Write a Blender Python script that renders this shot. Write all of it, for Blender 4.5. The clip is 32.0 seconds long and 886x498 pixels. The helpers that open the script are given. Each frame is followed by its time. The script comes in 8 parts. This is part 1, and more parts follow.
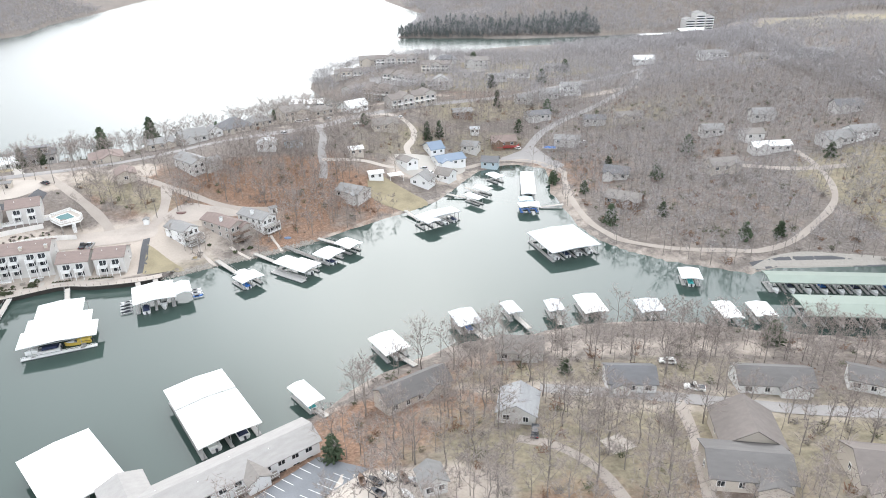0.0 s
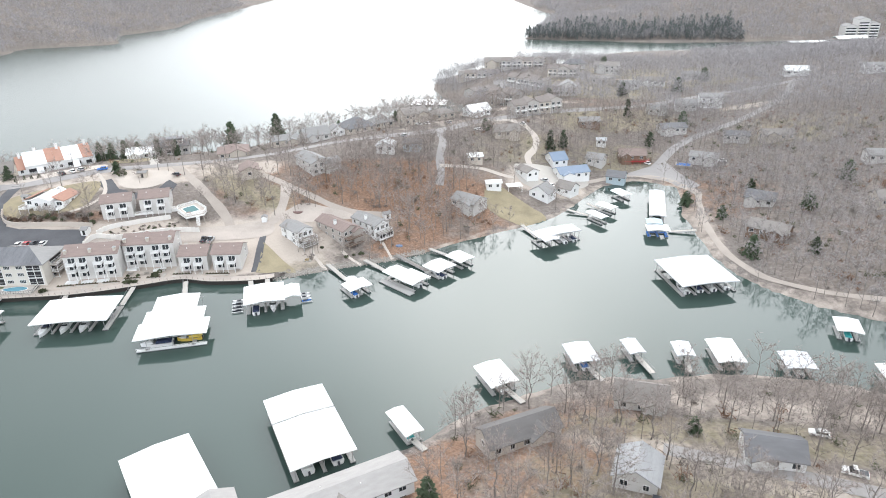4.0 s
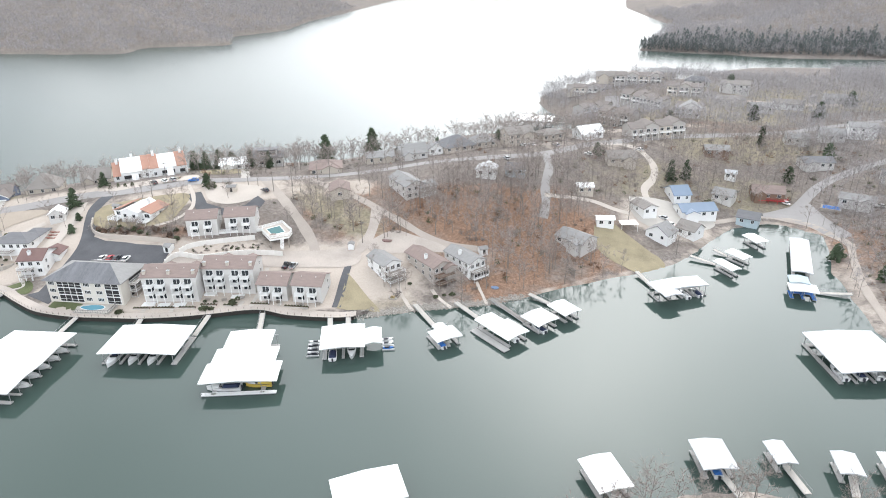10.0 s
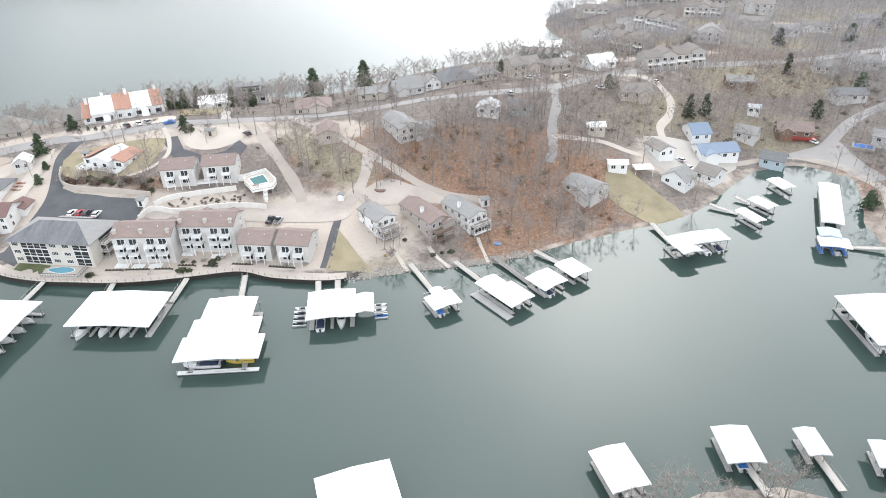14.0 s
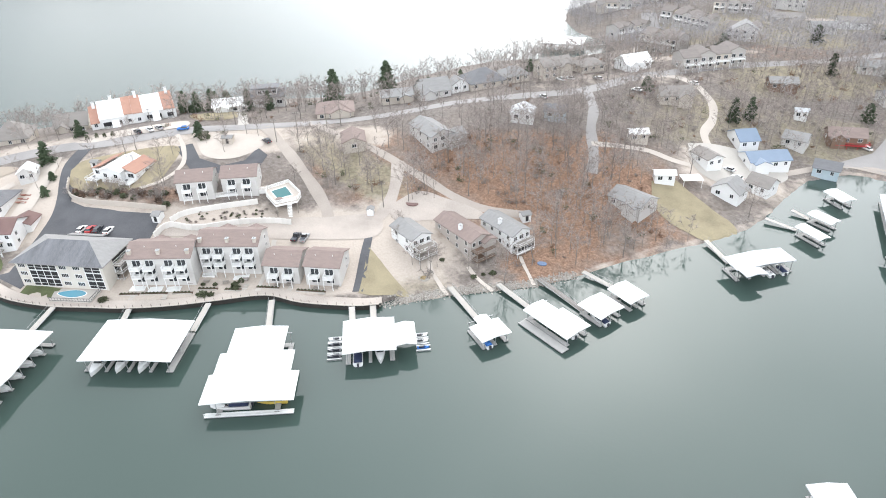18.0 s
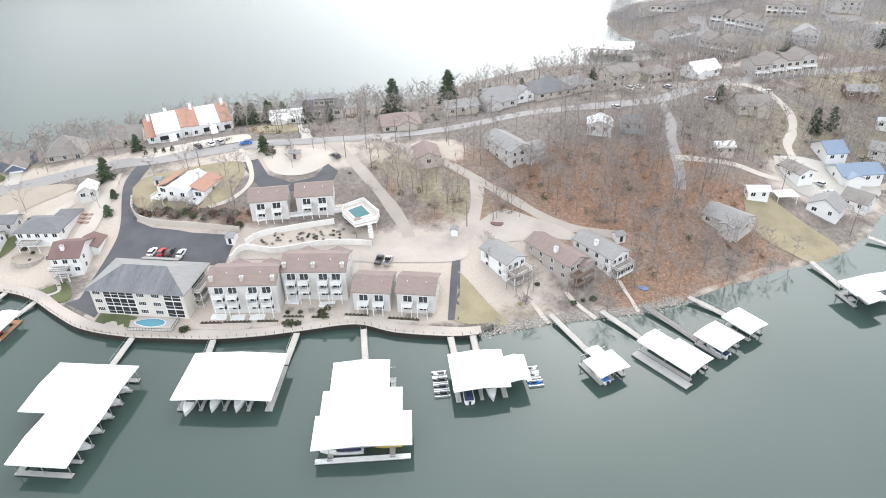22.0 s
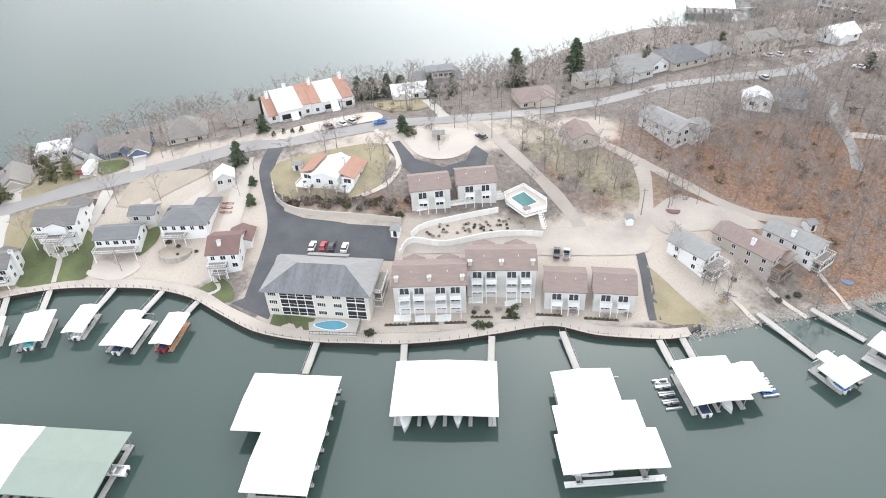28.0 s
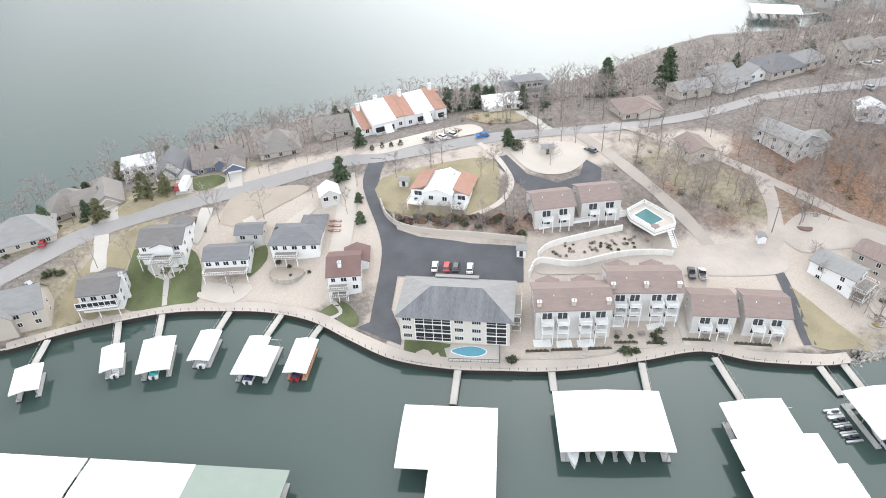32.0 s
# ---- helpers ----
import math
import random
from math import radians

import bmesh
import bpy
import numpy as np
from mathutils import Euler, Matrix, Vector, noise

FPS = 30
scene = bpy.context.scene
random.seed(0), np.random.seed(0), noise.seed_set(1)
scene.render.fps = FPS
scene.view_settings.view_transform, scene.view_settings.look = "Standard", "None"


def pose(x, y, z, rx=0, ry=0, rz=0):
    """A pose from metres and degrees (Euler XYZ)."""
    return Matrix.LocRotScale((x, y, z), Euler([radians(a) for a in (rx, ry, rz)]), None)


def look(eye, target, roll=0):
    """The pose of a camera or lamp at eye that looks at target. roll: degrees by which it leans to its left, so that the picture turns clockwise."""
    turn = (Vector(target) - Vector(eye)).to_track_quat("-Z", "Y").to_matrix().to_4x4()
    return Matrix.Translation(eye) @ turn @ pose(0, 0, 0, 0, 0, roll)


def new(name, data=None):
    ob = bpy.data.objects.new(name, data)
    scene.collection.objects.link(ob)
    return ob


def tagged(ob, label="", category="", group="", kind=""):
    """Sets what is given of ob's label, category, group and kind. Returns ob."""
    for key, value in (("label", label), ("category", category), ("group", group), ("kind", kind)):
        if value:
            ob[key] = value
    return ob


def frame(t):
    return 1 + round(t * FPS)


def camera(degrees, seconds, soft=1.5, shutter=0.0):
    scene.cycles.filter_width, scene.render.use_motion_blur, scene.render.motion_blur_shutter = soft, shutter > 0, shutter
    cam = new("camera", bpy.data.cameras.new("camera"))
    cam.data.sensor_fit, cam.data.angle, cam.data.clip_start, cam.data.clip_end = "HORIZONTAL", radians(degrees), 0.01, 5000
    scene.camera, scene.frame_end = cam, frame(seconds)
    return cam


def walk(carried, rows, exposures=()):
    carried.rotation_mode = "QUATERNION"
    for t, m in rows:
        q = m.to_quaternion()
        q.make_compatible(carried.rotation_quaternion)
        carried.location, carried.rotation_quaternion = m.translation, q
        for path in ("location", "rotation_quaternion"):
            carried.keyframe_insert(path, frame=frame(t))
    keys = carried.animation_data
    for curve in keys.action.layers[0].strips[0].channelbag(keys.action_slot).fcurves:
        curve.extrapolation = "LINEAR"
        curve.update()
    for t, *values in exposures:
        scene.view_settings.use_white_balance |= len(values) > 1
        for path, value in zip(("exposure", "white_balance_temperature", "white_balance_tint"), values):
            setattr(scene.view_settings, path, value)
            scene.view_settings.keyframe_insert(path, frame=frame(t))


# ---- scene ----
cam = camera(68.3, 32.0, soft=1.0)
PATH = [
    (0, (-2.16, 2.83, 111.06), (-2.291, 11.900, 106.864), -1.4),
    (0.5, (-2.13, 4.23, 111.05), (-2.490, 13.300, 106.860), -1.5),
    (1, (-2.32, 6.08, 111.05), (-2.921, 15.143, 106.867), -1.6),
    (1.5, (-2.76, 8.04, 111.18), (-3.588, 17.081, 106.991), -1.5),
    (2, (-3.16, 9.88, 111.37), (-4.222, 18.905, 107.189), -1.5),
    (2.5, (-3.60, 11.71, 111.54), (-4.899, 20.703, 107.361), -1.4),
    (3, (-4.12, 13.82, 111.59), (-5.602, 22.790, 107.416), -1.4),
    (3.5, (-4.71, 15.88, 111.64), (-6.333, 24.822, 107.463), -1.4),
    (5.5, (-7.44, 24.67, 111.92), (-9.855, 33.442, 107.775), -1.3),
    (6, (-8.29, 27.04, 112.02), (-10.920, 35.755, 107.889), -1.2),
    (6.5, (-9.27, 29.85, 111.85), (-12.107, 38.515, 107.725), -1.2),
    (7, (-10.69, 32.52, 111.75), (-13.674, 41.133, 107.635), -1.1),
    (7.5, (-11.86, 35.20, 111.82), (-14.944, 43.776, 107.700), -1),
    (8, (-12.54, 37.55, 112.15), (-15.649, 46.121, 108.038), -1.1),
    (8.5, (-13.32, 40.16, 112.14), (-16.435, 48.730, 108.030), -1.1),
    (9, (-14.25, 42.91, 112.17), (-17.374, 51.484, 108.072), -1.1),
    (9.5, (-15.25, 45.48, 112.32), (-18.362, 54.051, 108.219), -1.1),
    (10, (-16.16, 48.02, 112.62), (-19.274, 56.595, 108.519), -1.1),
    (10.5, (-17.09, 50.85, 112.88), (-20.213, 59.420, 108.772), -1.2),
    (11, (-18.09, 53.73, 113.25), (-21.209, 62.299, 109.134), -1.1),
    (11.5, (-18.88, 56.46, 113.48), (-21.999, 65.022, 109.363), -1.2),
    (12, (-19.51, 59.05, 113.66), (-22.638, 67.612, 109.547), -1.2),
    (12.5, (-20.38, 62.08, 113.60), (-23.495, 70.587, 109.355), -1.3),
    (13, (-20.90, 64.86, 113.62), (-23.969, 73.193, 109.020), -1.5),
    (13.5, (-21.44, 67.52, 113.63), (-24.449, 75.639, 108.623), -1.7),
    (15.5, (-26.58, 77.03, 113.14), (-29.554, 85.000, 107.884), -1.9),
    (16, (-28.76, 79.02, 113.11), (-31.731, 86.990, 107.863), -1.9),
    (16.5, (-30.28, 80.18, 113.23), (-33.278, 88.148, 107.974), -2),
    (17, (-32.52, 81.29, 113.27), (-35.535, 89.247, 108.016), -2.1),
    (17.5, (-36.23, 82.30, 113.29), (-39.228, 90.260, 108.043), -2),
    (18, (-40.44, 83.16, 113.36), (-43.398, 91.135, 108.098), -1.8),
    (18.5, (-43.69, 83.72, 113.57), (-46.664, 91.686, 108.319), -1.9),
    (19, (-47.09, 84.33, 113.65), (-50.069, 92.303, 108.399), -1.9),
    (19.5, (-50.90, 84.82, 113.81), (-53.875, 92.792, 108.558), -1.9),
    (20, (-54.79, 85.34, 113.90), (-57.760, 93.302, 108.636), -1.9),
    (20.5, (-58.58, 85.44, 113.98), (-61.559, 93.402, 108.724), -1.9),
    (21, (-62.57, 85.85, 114.01), (-65.549, 93.822, 108.755), -2),
    (21.5, (-66.76, 86.20, 114.33), (-69.732, 94.163, 109.065), -2),
    (22, (-70.88, 86.30, 114.69), (-73.857, 94.259, 109.421), -2.1),
    (22.5, (-75.12, 86.49, 114.95), (-78.096, 94.450, 109.675), -2.1),
    (23, (-79.31, 86.53, 115.24), (-82.300, 94.475, 109.970), -2.2),
    (23.5, (-83.66, 86.63, 115.66), (-86.656, 94.569, 110.372), -2.2),
    (24, (-88.06, 86.52, 116.14), (-91.052, 94.459, 110.857), -2.3),
    (24.5, (-92.80, 86.39, 116.57), (-95.790, 94.330, 111.266), -2.3),
    (25, (-97.27, 86.08, 116.92), (-100.255, 93.970, 111.541), -2.4),
    (25.5, (-101.83, 85.89, 117.25), (-104.781, 93.650, 111.671), -2.5),
    (27.5, (-120.52, 85.39, 119.43), (-123.434, 92.944, 113.563), -2.9),
    (28, (-125.34, 84.75, 119.58), (-128.248, 92.321, 113.720), -2.9),
    (28.5, (-130.13, 84.18, 119.70), (-133.029, 91.757, 113.853), -2.9),
    (29, (-134.69, 83.95, 119.98), (-137.607, 91.525, 114.137), -2.9),
    (29.5, (-139.39, 83.27, 120.06), (-142.297, 90.857, 114.234), -3),
    (30, (-144.21, 83.00, 120.14), (-147.115, 90.593, 114.308), -3),
    (30.5, (-149.07, 82.40, 120.49), (-151.966, 89.993, 114.664), -3),
    (31, (-153.90, 82.10, 120.69), (-156.791, 89.693, 114.860), -3),
    (31.5, (-158.66, 81.65, 120.97), (-161.553, 89.235, 115.131), -3.1),
    (32, (-163.39, 81.11, 121.14), (-166.269, 88.705, 115.305), -3),
]
walk(cam, [(t, look(eye, target, roll)) for t, eye, target, roll in PATH], exposures=[(0, 0.85), (6, 0.80), (13, 0.80), (16, 0.95), (19, 0.96), (22, 0.88), (25, 0.83), (28, 0.85), (31, 0.81), (32, 0.80)])

# ---- sky and light: a bright, even overcast, lighter towards the hidden sun ----
SUN_AZ, SUN_EL = 4.0, 36.0      # degrees left of +y, and above the horizon
world = bpy.data.worlds.new("overcast")
scene.world = world
world.use_nodes = True
wn, wl = world.node_tree.nodes, world.node_tree.links
wn.clear()
sky = wn.new("ShaderNodeTexSky")
sky.sky_type, sky.sun_disc = "NISHITA", False
sky.sun_elevation, sky.sun_rotation = radians(SUN_EL), radians(-SUN_AZ)
sky.air_density, sky.dust_density = 1.0, 4.0
hsv = wn.new("ShaderNodeHueSaturation")
hsv.inputs["Saturation"].default_value = 0.25
wl.new(sky.outputs["Color"], hsv.inputs["Color"])
cloud = wn.new("ShaderNodeMix")
cloud.data_type = "RGBA"
cloud.inputs["Factor"].default_value = 0.7
cloud.inputs["B"].default_value = (11.2, 11.9, 12.9, 1)
wl.new(hsv.outputs["Color"], cloud.inputs["A"])
back = wn.new("ShaderNodeBackground")
back.inputs["Strength"].default_value = 0.12
# the cloud is brighter on the sun's side
way = wn.new("ShaderNodeTexCoord")
towards = wn.new("ShaderNodeVectorMath")
towards.operation = "DOT_PRODUCT"
towards.inputs[1].default_value = (-math.sin(radians(SUN_AZ)) * math.cos(radians(SUN_EL)), math.cos(radians(SUN_AZ)) * math.cos(radians(SUN_EL)), math.sin(radians(SUN_EL)))
wl.new(way.outputs["Generated"], towards.inputs[0])
glow = wn.new("ShaderNodeMapRange")
glow.interpolation_type = "SMOOTHSTEP"
for key, value in (("From Min", 0.73), ("From Max", 0.965), ("To Min", 0.60), ("To Max", 1.30)):
    glow.inputs[key].default_value = value
wl.new(towards.outputs["Value"], glow.inputs["Value"])
# unseen sky behind is brightened to fill the walls that face the camera
rear = wn.new("ShaderNodeMapRange")
rear.interpolation_type = "SMOOTHSTEP"
for key, value in (("From Min", 0.5), ("From Max", -0.25), ("To Min", 0.0), ("To Max", 0.62)):
    rear.inputs[key].default_value = value
wl.new(towards.outputs["Value"], rear.inputs["Value"])
whole = wn.new("ShaderNodeMath")
whole.operation = "ADD"
wl.new(glow.outputs["Result"], whole.inputs[0])
wl.new(rear.outputs["Result"], whole.inputs[1])
lit = wn.new("ShaderNodeVectorMath")
lit.operation = "SCALE"
wl.new(cloud.outputs["Result"], lit.inputs[0])
puffs = wn.new("ShaderNodeTexNoise")
puffs.inputs["Scale"].default_value, puffs.inputs["Detail"].default_value = 2.2, 4.0
wl.new(way.outputs["Generated"], puffs.inputs["Vector"])
soft = wn.new("ShaderNodeMapRange")
for key, value in (("From Min", 0.3), ("From Max", 0.7), ("To Min", 0.82), ("To Max", 1.18)):
    soft.inputs[key].default_value = value
wl.new(puffs.outputs["Fac"], soft.inputs["Value"])
both = wn.new("ShaderNodeMath")
both.operation = "MULTIPLY"
wl.new(whole.outputs[0], both.inputs[0])
wl.new(soft.outputs["Result"], both.inputs[1])
wl.new(both.outputs[0], lit.inputs["Scale"])
wl.new(lit.outputs["Vector"], back.inputs["Color"])
wout = wn.new("ShaderNodeOutputWorld")
wl.new(back.outputs["Background"], wout.inputs["Surface"])

sun_data = bpy.data.lights.new("sun", "SUN")
sun_data.energy, sun_data.angle, sun_data.color = 0.7, radians(100), (1.0, 0.985, 0.975)
sun = new("sun", sun_data)
sun.rotation_euler = (radians(90 - SUN_EL), 0, radians(180 + SUN_AZ))
sun.location = (-60, 160, 200)
# ---- lie of the land: two waters, and heights by the distance from them ----
BAY = [(-622, 59), (-444, 107), (-355, 144), (-323, 160), (-308, 173), (-289, 186), (-272, 192), (-259, 195), (-246, 195), (-232, 191),
       (-219, 188), (-204, 189), (-192, 192), (-181, 195), (-169, 200), (-158, 206), (-145, 213), (-133, 213), (-118, 216), (-111, 219),
       (-93, 231), (-75, 240), (-62, 249), (-46, 265), (-24, 283), (-10, 296), (-3, 308), (4, 324), (13, 342), (27, 352), (36, 352),
       (49, 345), (49, 330), (47, 306), (50, 286), (52, 266), (58, 249)]
BAY_BACK = [(67, 238), (80, 228), (96, 221), (107, 216), (118, 221), (163, 221), (222, 216), (237, 163), (163, 166), (129, 172), (95, 178), (80, 182), (67, 185),
            (49, 185), (34, 182), (22, 178), (12, 178), (-3, 172), (-19, 161), (-27, 155), (-38, 141), (-49, 133), (-65, 117), (-75, 111),
            (-89, 101), (-118, 77), (-178, 44), (-296, 0), (-622, -89)]
LAKE_SHORE = [(-622, 111), (-474, 157), (-392, 198), (-373, 219), (-369, 252), (-348, 283), (-329, 306), (-306, 329), (-272, 361), (-248, 371),
              (-216, 382), (-198, 398), (-182, 428), (-163, 453), (-147, 471), (-126, 480), (-101, 491), (-78, 512), (-90, 533), (-110, 552),
              (-124, 582), (-129, 617), (-115, 659), (-68, 702), (-18, 727), (31, 795), (62, 817), (148, 829), (252, 851), (385, 873)]
LAKE_FAR = [(385, 935), (252, 908), (191, 900), (98, 888), (41, 903), (-22, 915), (-71, 926), (-59, 1036), (-37, 1228), (-89, 1406), (-148, 1618),
            (-207, 2220), (-829, 2220), (-784, 1776), (-725, 1391), (-710, 1228), (-662, 1066), (-696, 962), (-629, 866), (-740, 814),
            (-716, 752), (-829, 725), (-947, 710), (-1776, 562), (-1776, 148)]
WATERS = [np.array(BAY + BAY_BACK, float), np.array(LAKE_SHORE + LAKE_FAR, float)]


def shore_distance(p):
    """Metres from the nearest shore for an array of places (n, 2): plus on land, minus in the water."""
    best, wet = np.full(len(p), 1e9), np.zeros(len(p), bool)
    for poly in WATERS:
        inside = np.zeros(len(p), bool)
        for a, b in zip(poly, np.roll(poly, -1, 0)):
            ab, ap = b - a, p - a
            s = np.clip((ap @ ab) / (ab @ ab), 0, 1)
            best = np.minimum(best, np.hypot(*(ap - s[:, None] * ab).T))
            if a[1] != b[1]:
                cross = (p[:, 1] > a[1]) != (p[:, 1] > b[1])
                inside ^= cross & (p[:, 0] < a[0] + (p[:, 1] - a[1]) / (b[1] - a[1]) * ab[0])
        wet |= inside
    return np.where(wet, -best, best)


def smooth(a, b, v):
    s = np.clip((v - a) / (b - a), 0, 1)
    return s * s * (3 - 2 * s)


def heights(x, y):
    """Height of the ground at places given as arrays."""
    x, y = np.asarray(x, float), np.asarray(y, float)
    d = shore_distance(np.stack([x.ravel(), y.ravel()], 1)).reshape(x.shape)
    e = np.maximum(d, 0)
    low = 1 - np.exp(-(np.maximum(e - 8, 0) / 52) ** 1.4)
    rise = 20.5 - 9 * smooth(-40, 60, x) + 22 * smooth(60, 330, x) * smooth(90, 300, y)
    rise = rise * (1 - 0.62 * smooth(585, 720, y) * smooth(-120, -40, x) * smooth(345, 260, x))
    walled = (x < -108) & (x > -330) & (y < 232)      # the stretch behind the seawall
    h = np.where(walled, 1.3, 0.15 + 1.15 * smooth(0, 7, e)) + 0.03 * np.minimum(e, 20) + rise * low + 48 * smooth(40, 350, e) * np.maximum(smooth(-560, -700, x) * smooth(440, 710, y), smooth(830, 950, y))
    h = h - 4.5 * np.exp(-((x + 140) ** 2 + (y - 248) ** 2) / 900) * smooth(18, 45, e)
    h = h + 0.5 * np.sin(x / 25.0 + 1.3) * np.cos(y / 31.0) * smooth(22, 90, e)
    return np.where(walled, np.where(d > 2.4, h, -2.0), np.where(d > 0, h, np.maximum(-4.0, 0.15 + 0.6 * d)))


def ground(x, y):
    return float(heights(np.array([x]), np.array([y]))[0])

# ---- materials ----
def srgb(r, g, b):
    return tuple((c / 255 / 12.92) if c / 255 <= 0.04045 else ((c / 255 + 0.055) / 1.055) ** 2.4 for c in (r, g, b)) + (1.0,)


MATS = {}


def material(name, colour, rough=0.8, metal=0.0, vary=0.15, scale=1.5, grain=30.0, bump=0.0, island=0.0, pieces=0.0, stretch=(1, 1, 1), spec=0.5):
    """A surface with stains (scale, per metre), fine grain and, where asked, a tone of its own for each piece."""
    if name in MATS:
        return MATS[name]
    m = MATS[name] = bpy.data.materials.new(name)
    m.use_nodes = True
    n, l = m.node_tree.nodes, m.node_tree.links
    p = n["Principled BSDF"]
    p.inputs["Roughness"].default_value, p.inputs["Metallic"].default_value = rough, metal
    p.inputs["Specular IOR Level"].default_value = spec
    tc = n.new("ShaderNodeTexCoord")
    mp = n.new("ShaderNodeMapping")
    mp.inputs["Scale"].default_value = stretch
    l.new(tc.outputs["Object"], mp.inputs["Vector"])
    big = n.new("ShaderNodeTexNoise")
    big.inputs["Scale"].default_value, big.inputs["Detail"].default_value = scale, 5.0
    fine = n.new("ShaderNodeTexNoise")
    fine.inputs["Scale"].default_value, fine.inputs["Detail"].default_value = grain, 3.0
    l.new(mp.outputs["Vector"], big.inputs["Vector"])
    l.new(mp.outputs["Vector"], fine.inputs["Vector"])
    add = n.new("ShaderNodeMath")
    add.operation = "ADD"
    l.new(big.outputs["Fac"], add.inputs[0])
    l.new(fine.outputs["Fac"], add.inputs[1])
    last = add.outputs[0]
    if island:
        info = n.new("ShaderNodeObjectInfo")
        mul = n.new("ShaderNodeMath")
        mul.operation = "MULTIPLY_ADD"
        mul.inputs[1].default_value = island
        l.new(info.outputs["Random"], mul.inputs[0])
        l.new(last, mul.inputs[2])
        last = mul.outputs[0]
    if pieces:
        geo = n.new("ShaderNodeNewGeometry")
        mul = n.new("ShaderNodeMath")
        mul.operation = "MULTIPLY_ADD"
        mul.inputs[1].default_value = pieces
        l.new(geo.outputs["Random Per Island"], mul.inputs[0])
        l.new(last, mul.inputs[2])
        last = mul.outputs[0]
    rng = n.new("ShaderNodeMapRange")
    rng.inputs["From Min"].default_value, rng.inputs["From Max"].default_value = 0.5, 1.5 + island + pieces
    rng.inputs["To Min"].default_value, rng.inputs["To Max"].default_value = 1 - vary, 1 + vary
    l.new(last, rng.inputs["Value"])
    mix = n.new("ShaderNodeVectorMath")
    mix.operation = "SCALE"
    mix.inputs[0].default_value = colour[:3]
    l.new(rng.outputs["Result"], mix.inputs["Scale"])
    l.new(mix.outputs["Vector"], p.inputs["Base Color"])
    if bump:
        b = n.new("ShaderNodeBump")
        b.inputs["Strength"].default_value, b.inputs["Distance"].default_value = 0.6, bump
        l.new(fine.outputs["Fac"], b.inputs["Height"])
        l.new(b.outputs["Normal"], p.inputs["Normal"])
    return m


WHITE = material("white_paint", (0.80, 0.80, 0.78), 0.5, vary=0.06)
ROOF_WHITE = material("white_metal_roofing", (0.80, 0.81, 0.80), 0.45, vary=0.05, scale=0.25, grain=3.0)
ROOF_GREEN = material("green_metal_roofing", (0.23, 0.275, 0.235), 0.5, vary=0.08, scale=0.3, grain=4.0)
ROOF_BROWN = material("brown_shingle", (0.245, 0.19, 0.17), 0.9, vary=0.22, scale=0.35, grain=9.0, stretch=(1, 3, 3))
ROOF_GREY = material("grey_shingle", (0.27, 0.265, 0.258), 0.9, vary=0.22, scale=0.35, grain=9.0, stretch=(1, 3, 3))
ROOF_DARK = material("charcoal_shingle", (0.17, 0.17, 0.176), 0.9, vary=0.22, scale=0.35, grain=9.0, stretch=(1, 3, 3))
ROOF_LODGE = material("pale_grey_shingle", (0.36, 0.345, 0.33), 0.9, vary=0.18, scale=0.35, grain=9.0, stretch=(1, 3, 3))
ROOF_SMOKE = material("smoke_grey_shingle", (0.165, 0.157, 0.152), 0.9, vary=0.22, scale=0.35, grain=9.0, stretch=(1, 3, 3))
ROOF_WORN = material("worn_grey_metal_roofing", (0.36, 0.365, 0.37), 0.6, vary=0.25, scale=0.3, grain=3.0, stretch=(4, 0.4, 1))
ROOF_TAN = material("weathered_tan_shingle", (0.245, 0.225, 0.207), 0.9, vary=0.2, scale=0.35, grain=9.0, stretch=(1, 3, 3))
ROOF_UMBER = material("brown_grey_shingle", (0.205, 0.18, 0.165), 0.9, vary=0.22, scale=0.35, grain=9.0, stretch=(1, 3, 3))
ROOF_BLUE = material("blue_metal_roofing", (0.165, 0.22, 0.295), 0.5, vary=0.08, scale=0.4, grain=4.0)
ROOF_RED = material("dark_red_shingle", (0.175, 0.11, 0.10), 0.9, vary=0.2, scale=0.35, grain=9.0)
ROOF_TILE = material("orange_clay_tile", (0.37, 0.205, 0.15), 0.8, vary=0.2, scale=0.5, grain=7.0)
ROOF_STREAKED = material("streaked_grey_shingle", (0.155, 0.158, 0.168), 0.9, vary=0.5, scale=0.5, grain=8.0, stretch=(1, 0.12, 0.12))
WALL_GREY = material("grey_siding", (0.565, 0.55, 0.53), 0.8, vary=0.08, scale=0.4, grain=6.0, stretch=(0.3, 0.3, 6))
WALL_CREAM = material("cream_stucco", (0.60, 0.565, 0.51), 0.85, vary=0.08, scale=0.5)
WALL_WHITE = material("white_siding", (0.74, 0.74, 0.73), 0.7, vary=0.06, scale=0.4, grain=6.0, stretch=(0.3, 0.3, 6))
WALL_TAN = material("tan_siding", (0.50, 0.45, 0.39), 0.8, vary=0.1, scale=0.4, grain=6.0, stretch=(0.3, 0.3, 6))
WALL_UMBER = material("umber_siding", (0.43, 0.39, 0.355), 0.85, vary=0.12, scale=0.4, grain=6.0, stretch=(0.3, 0.3, 6))
WALL_TAUPE = material("taupe_siding", (0.42, 0.395, 0.37), 0.85, vary=0.1, scale=0.4, grain=6.0, stretch=(0.3, 0.3, 6))
WALL_BROWN = material("brown_wood_siding", (0.19, 0.125, 0.09), 0.85, vary=0.2, scale=0.5, grain=8.0)
WALL_BLUE = material("slate_blue_siding", (0.13, 0.16, 0.23), 0.8, vary=0.1, scale=0.5)
WALL_PALEBLUE = material("pale_blue_siding", (0.42, 0.50, 0.54), 0.8, vary=0.1, scale=0.5)
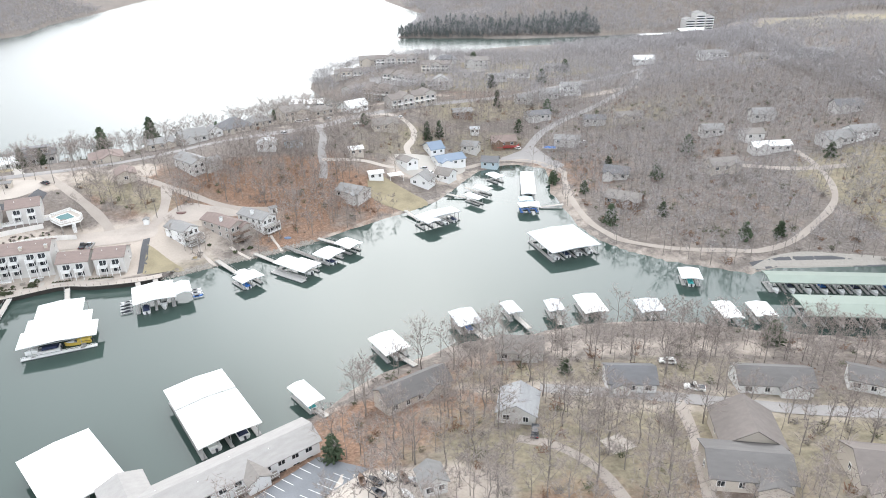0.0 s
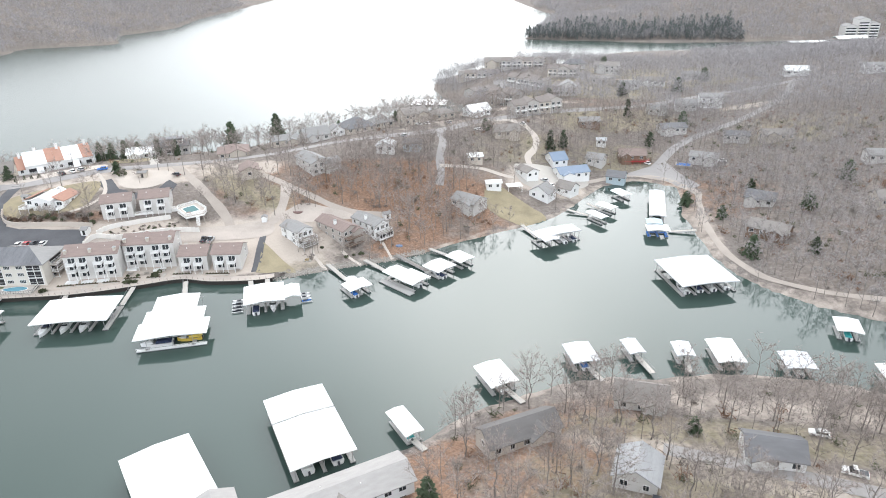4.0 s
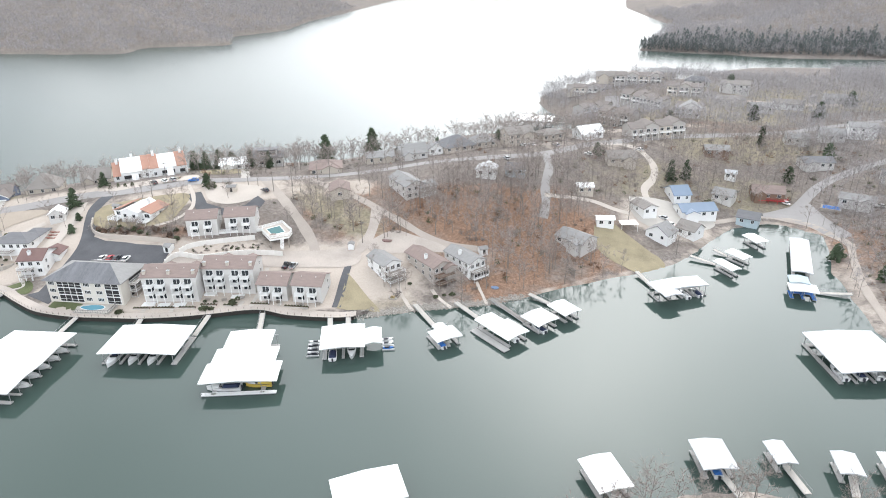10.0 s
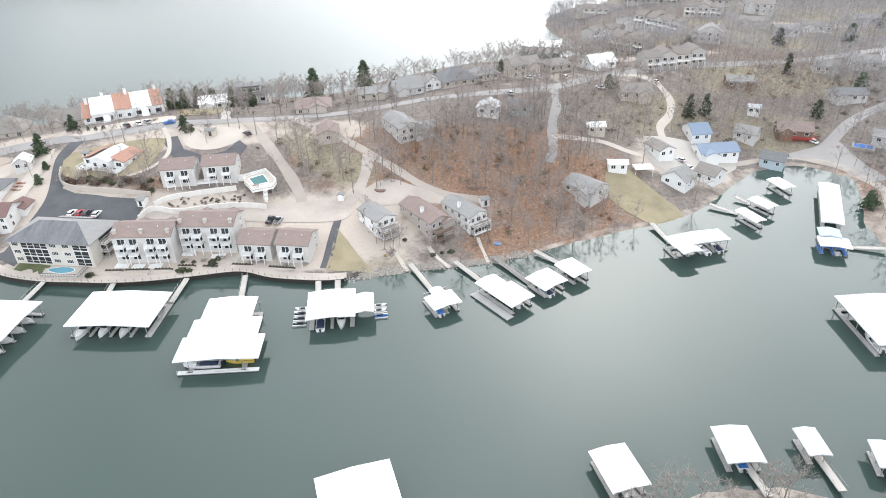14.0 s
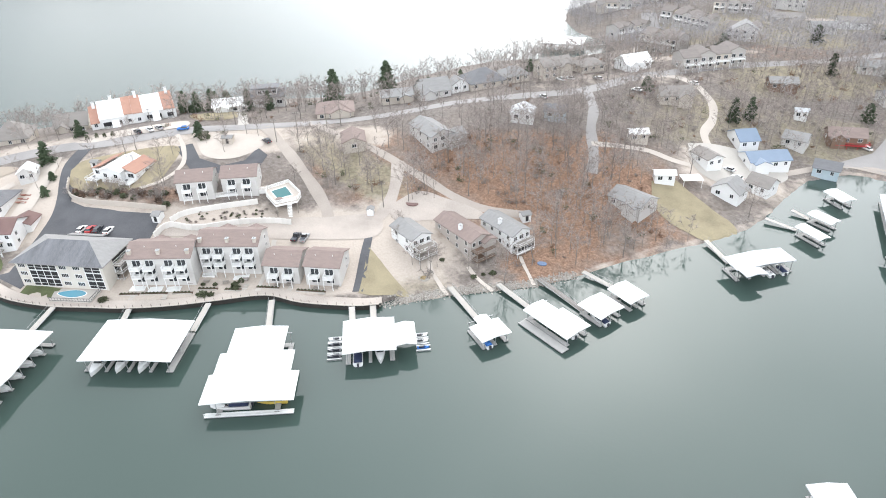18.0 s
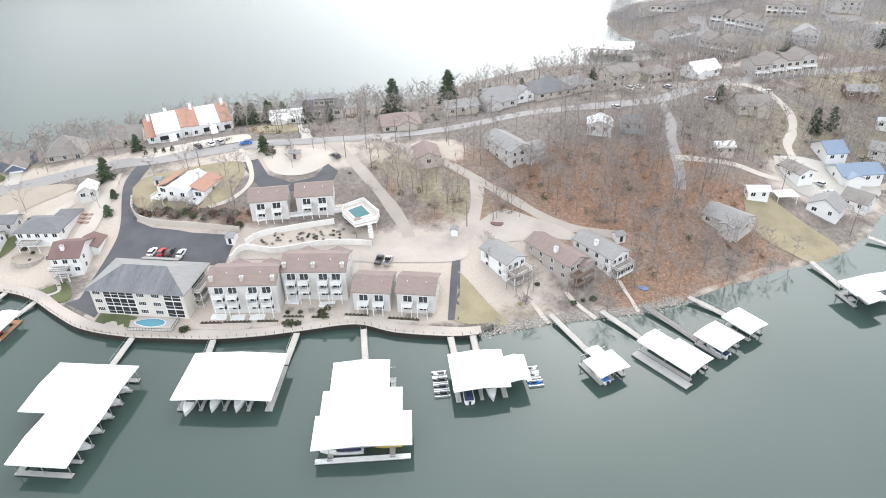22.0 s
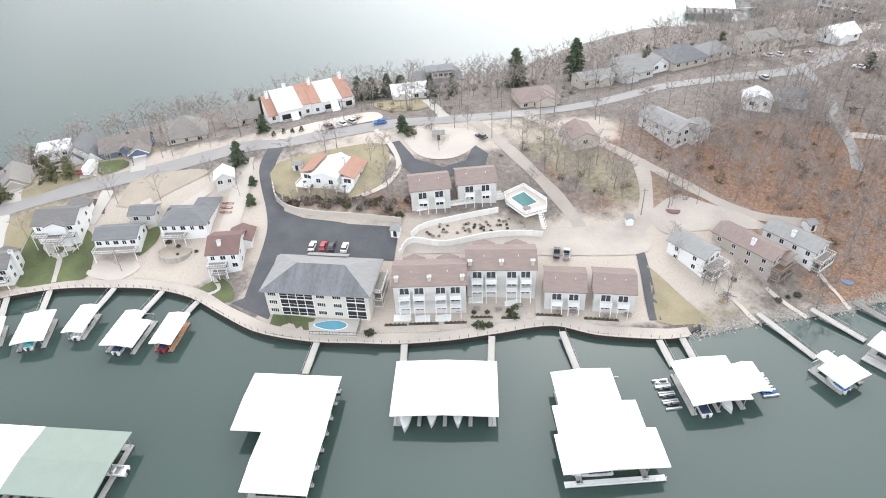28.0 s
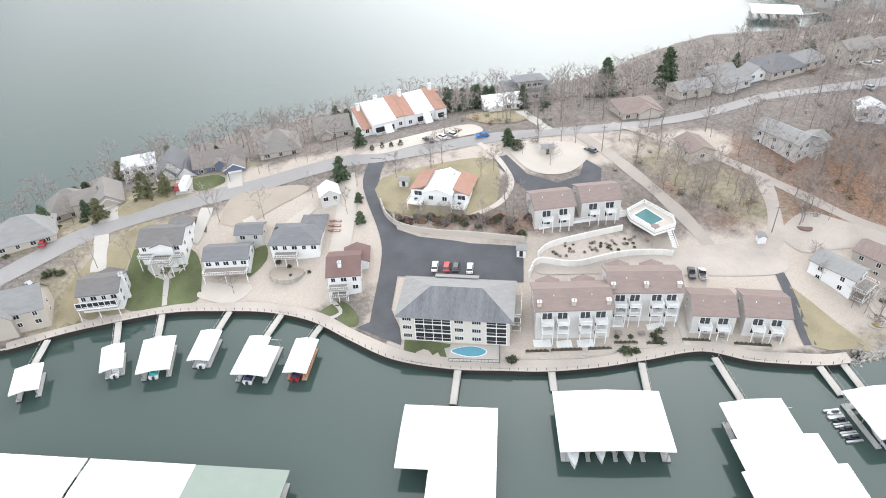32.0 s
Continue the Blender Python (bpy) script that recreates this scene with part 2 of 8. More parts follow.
BRICK = material("red_brick_wall", (0.30, 0.135, 0.10), 0.9, vary=0.3, scale=1.0, grain=12.0)
GLASS = material("dark_window_glass", (0.025, 0.03, 0.035), 0.06, vary=0.1, spec=0.8)
# porch screens, and also flat dark sheets that paint in recess shade
SCREEN_SHADE = material("dark_screen_and_shade", (0.018, 0.018, 0.02), 0.6, vary=0.3)
TRIM = material("white_trim", (0.78, 0.78, 0.77), 0.55, vary=0.05)
DECK_WOOD = material("weathered_grey_deck_boards", (0.31, 0.28, 0.25), 0.85, vary=0.25, scale=0.8, grain=14.0, island=0.5)
DOCK_BOARD = material("grey_dock_boards", (0.40, 0.39, 0.375), 0.85, vary=0.22, scale=0.6, grain=12.0, island=0.5)
DECK_NEW = material("reddish_new_deck_boards", (0.46, 0.23, 0.13), 0.8, vary=0.2, scale=0.8, grain=14.0, island=0.5)
DOCK_STEEL = material("galvanised_steel", (0.42, 0.43, 0.43), 0.45, 0.6, vary=0.15)
DOCK_FLOAT = material("dark_dock_float", (0.05, 0.05, 0.05), 0.8, vary=0.3)
CONCRETE = material("pale_concrete", (0.47, 0.44, 0.40), 0.9, vary=0.14, scale=0.25, grain=6.0, island=0.4)
WALL_STONE = material("retaining_wall_block", (0.70, 0.68, 0.645), 0.9, vary=0.14, scale=0.6, grain=8.0, island=0.5)
WALK = material("sandy_concrete_walk", (0.48, 0.43, 0.38), 0.9, vary=0.25, scale=0.2, grain=5.0)
YARD = material("pinkish_beige_concrete", (0.43, 0.378, 0.335), 0.9, vary=0.3, scale=0.09, grain=4.0)
DIRT = material("packed_dirt", (0.385, 0.338, 0.297), 0.95, vary=0.2, scale=0.1, grain=4.0)
SEAWALL = material("weathered_seawall", (0.035, 0.031, 0.027), 0.9, vary=0.35, scale=0.5, grain=6.0)
LOT_GREY = material("blue_grey_asphalt", (0.185, 0.195, 0.21), 0.9, vary=0.2, scale=0.2, grain=4.0)
ASPHALT = material("asphalt", (0.088, 0.089, 0.096), 0.9, vary=0.38, scale=0.16, grain=4.0)
ROAD_GREY = material("worn_grey_road", (0.31, 0.295, 0.285), 0.9, vary=0.16, scale=0.1, grain=3.0)
SANDY = material("beige_sandy_bank", (0.37, 0.315, 0.258), 0.95, vary=0.2, scale=0.12, grain=4.0)
ROOF_PALE = material("pale_blue_grey_metal_roofing", (0.50, 0.515, 0.53), 0.5, vary=0.1, scale=0.3, grain=3.0)
GRAVEL = material("pale_gravel", (0.50, 0.447, 0.395), 0.95, vary=0.18, scale=0.12, grain=5.0, bump=0.03)
LAWN = material("lawn", (0.105, 0.122, 0.054), 0.95, vary=0.65, scale=0.15, grain=5.0, bump=0.05)
LAWN_DRY = material("dry_lawn", (0.285, 0.243, 0.158), 0.95, vary=0.45, scale=0.15, grain=5.0, bump=0.05)
MULCH = material("dark_mulch", (0.12, 0.08, 0.06), 0.95, vary=0.3, scale=0.8)
ROCK = material("shore_rock", (0.36, 0.335, 0.30), 0.9, vary=0.3, scale=1.0, grain=8.0, island=0.8)
POOL_WATER = material("pool_water", (0.12, 0.34, 0.44), 0.1, vary=0.08, scale=0.5)
POOL_TEAL = material("covered_pool_water", (0.02, 0.13, 0.135), 0.35, vary=0.1, scale=0.5, spec=0.2)
BARK = material("grey_bark", (0.205, 0.182, 0.165), 0.95, vary=0.25, scale=1.0, grain=8.0, island=0.8)
TWIG_GREY = material("grey_bare_twigs", (0.325, 0.30, 0.292), 0.95, vary=0.35, scale=0.02, grain=8.0, pieces=2.0)
# distance haze is put into this paler, cooler twig colour
TWIG_HAZED = material("hazed_bare_twigs", (0.33, 0.314, 0.316), 0.95, vary=0.24, scale=0.02, grain=8.0, pieces=2.0)
TWIG = material("bare_twigs", (0.305, 0.264, 0.24), 0.95, vary=0.55, scale=0.02, grain=8.0, pieces=2.0)
NEEDLE = material("dark_green_needles", (0.065, 0.092, 0.05), 0.9, vary=0.4, scale=1.5, grain=8.0, island=0.6)
NEEDLE_OLIVE = material("olive_needles", (0.115, 0.115, 0.055), 0.9, vary=0.4, scale=1.5, grain=8.0, island=0.6)
# needle green greyed and lightened: the haze of distance is in the colour
NEEDLE_HAZED = material("hazy_evergreen", (0.098, 0.110, 0.106), 0.95, vary=0.3, scale=0.05, grain=6.0, pieces=1.5)
RUSSET = material("russet_dead_leaves", (0.20, 0.115, 0.075), 0.95, vary=0.4, scale=0.1, grain=8.0, pieces=1.5)
SHRUB = material("dull_green_shrub", (0.075, 0.085, 0.045), 0.9, vary=0.4, scale=1.5, grain=8.0, island=0.8)
DEADGRASS = material("straw_grass", (0.42, 0.33, 0.19), 0.95, vary=0.3, scale=1.5)
TYRE = material("black_rubber", (0.02, 0.02, 0.02), 0.8)
CAR_GLASS = material("car_glass", (0.02, 0.022, 0.025), 0.08, spec=0.8)
GEL = material("white_gelcoat", (0.78, 0.78, 0.77), 0.25, vary=0.05)
CANVAS_BLUE = material("blue_canvas", (0.03, 0.14, 0.42), 0.8, vary=0.15)
TARP = material("faded_blue_tarpaulin", (0.13, 0.19, 0.30), 0.7, vary=0.3, scale=1.5)
CANVAS_NAVY = material("navy_canvas", (0.02, 0.03, 0.07), 0.8, vary=0.15)
CANVAS_TEAL = material("teal_canvas", (0.05, 0.36, 0.36), 0.8, vary=0.15)
YELLOW = material("yellow_gelcoat", (0.65, 0.48, 0.10), 0.3, vary=0.08)
REDPAINT = material("red_paint", (0.42, 0.04, 0.045), 0.35, vary=0.08)
DARKPAINT = material("dark_grey_paint", (0.035, 0.04, 0.05), 0.3, vary=0.08)
SILVER = material("silver_paint", (0.45, 0.46, 0.47), 0.3, 0.3, vary=0.05)


def water_material():
    m = bpy.data.materials.new("lake_water")
    m.use_nodes = True
    n, l = m.node_tree.nodes, m.node_tree.links
    p = n["Principled BSDF"]
    p.inputs["Base Color"].default_value = (0.044, 0.069, 0.060, 1)
    p.inputs["Roughness"].default_value = 0.07
    p.inputs["IOR"].default_value = 1.42
    tc = n.new("ShaderNodeTexCoord")
    a = n.new("ShaderNodeTexNoise")
    a.inputs["Scale"].default_value, a.inputs["Detail"].default_value = 0.9, 3.0
    c = n.new("ShaderNodeTexNoise")
    c.inputs["Scale"].default_value, c.inputs["Detail"].default_value = 0.06, 2.0
    # the open lake is ruffled by wind, the cove lies sheltered
    where = n.new("ShaderNodeVectorMath")
    where.operation = "DOT_PRODUCT"
    where.inputs[1].default_value = (-1, 1, 0)
    l.new(tc.outputs["Object"], where.inputs[0])
    wind = n.new("ShaderNodeMapRange")
    for key, value in (("From Min", 470.0), ("From Max", 600.0), ("To Min", 0.05), ("To Max", 0.2)):
        wind.inputs[key].default_value = value
    l.new(where.outputs["Value"], wind.inputs["Value"])
    l.new(wind.outputs["Result"], p.inputs["Roughness"])
    l.new(tc.outputs["Object"], a.inputs["Vector"])
    l.new(tc.outputs["Object"], c.inputs["Vector"])
    mul = n.new("ShaderNodeMath")
    mul.operation = "MULTIPLY"
    l.new(a.outputs["Fac"], mul.inputs[0])
    l.new(c.outputs["Fac"], mul.inputs[1])
    b = n.new("ShaderNodeBump")
    b.inputs["Strength"].default_value, b.inputs["Distance"].default_value = 0.25, 0.08
    l.new(mul.outputs[0], b.inputs["Height"])
    l.new(b.outputs["Normal"], p.inputs["Normal"])
    return m


def ground_material():
    """Woodland floor, leaf litter, pale sandy soil and grass, laid out by the sheet's soil layer and broken up by noise."""
    m = bpy.data.materials.new("ground_soil")
    m.use_nodes = True
    n, l = m.node_tree.nodes, m.node_tree.links
    p = n["Principled BSDF"]
    p.inputs["Roughness"].default_value, p.inputs["Specular IOR Level"].default_value = 0.95, 0.2
    tc = n.new("ShaderNodeTexCoord")
    soil = n.new("ShaderNodeAttribute")
    soil.attribute_name = "soil"
    sep = n.new("ShaderNodeSeparateColor")
    l.new(soil.outputs["Color"], sep.inputs["Color"])

    def tex(scale, detail=6.0):
        t = n.new("ShaderNodeTexNoise")
        t.inputs["Scale"].default_value, t.inputs["Detail"].default_value, t.inputs["Roughness"].default_value = scale, detail, 0.65
        l.new(tc.outputs["Object"], t.inputs["Vector"])
        return t.outputs["Fac"]

    def ramp(fac, lo, hi):
        r = n.new("ShaderNodeMapRange")
        r.inputs["From Min"].default_value, r.inputs["From Max"].default_value = lo, hi
        l.new(fac, r.inputs["Value"])
        return r.outputs["Result"]

    def mixed(fac, a, b):
        x = n.new("ShaderNodeMix")
        x.data_type = "RGBA"
        l.new(fac, x.inputs["Factor"])
        for key, v in (("A", a), ("B", b)):
            if isinstance(v, tuple):
                x.inputs[key].default_value = (*v, 1)
            else:
                l.new(v, x.inputs[key])
        return x.outputs["Result"]

    mid, fine, wide = tex(0.16), tex(1.6), tex(0.03)

    def zone(channel):
        s = n.new("ShaderNodeMath")
        s.operation = "ADD"
        l.new(sep.outputs[channel], s.inputs[0])
        half = n.new("ShaderNodeMath")
        half.operation = "MULTIPLY_ADD"
        half.inputs[1].default_value, half.inputs[2].default_value = 0.9, -0.45
        l.new(mid, half.inputs[0])
        l.new(half.outputs[0], s.inputs[1])
        return ramp(s.outputs[0], 0.35, 0.65)

    base = mixed(ramp(fine, 0.35, 0.65), (0.130, 0.113, 0.102), (0.255, 0.228, 0.208))
    base = mixed(ramp(wide, 0.4, 0.62), base, mixed(ramp(mid, 0.35, 0.65), (0.180, 0.152, 0.133), (0.265, 0.230, 0.203)))
    litter = mixed(ramp(fine, 0.35, 0.65), (0.180, 0.107, 0.074), (0.335, 0.220, 0.155))
    pale = mixed(ramp(fine, 0.3, 0.7), (0.425, 0.368, 0.316), (0.51, 0.446, 0.388))
    grass = mixed(ramp(mid, 0.35, 0.65), (0.33, 0.283, 0.208), (0.235, 0.210, 0.150))
    col = mixed(zone("Green"), base, mixed(ramp(wide, 0.5, 0.66), litter, base))
    col = mixed(zone("Blue"), col, grass)
    mottle = n.new("ShaderNodeMapRange")
    for key, value in (("From Min", 0.3), ("From Max", 0.7), ("To Min", 0.68), ("To Max", 1.30)):
        mottle.inputs[key].default_value = value
    l.new(tex(0.7, 8.0), mottle.inputs["Value"])
    worn = n.new("ShaderNodeVectorMath")
    worn.operation = "SCALE"
    l.new(col, worn.inputs[0])
    l.new(mottle.outputs["Result"], worn.inputs["Scale"])
    l.new(mixed(zone("Red"), worn.outputs["Vector"], pale), p.inputs["Base Color"])
    b = n.new("ShaderNodeBump")
    b.inputs["Strength"].default_value, b.inputs["Distance"].default_value = 0.7, 0.25
    l.new(fine, b.inputs["Height"])
    l.new(b.outputs["Normal"], p.inputs["Normal"])
    return m

# ---- mesh helpers ----
class Shape:
    """Gathers vertices and faces of one part."""

    def __init__(self):
        self.v, self.f = [], []

    def add(self, verts, faces, m=None):
        k = len(self.v)
        self.v += [tuple(m @ Vector(v)) for v in verts] if m is not None else [tuple(v) for v in verts]
        self.f += [tuple(i + k for i in f) for f in faces]
        return self

    def box(self, x0, x1, y0, y1, z0, z1, m=None):
        return self.add([(x0, y0, z0), (x1, y0, z0), (x1, y1, z0), (x0, y1, z0), (x0, y0, z1), (x1, y0, z1), (x1, y1, z1), (x0, y1, z1)],
                        [(3, 2, 1, 0), (4, 5, 6, 7), (0, 1, 5, 4), (1, 2, 6, 5), (2, 3, 7, 6), (3, 0, 4, 7)], m)

    def bar(self, a, b, r, sides=6, r2=None):
        """A round bar from a to b, of radius r (r2 at its end)."""
        a, b = Vector(a), Vector(b)
        q = (b - a).to_track_quat("Z", "Y")
        r2 = r if r2 is None else r2
        ring = [Vector((math.cos(2 * math.pi * i / sides), math.sin(2 * math.pi * i / sides), 0)) for i in range(sides)]
        verts = [a + q @ (c * r) for c in ring] + [b + q @ (c * r2) for c in ring]
        faces = [(i, (i + 1) % sides, sides + (i + 1) % sides, sides + i) for i in range(sides)]
        return self.add(verts, faces + [tuple(range(sides))[::-1], tuple(range(sides, 2 * sides))])

    def slab(self, outline, z0, z1, m=None):
        """An upright prism over an outline (counter-clockwise)."""
        k = len(outline)
        verts = [(x, y, z0) for x, y in outline] + [(x, y, z1) for x, y in outline]
        faces = [tuple(range(k))[::-1], tuple(range(k, 2 * k))] + [(i, (i + 1) % k, k + (i + 1) % k, k + i) for i in range(k)]
        return self.add(verts, faces, m)

    def moved(self, x, y, z=0.0):
        self.v = [(a + x, b + y, c + z) for a, b, c in self.v]
        return self

    def mesh(self, name):
        me = bpy.data.meshes.new(name)
        me.from_pydata(self.v, [], self.f)
        return me


def part(name, shape, mat, parent=None, label="", m=None):
    """Links a shape (or a mesh) as one object, as a part of a thing."""
    me = shape.mesh(name) if isinstance(shape, Shape) else shape
    if mat is not None and not me.materials:
        me.materials.append(mat)
    ob = new(name, me)
    if mat is not None and me.materials[0] != mat:
        ob.material_slots[0].link, ob.material_slots[0].material = "OBJECT", mat
    if m is not None:
        ob.matrix_basis = m
    if parent is not None:
        ob.parent = parent
    if label:
        tagged(ob, label)
    return ob


def thing(name, m, label, category, group="", kind=""):
    ob = new(name)
    ob.empty_display_size = 0.5
    ob.matrix_basis = m
    return tagged(ob, label, category, group, kind)


def turn(x, y, z, deg):
    return pose(x, y, z, 0, 0, deg)


def spline(points, step):
    """Places every step metres along a smooth line through the points."""
    p = [Vector(q) for q in points]
    p = [2 * p[0] - p[1]] + p + [2 * p[-1] - p[-2]]
    out = []
    for a, b, c, d in zip(p, p[1:], p[2:], p[3:]):
        k = max(1, round((c - b).length / step))
        for i in range(k):
            t = i / k
            out.append(0.5 * (2 * b + (c - a) * t + (2 * a - 5 * b + 4 * c - d) * t * t + (3 * b - a - 3 * c + d) * t ** 3))
    return out + [p[-2]]


def ribbon(name, points, width, mat, label, lift=0.14, category="road", step=3.0, kind="structure", level=None):
    """A road or path that lies on the ground."""
    line = spline([Vector(q) for q in points], step)
    s, across = Shape(), 5
    for i, q in enumerate(line):
        d = (line[min(i + 1, len(line) - 1)] - line[max(i - 1, 0)]).normalized()
        side = Vector((-d.y, d.x))
        w = width * (1 + 0.10 * math.sin(i * 0.9) * (width < 5)) / 2
        for k in range(across):
            r = q + side * w * (2 * k / (across - 1) - 1)
            s.v.append((r.x, r.y, 0))
    xy = np.array(s.v)[:, :2]
    z = heights(xy[:, 0], xy[:, 1]) + lift
    if level is not None:
        z = np.maximum(z, level)
    s.v = [(a, b, c) for (a, b), c in zip(xy, z)]
    for i in range(len(line) - 1):
        for k in range(across - 1):
            j = i * across + k
            s.f.append((j, j + across, j + across + 1, j + 1))
    ob = part(name, s, mat)
    return tagged(ob, label, category, kind=kind)


def patch(name, outline, mat, label, category, lift=0.16, kind="structure", cell=3.0, rounding=True):
    """A piece of ground cover that lies on the ground inside an outline."""
    pts = spline([Vector(q) for q in outline] + [Vector(outline[0])], 2.0)[:-1] if rounding else [Vector(q) for q in outline]
    bm = bmesh.new()
    face = bm.faces.new([bm.verts.new((q.x, q.y, 0)) for q in pts])
    bmesh.ops.triangulate(bm, faces=[face])
    xs, ys = [q.x for q in pts], [q.y for q in pts]
    for axis, lo, hi in ((0, min(xs), max(xs)), (1, min(ys), max(ys))):
        at = lo + cell
        while at < hi:
            no, co = [0, 0, 0], [0, 0, 0]
            no[axis], co[axis] = 1, at
            bmesh.ops.bisect_plane(bm, geom=bm.verts[:] + bm.edges[:] + bm.faces[:], plane_co=co, plane_no=no)
            at += cell
    xy = np.array([v.co[:2] for v in bm.verts])
    for v, z in zip(bm.verts, heights(xy[:, 0], xy[:, 1])):
        v.co.z = z + lift
    bmesh.ops.recalc_face_normals(bm, faces=bm.faces)
    if sum(f.normal.z for f in bm.faces) < 0:
        bmesh.ops.reverse_faces(bm, faces=bm.faces)
    me = bpy.data.meshes.new(name)
    bm.to_mesh(me)
    bm.free()
    return tagged(part(name, me, mat), label, category, kind=kind)

# ---- the ground, one sheet out to the horizon, and the water ----
def axis(lo, hi, fine, far_lo, far_hi):
    """Grid lines: fine in the middle, 9 m apart over the near hills, then ever wider."""
    out = list(np.arange(lo, hi + 0.1, fine))
    for sign, end in ((1, far_hi), (-1, far_lo)):
        step, last = fine, out[-1] if sign > 0 else out[0]
        while sign * last < sign * end:
            step = min(step * 1.1, 14.0) if (-900 < last < 500 or 0 < last < 1500) else step * 1.15
            last += sign * step
            out.insert(len(out) if sign > 0 else 0, last)
    return np.array(out)


# soil: (layer, x, y, reach along, reach across, turn, weight); layer 0 pale soil, 1 leaf litter, 2 grass
SOIL = [(0, -40, 440, 60, 8, 35, 0.62), (2, 0, 520, 60, 40, 0, 0.85), (0, -62, 500, 20, 16, 0, 0.7), (2, 60, 600, 70, 40, 0, 0.8), (0, 60, 562, 50, 7, 10, 0.7), (0, 110, 470, 34, 7, 20, 0.62), (2, 20, 430, 50, 25, 20, 0.7), (2, -325, 222, 46, 13, 46, 0.85), (0, -282, 250, 40, 6, 34, 0.7), (2, 60, 120, 90, 26, 0, 0.62), (2, 130, 420, 50, 30, 0, 0.5), (0, -188, 201, 42, 10, 18, 1.0), (0, -268, 207, 34, 16, 24, 1.0), (0, -150, 219, 40, 8, 16, 1.0), (0, -218, 214, 16, 24, 0, 0.9), (0, -160, 230, 75, 23, 22, 1.0), (0, -270, 215, 60, 26, 35, 0.95), (0, -205, 274, 50, 13, 28, 0.7), (0, -100, 250, 40, 12, 40, 0.55),
        (1, -85, 290, 62, 34, 20, 1.0), (1, -60, 262, 30, 14, 42, 0.9), (1, -20, 128, 40, 20, 35, 0.9), (1, 40, 108, 34, 20, 0, 0.85), (2, 20, 112, 40, 16, 0, 0.7), (2, 40, 150, 60, 10, 0, 0.6), (1, 0, 150, 30, 14, 25, 0.7),
        (1, 150, 330, 90, 60, 0, 0.3), (1, 110, 268, 50, 22, -20, 0.35), (0, 60, 165, 80, 9, 0, 0.5), (0, 30, 140, 60, 6, -4, 0.55), (0, -152, 297, 13, 9, 20, 0.8), (1, 45, 112, 14, 12, 0, 1.0),
        (2, -310, 188, 26, 16, 40, 0.9), (2, -150, 280, 34, 10, -25, 0.75), (1, -212, 239, 25, 6, 3, 1.0), (1, -148, 270, 20, 11, -30, 0.6), (1, -125, 290, 30, 12, -20, 0.7), (2, 20, 375, 30, 24, 0, 0.55), (2, -20, 375, 22, 20, 0, 0.6), (2, 110, 400, 40, 16, 0, 0.5), (1, 60, 330, 40, 40, 0, 0.5), (1, 20, 470, 50, 40, 0, 0.45), (2, 190, 270, 30, 40, 20, 1.0), (2, -110, 232, 18, 9, 30, 0.6),
        (2, 85, 115, 40, 26, 0, 0.6), (2, -30, 360, 40, 30, 0, 0.5), (2, 80, 560, 60, 20, 0, 0.7), (2, -315, 205, 20, 20, 0, 0.7),
        (0, -15, 330, 22, 14, 0, 0.9), (0, 55, 290, 6, 40, 0, 0.5), (0, 90, 232, 50, 6, -15, 0.4), (0, -12, 102, 22, 10, 0, 1.0), (0, 60, 132, 60, 7, -5, 0.5),
        (0, -60, 395, 70, 12, 30, 0.45), (0, 30, 1210, 42, 36, 0, 1.0), (2, 395, 705, 85, 55, 25, 1.0), (2, 60, 545, 40, 14, 10, 0.8), (2, -55, 535, 30, 20, 0, 0.6)]


def build_ground():
    xs, ys = axis(-400, 190, 3.0, -3200, 3200), axis(60, 560, 3.0, -700, 4200)
    gx, gy = np.meshgrid(xs, ys)
    z = heights(gx.ravel(), gy.ravel())
    nx, ny = len(xs), len(ys)
    i = (np.arange(ny - 1)[:, None] * nx + np.arange(nx - 1)).ravel()
    me = bpy.data.meshes.new("ground")
    me.from_pydata(np.stack([gx.ravel(), gy.ravel(), z], 1).tolist(), [], np.stack([i, i + 1, i + nx + 1, i + nx], 1).tolist())
    colour = np.zeros((nx * ny, 4))
    for layer, x, y, a, b, deg, w in SOIL:
        c, s = math.cos(radians(deg)), math.sin(radians(deg))
        u, v = (gx.ravel() - x) * c + (gy.ravel() - y) * s, (gy.ravel() - y) * c - (gx.ravel() - x) * s
        colour[:, layer] = np.maximum(colour[:, layer], w * np.exp(-((u / a) ** 4 + (v / b) ** 4)))
    d = shore_distance(np.stack([gx.ravel(), gy.ravel()], 1))
    colour[:, 0] = np.maximum(colour[:, 0], 0.45 * (np.abs(d) < 3.5) * (gy.ravel() < 360) * (gx.ravel() > -320) * (gx.ravel() < 260))
    layer = me.color_attributes.new("soil", "FLOAT_COLOR", "POINT")
    layer.data.foreach_set("color", colour.ravel())
    me.polygons.foreach_set("use_smooth", np.ones(len(me.polygons), bool))
    return tagged(part("ground", me, ground_material()), "bare winter ground with leaf litter, sandy soil and dry grass", "ground", kind="structure")


build_ground()
water = Shape()
water.add([(-3500, -900, 0), (3500, -900, 0), (3500, 4500, 0), (-3500, 4500, 0)], [(0, 1, 2, 3)])
tagged(part("water", water, water_material()), "calm grey-green lake water with faint ripples", "water", kind="structure")

# ---- docks, gangways and boats ----
SHARED = {}


def shared(key, make):
    """One mesh for all alike pieces."""
    if key not in SHARED:
        SHARED[key] = make().mesh(key if isinstance(key, str) else key[0])
    return SHARED[key]


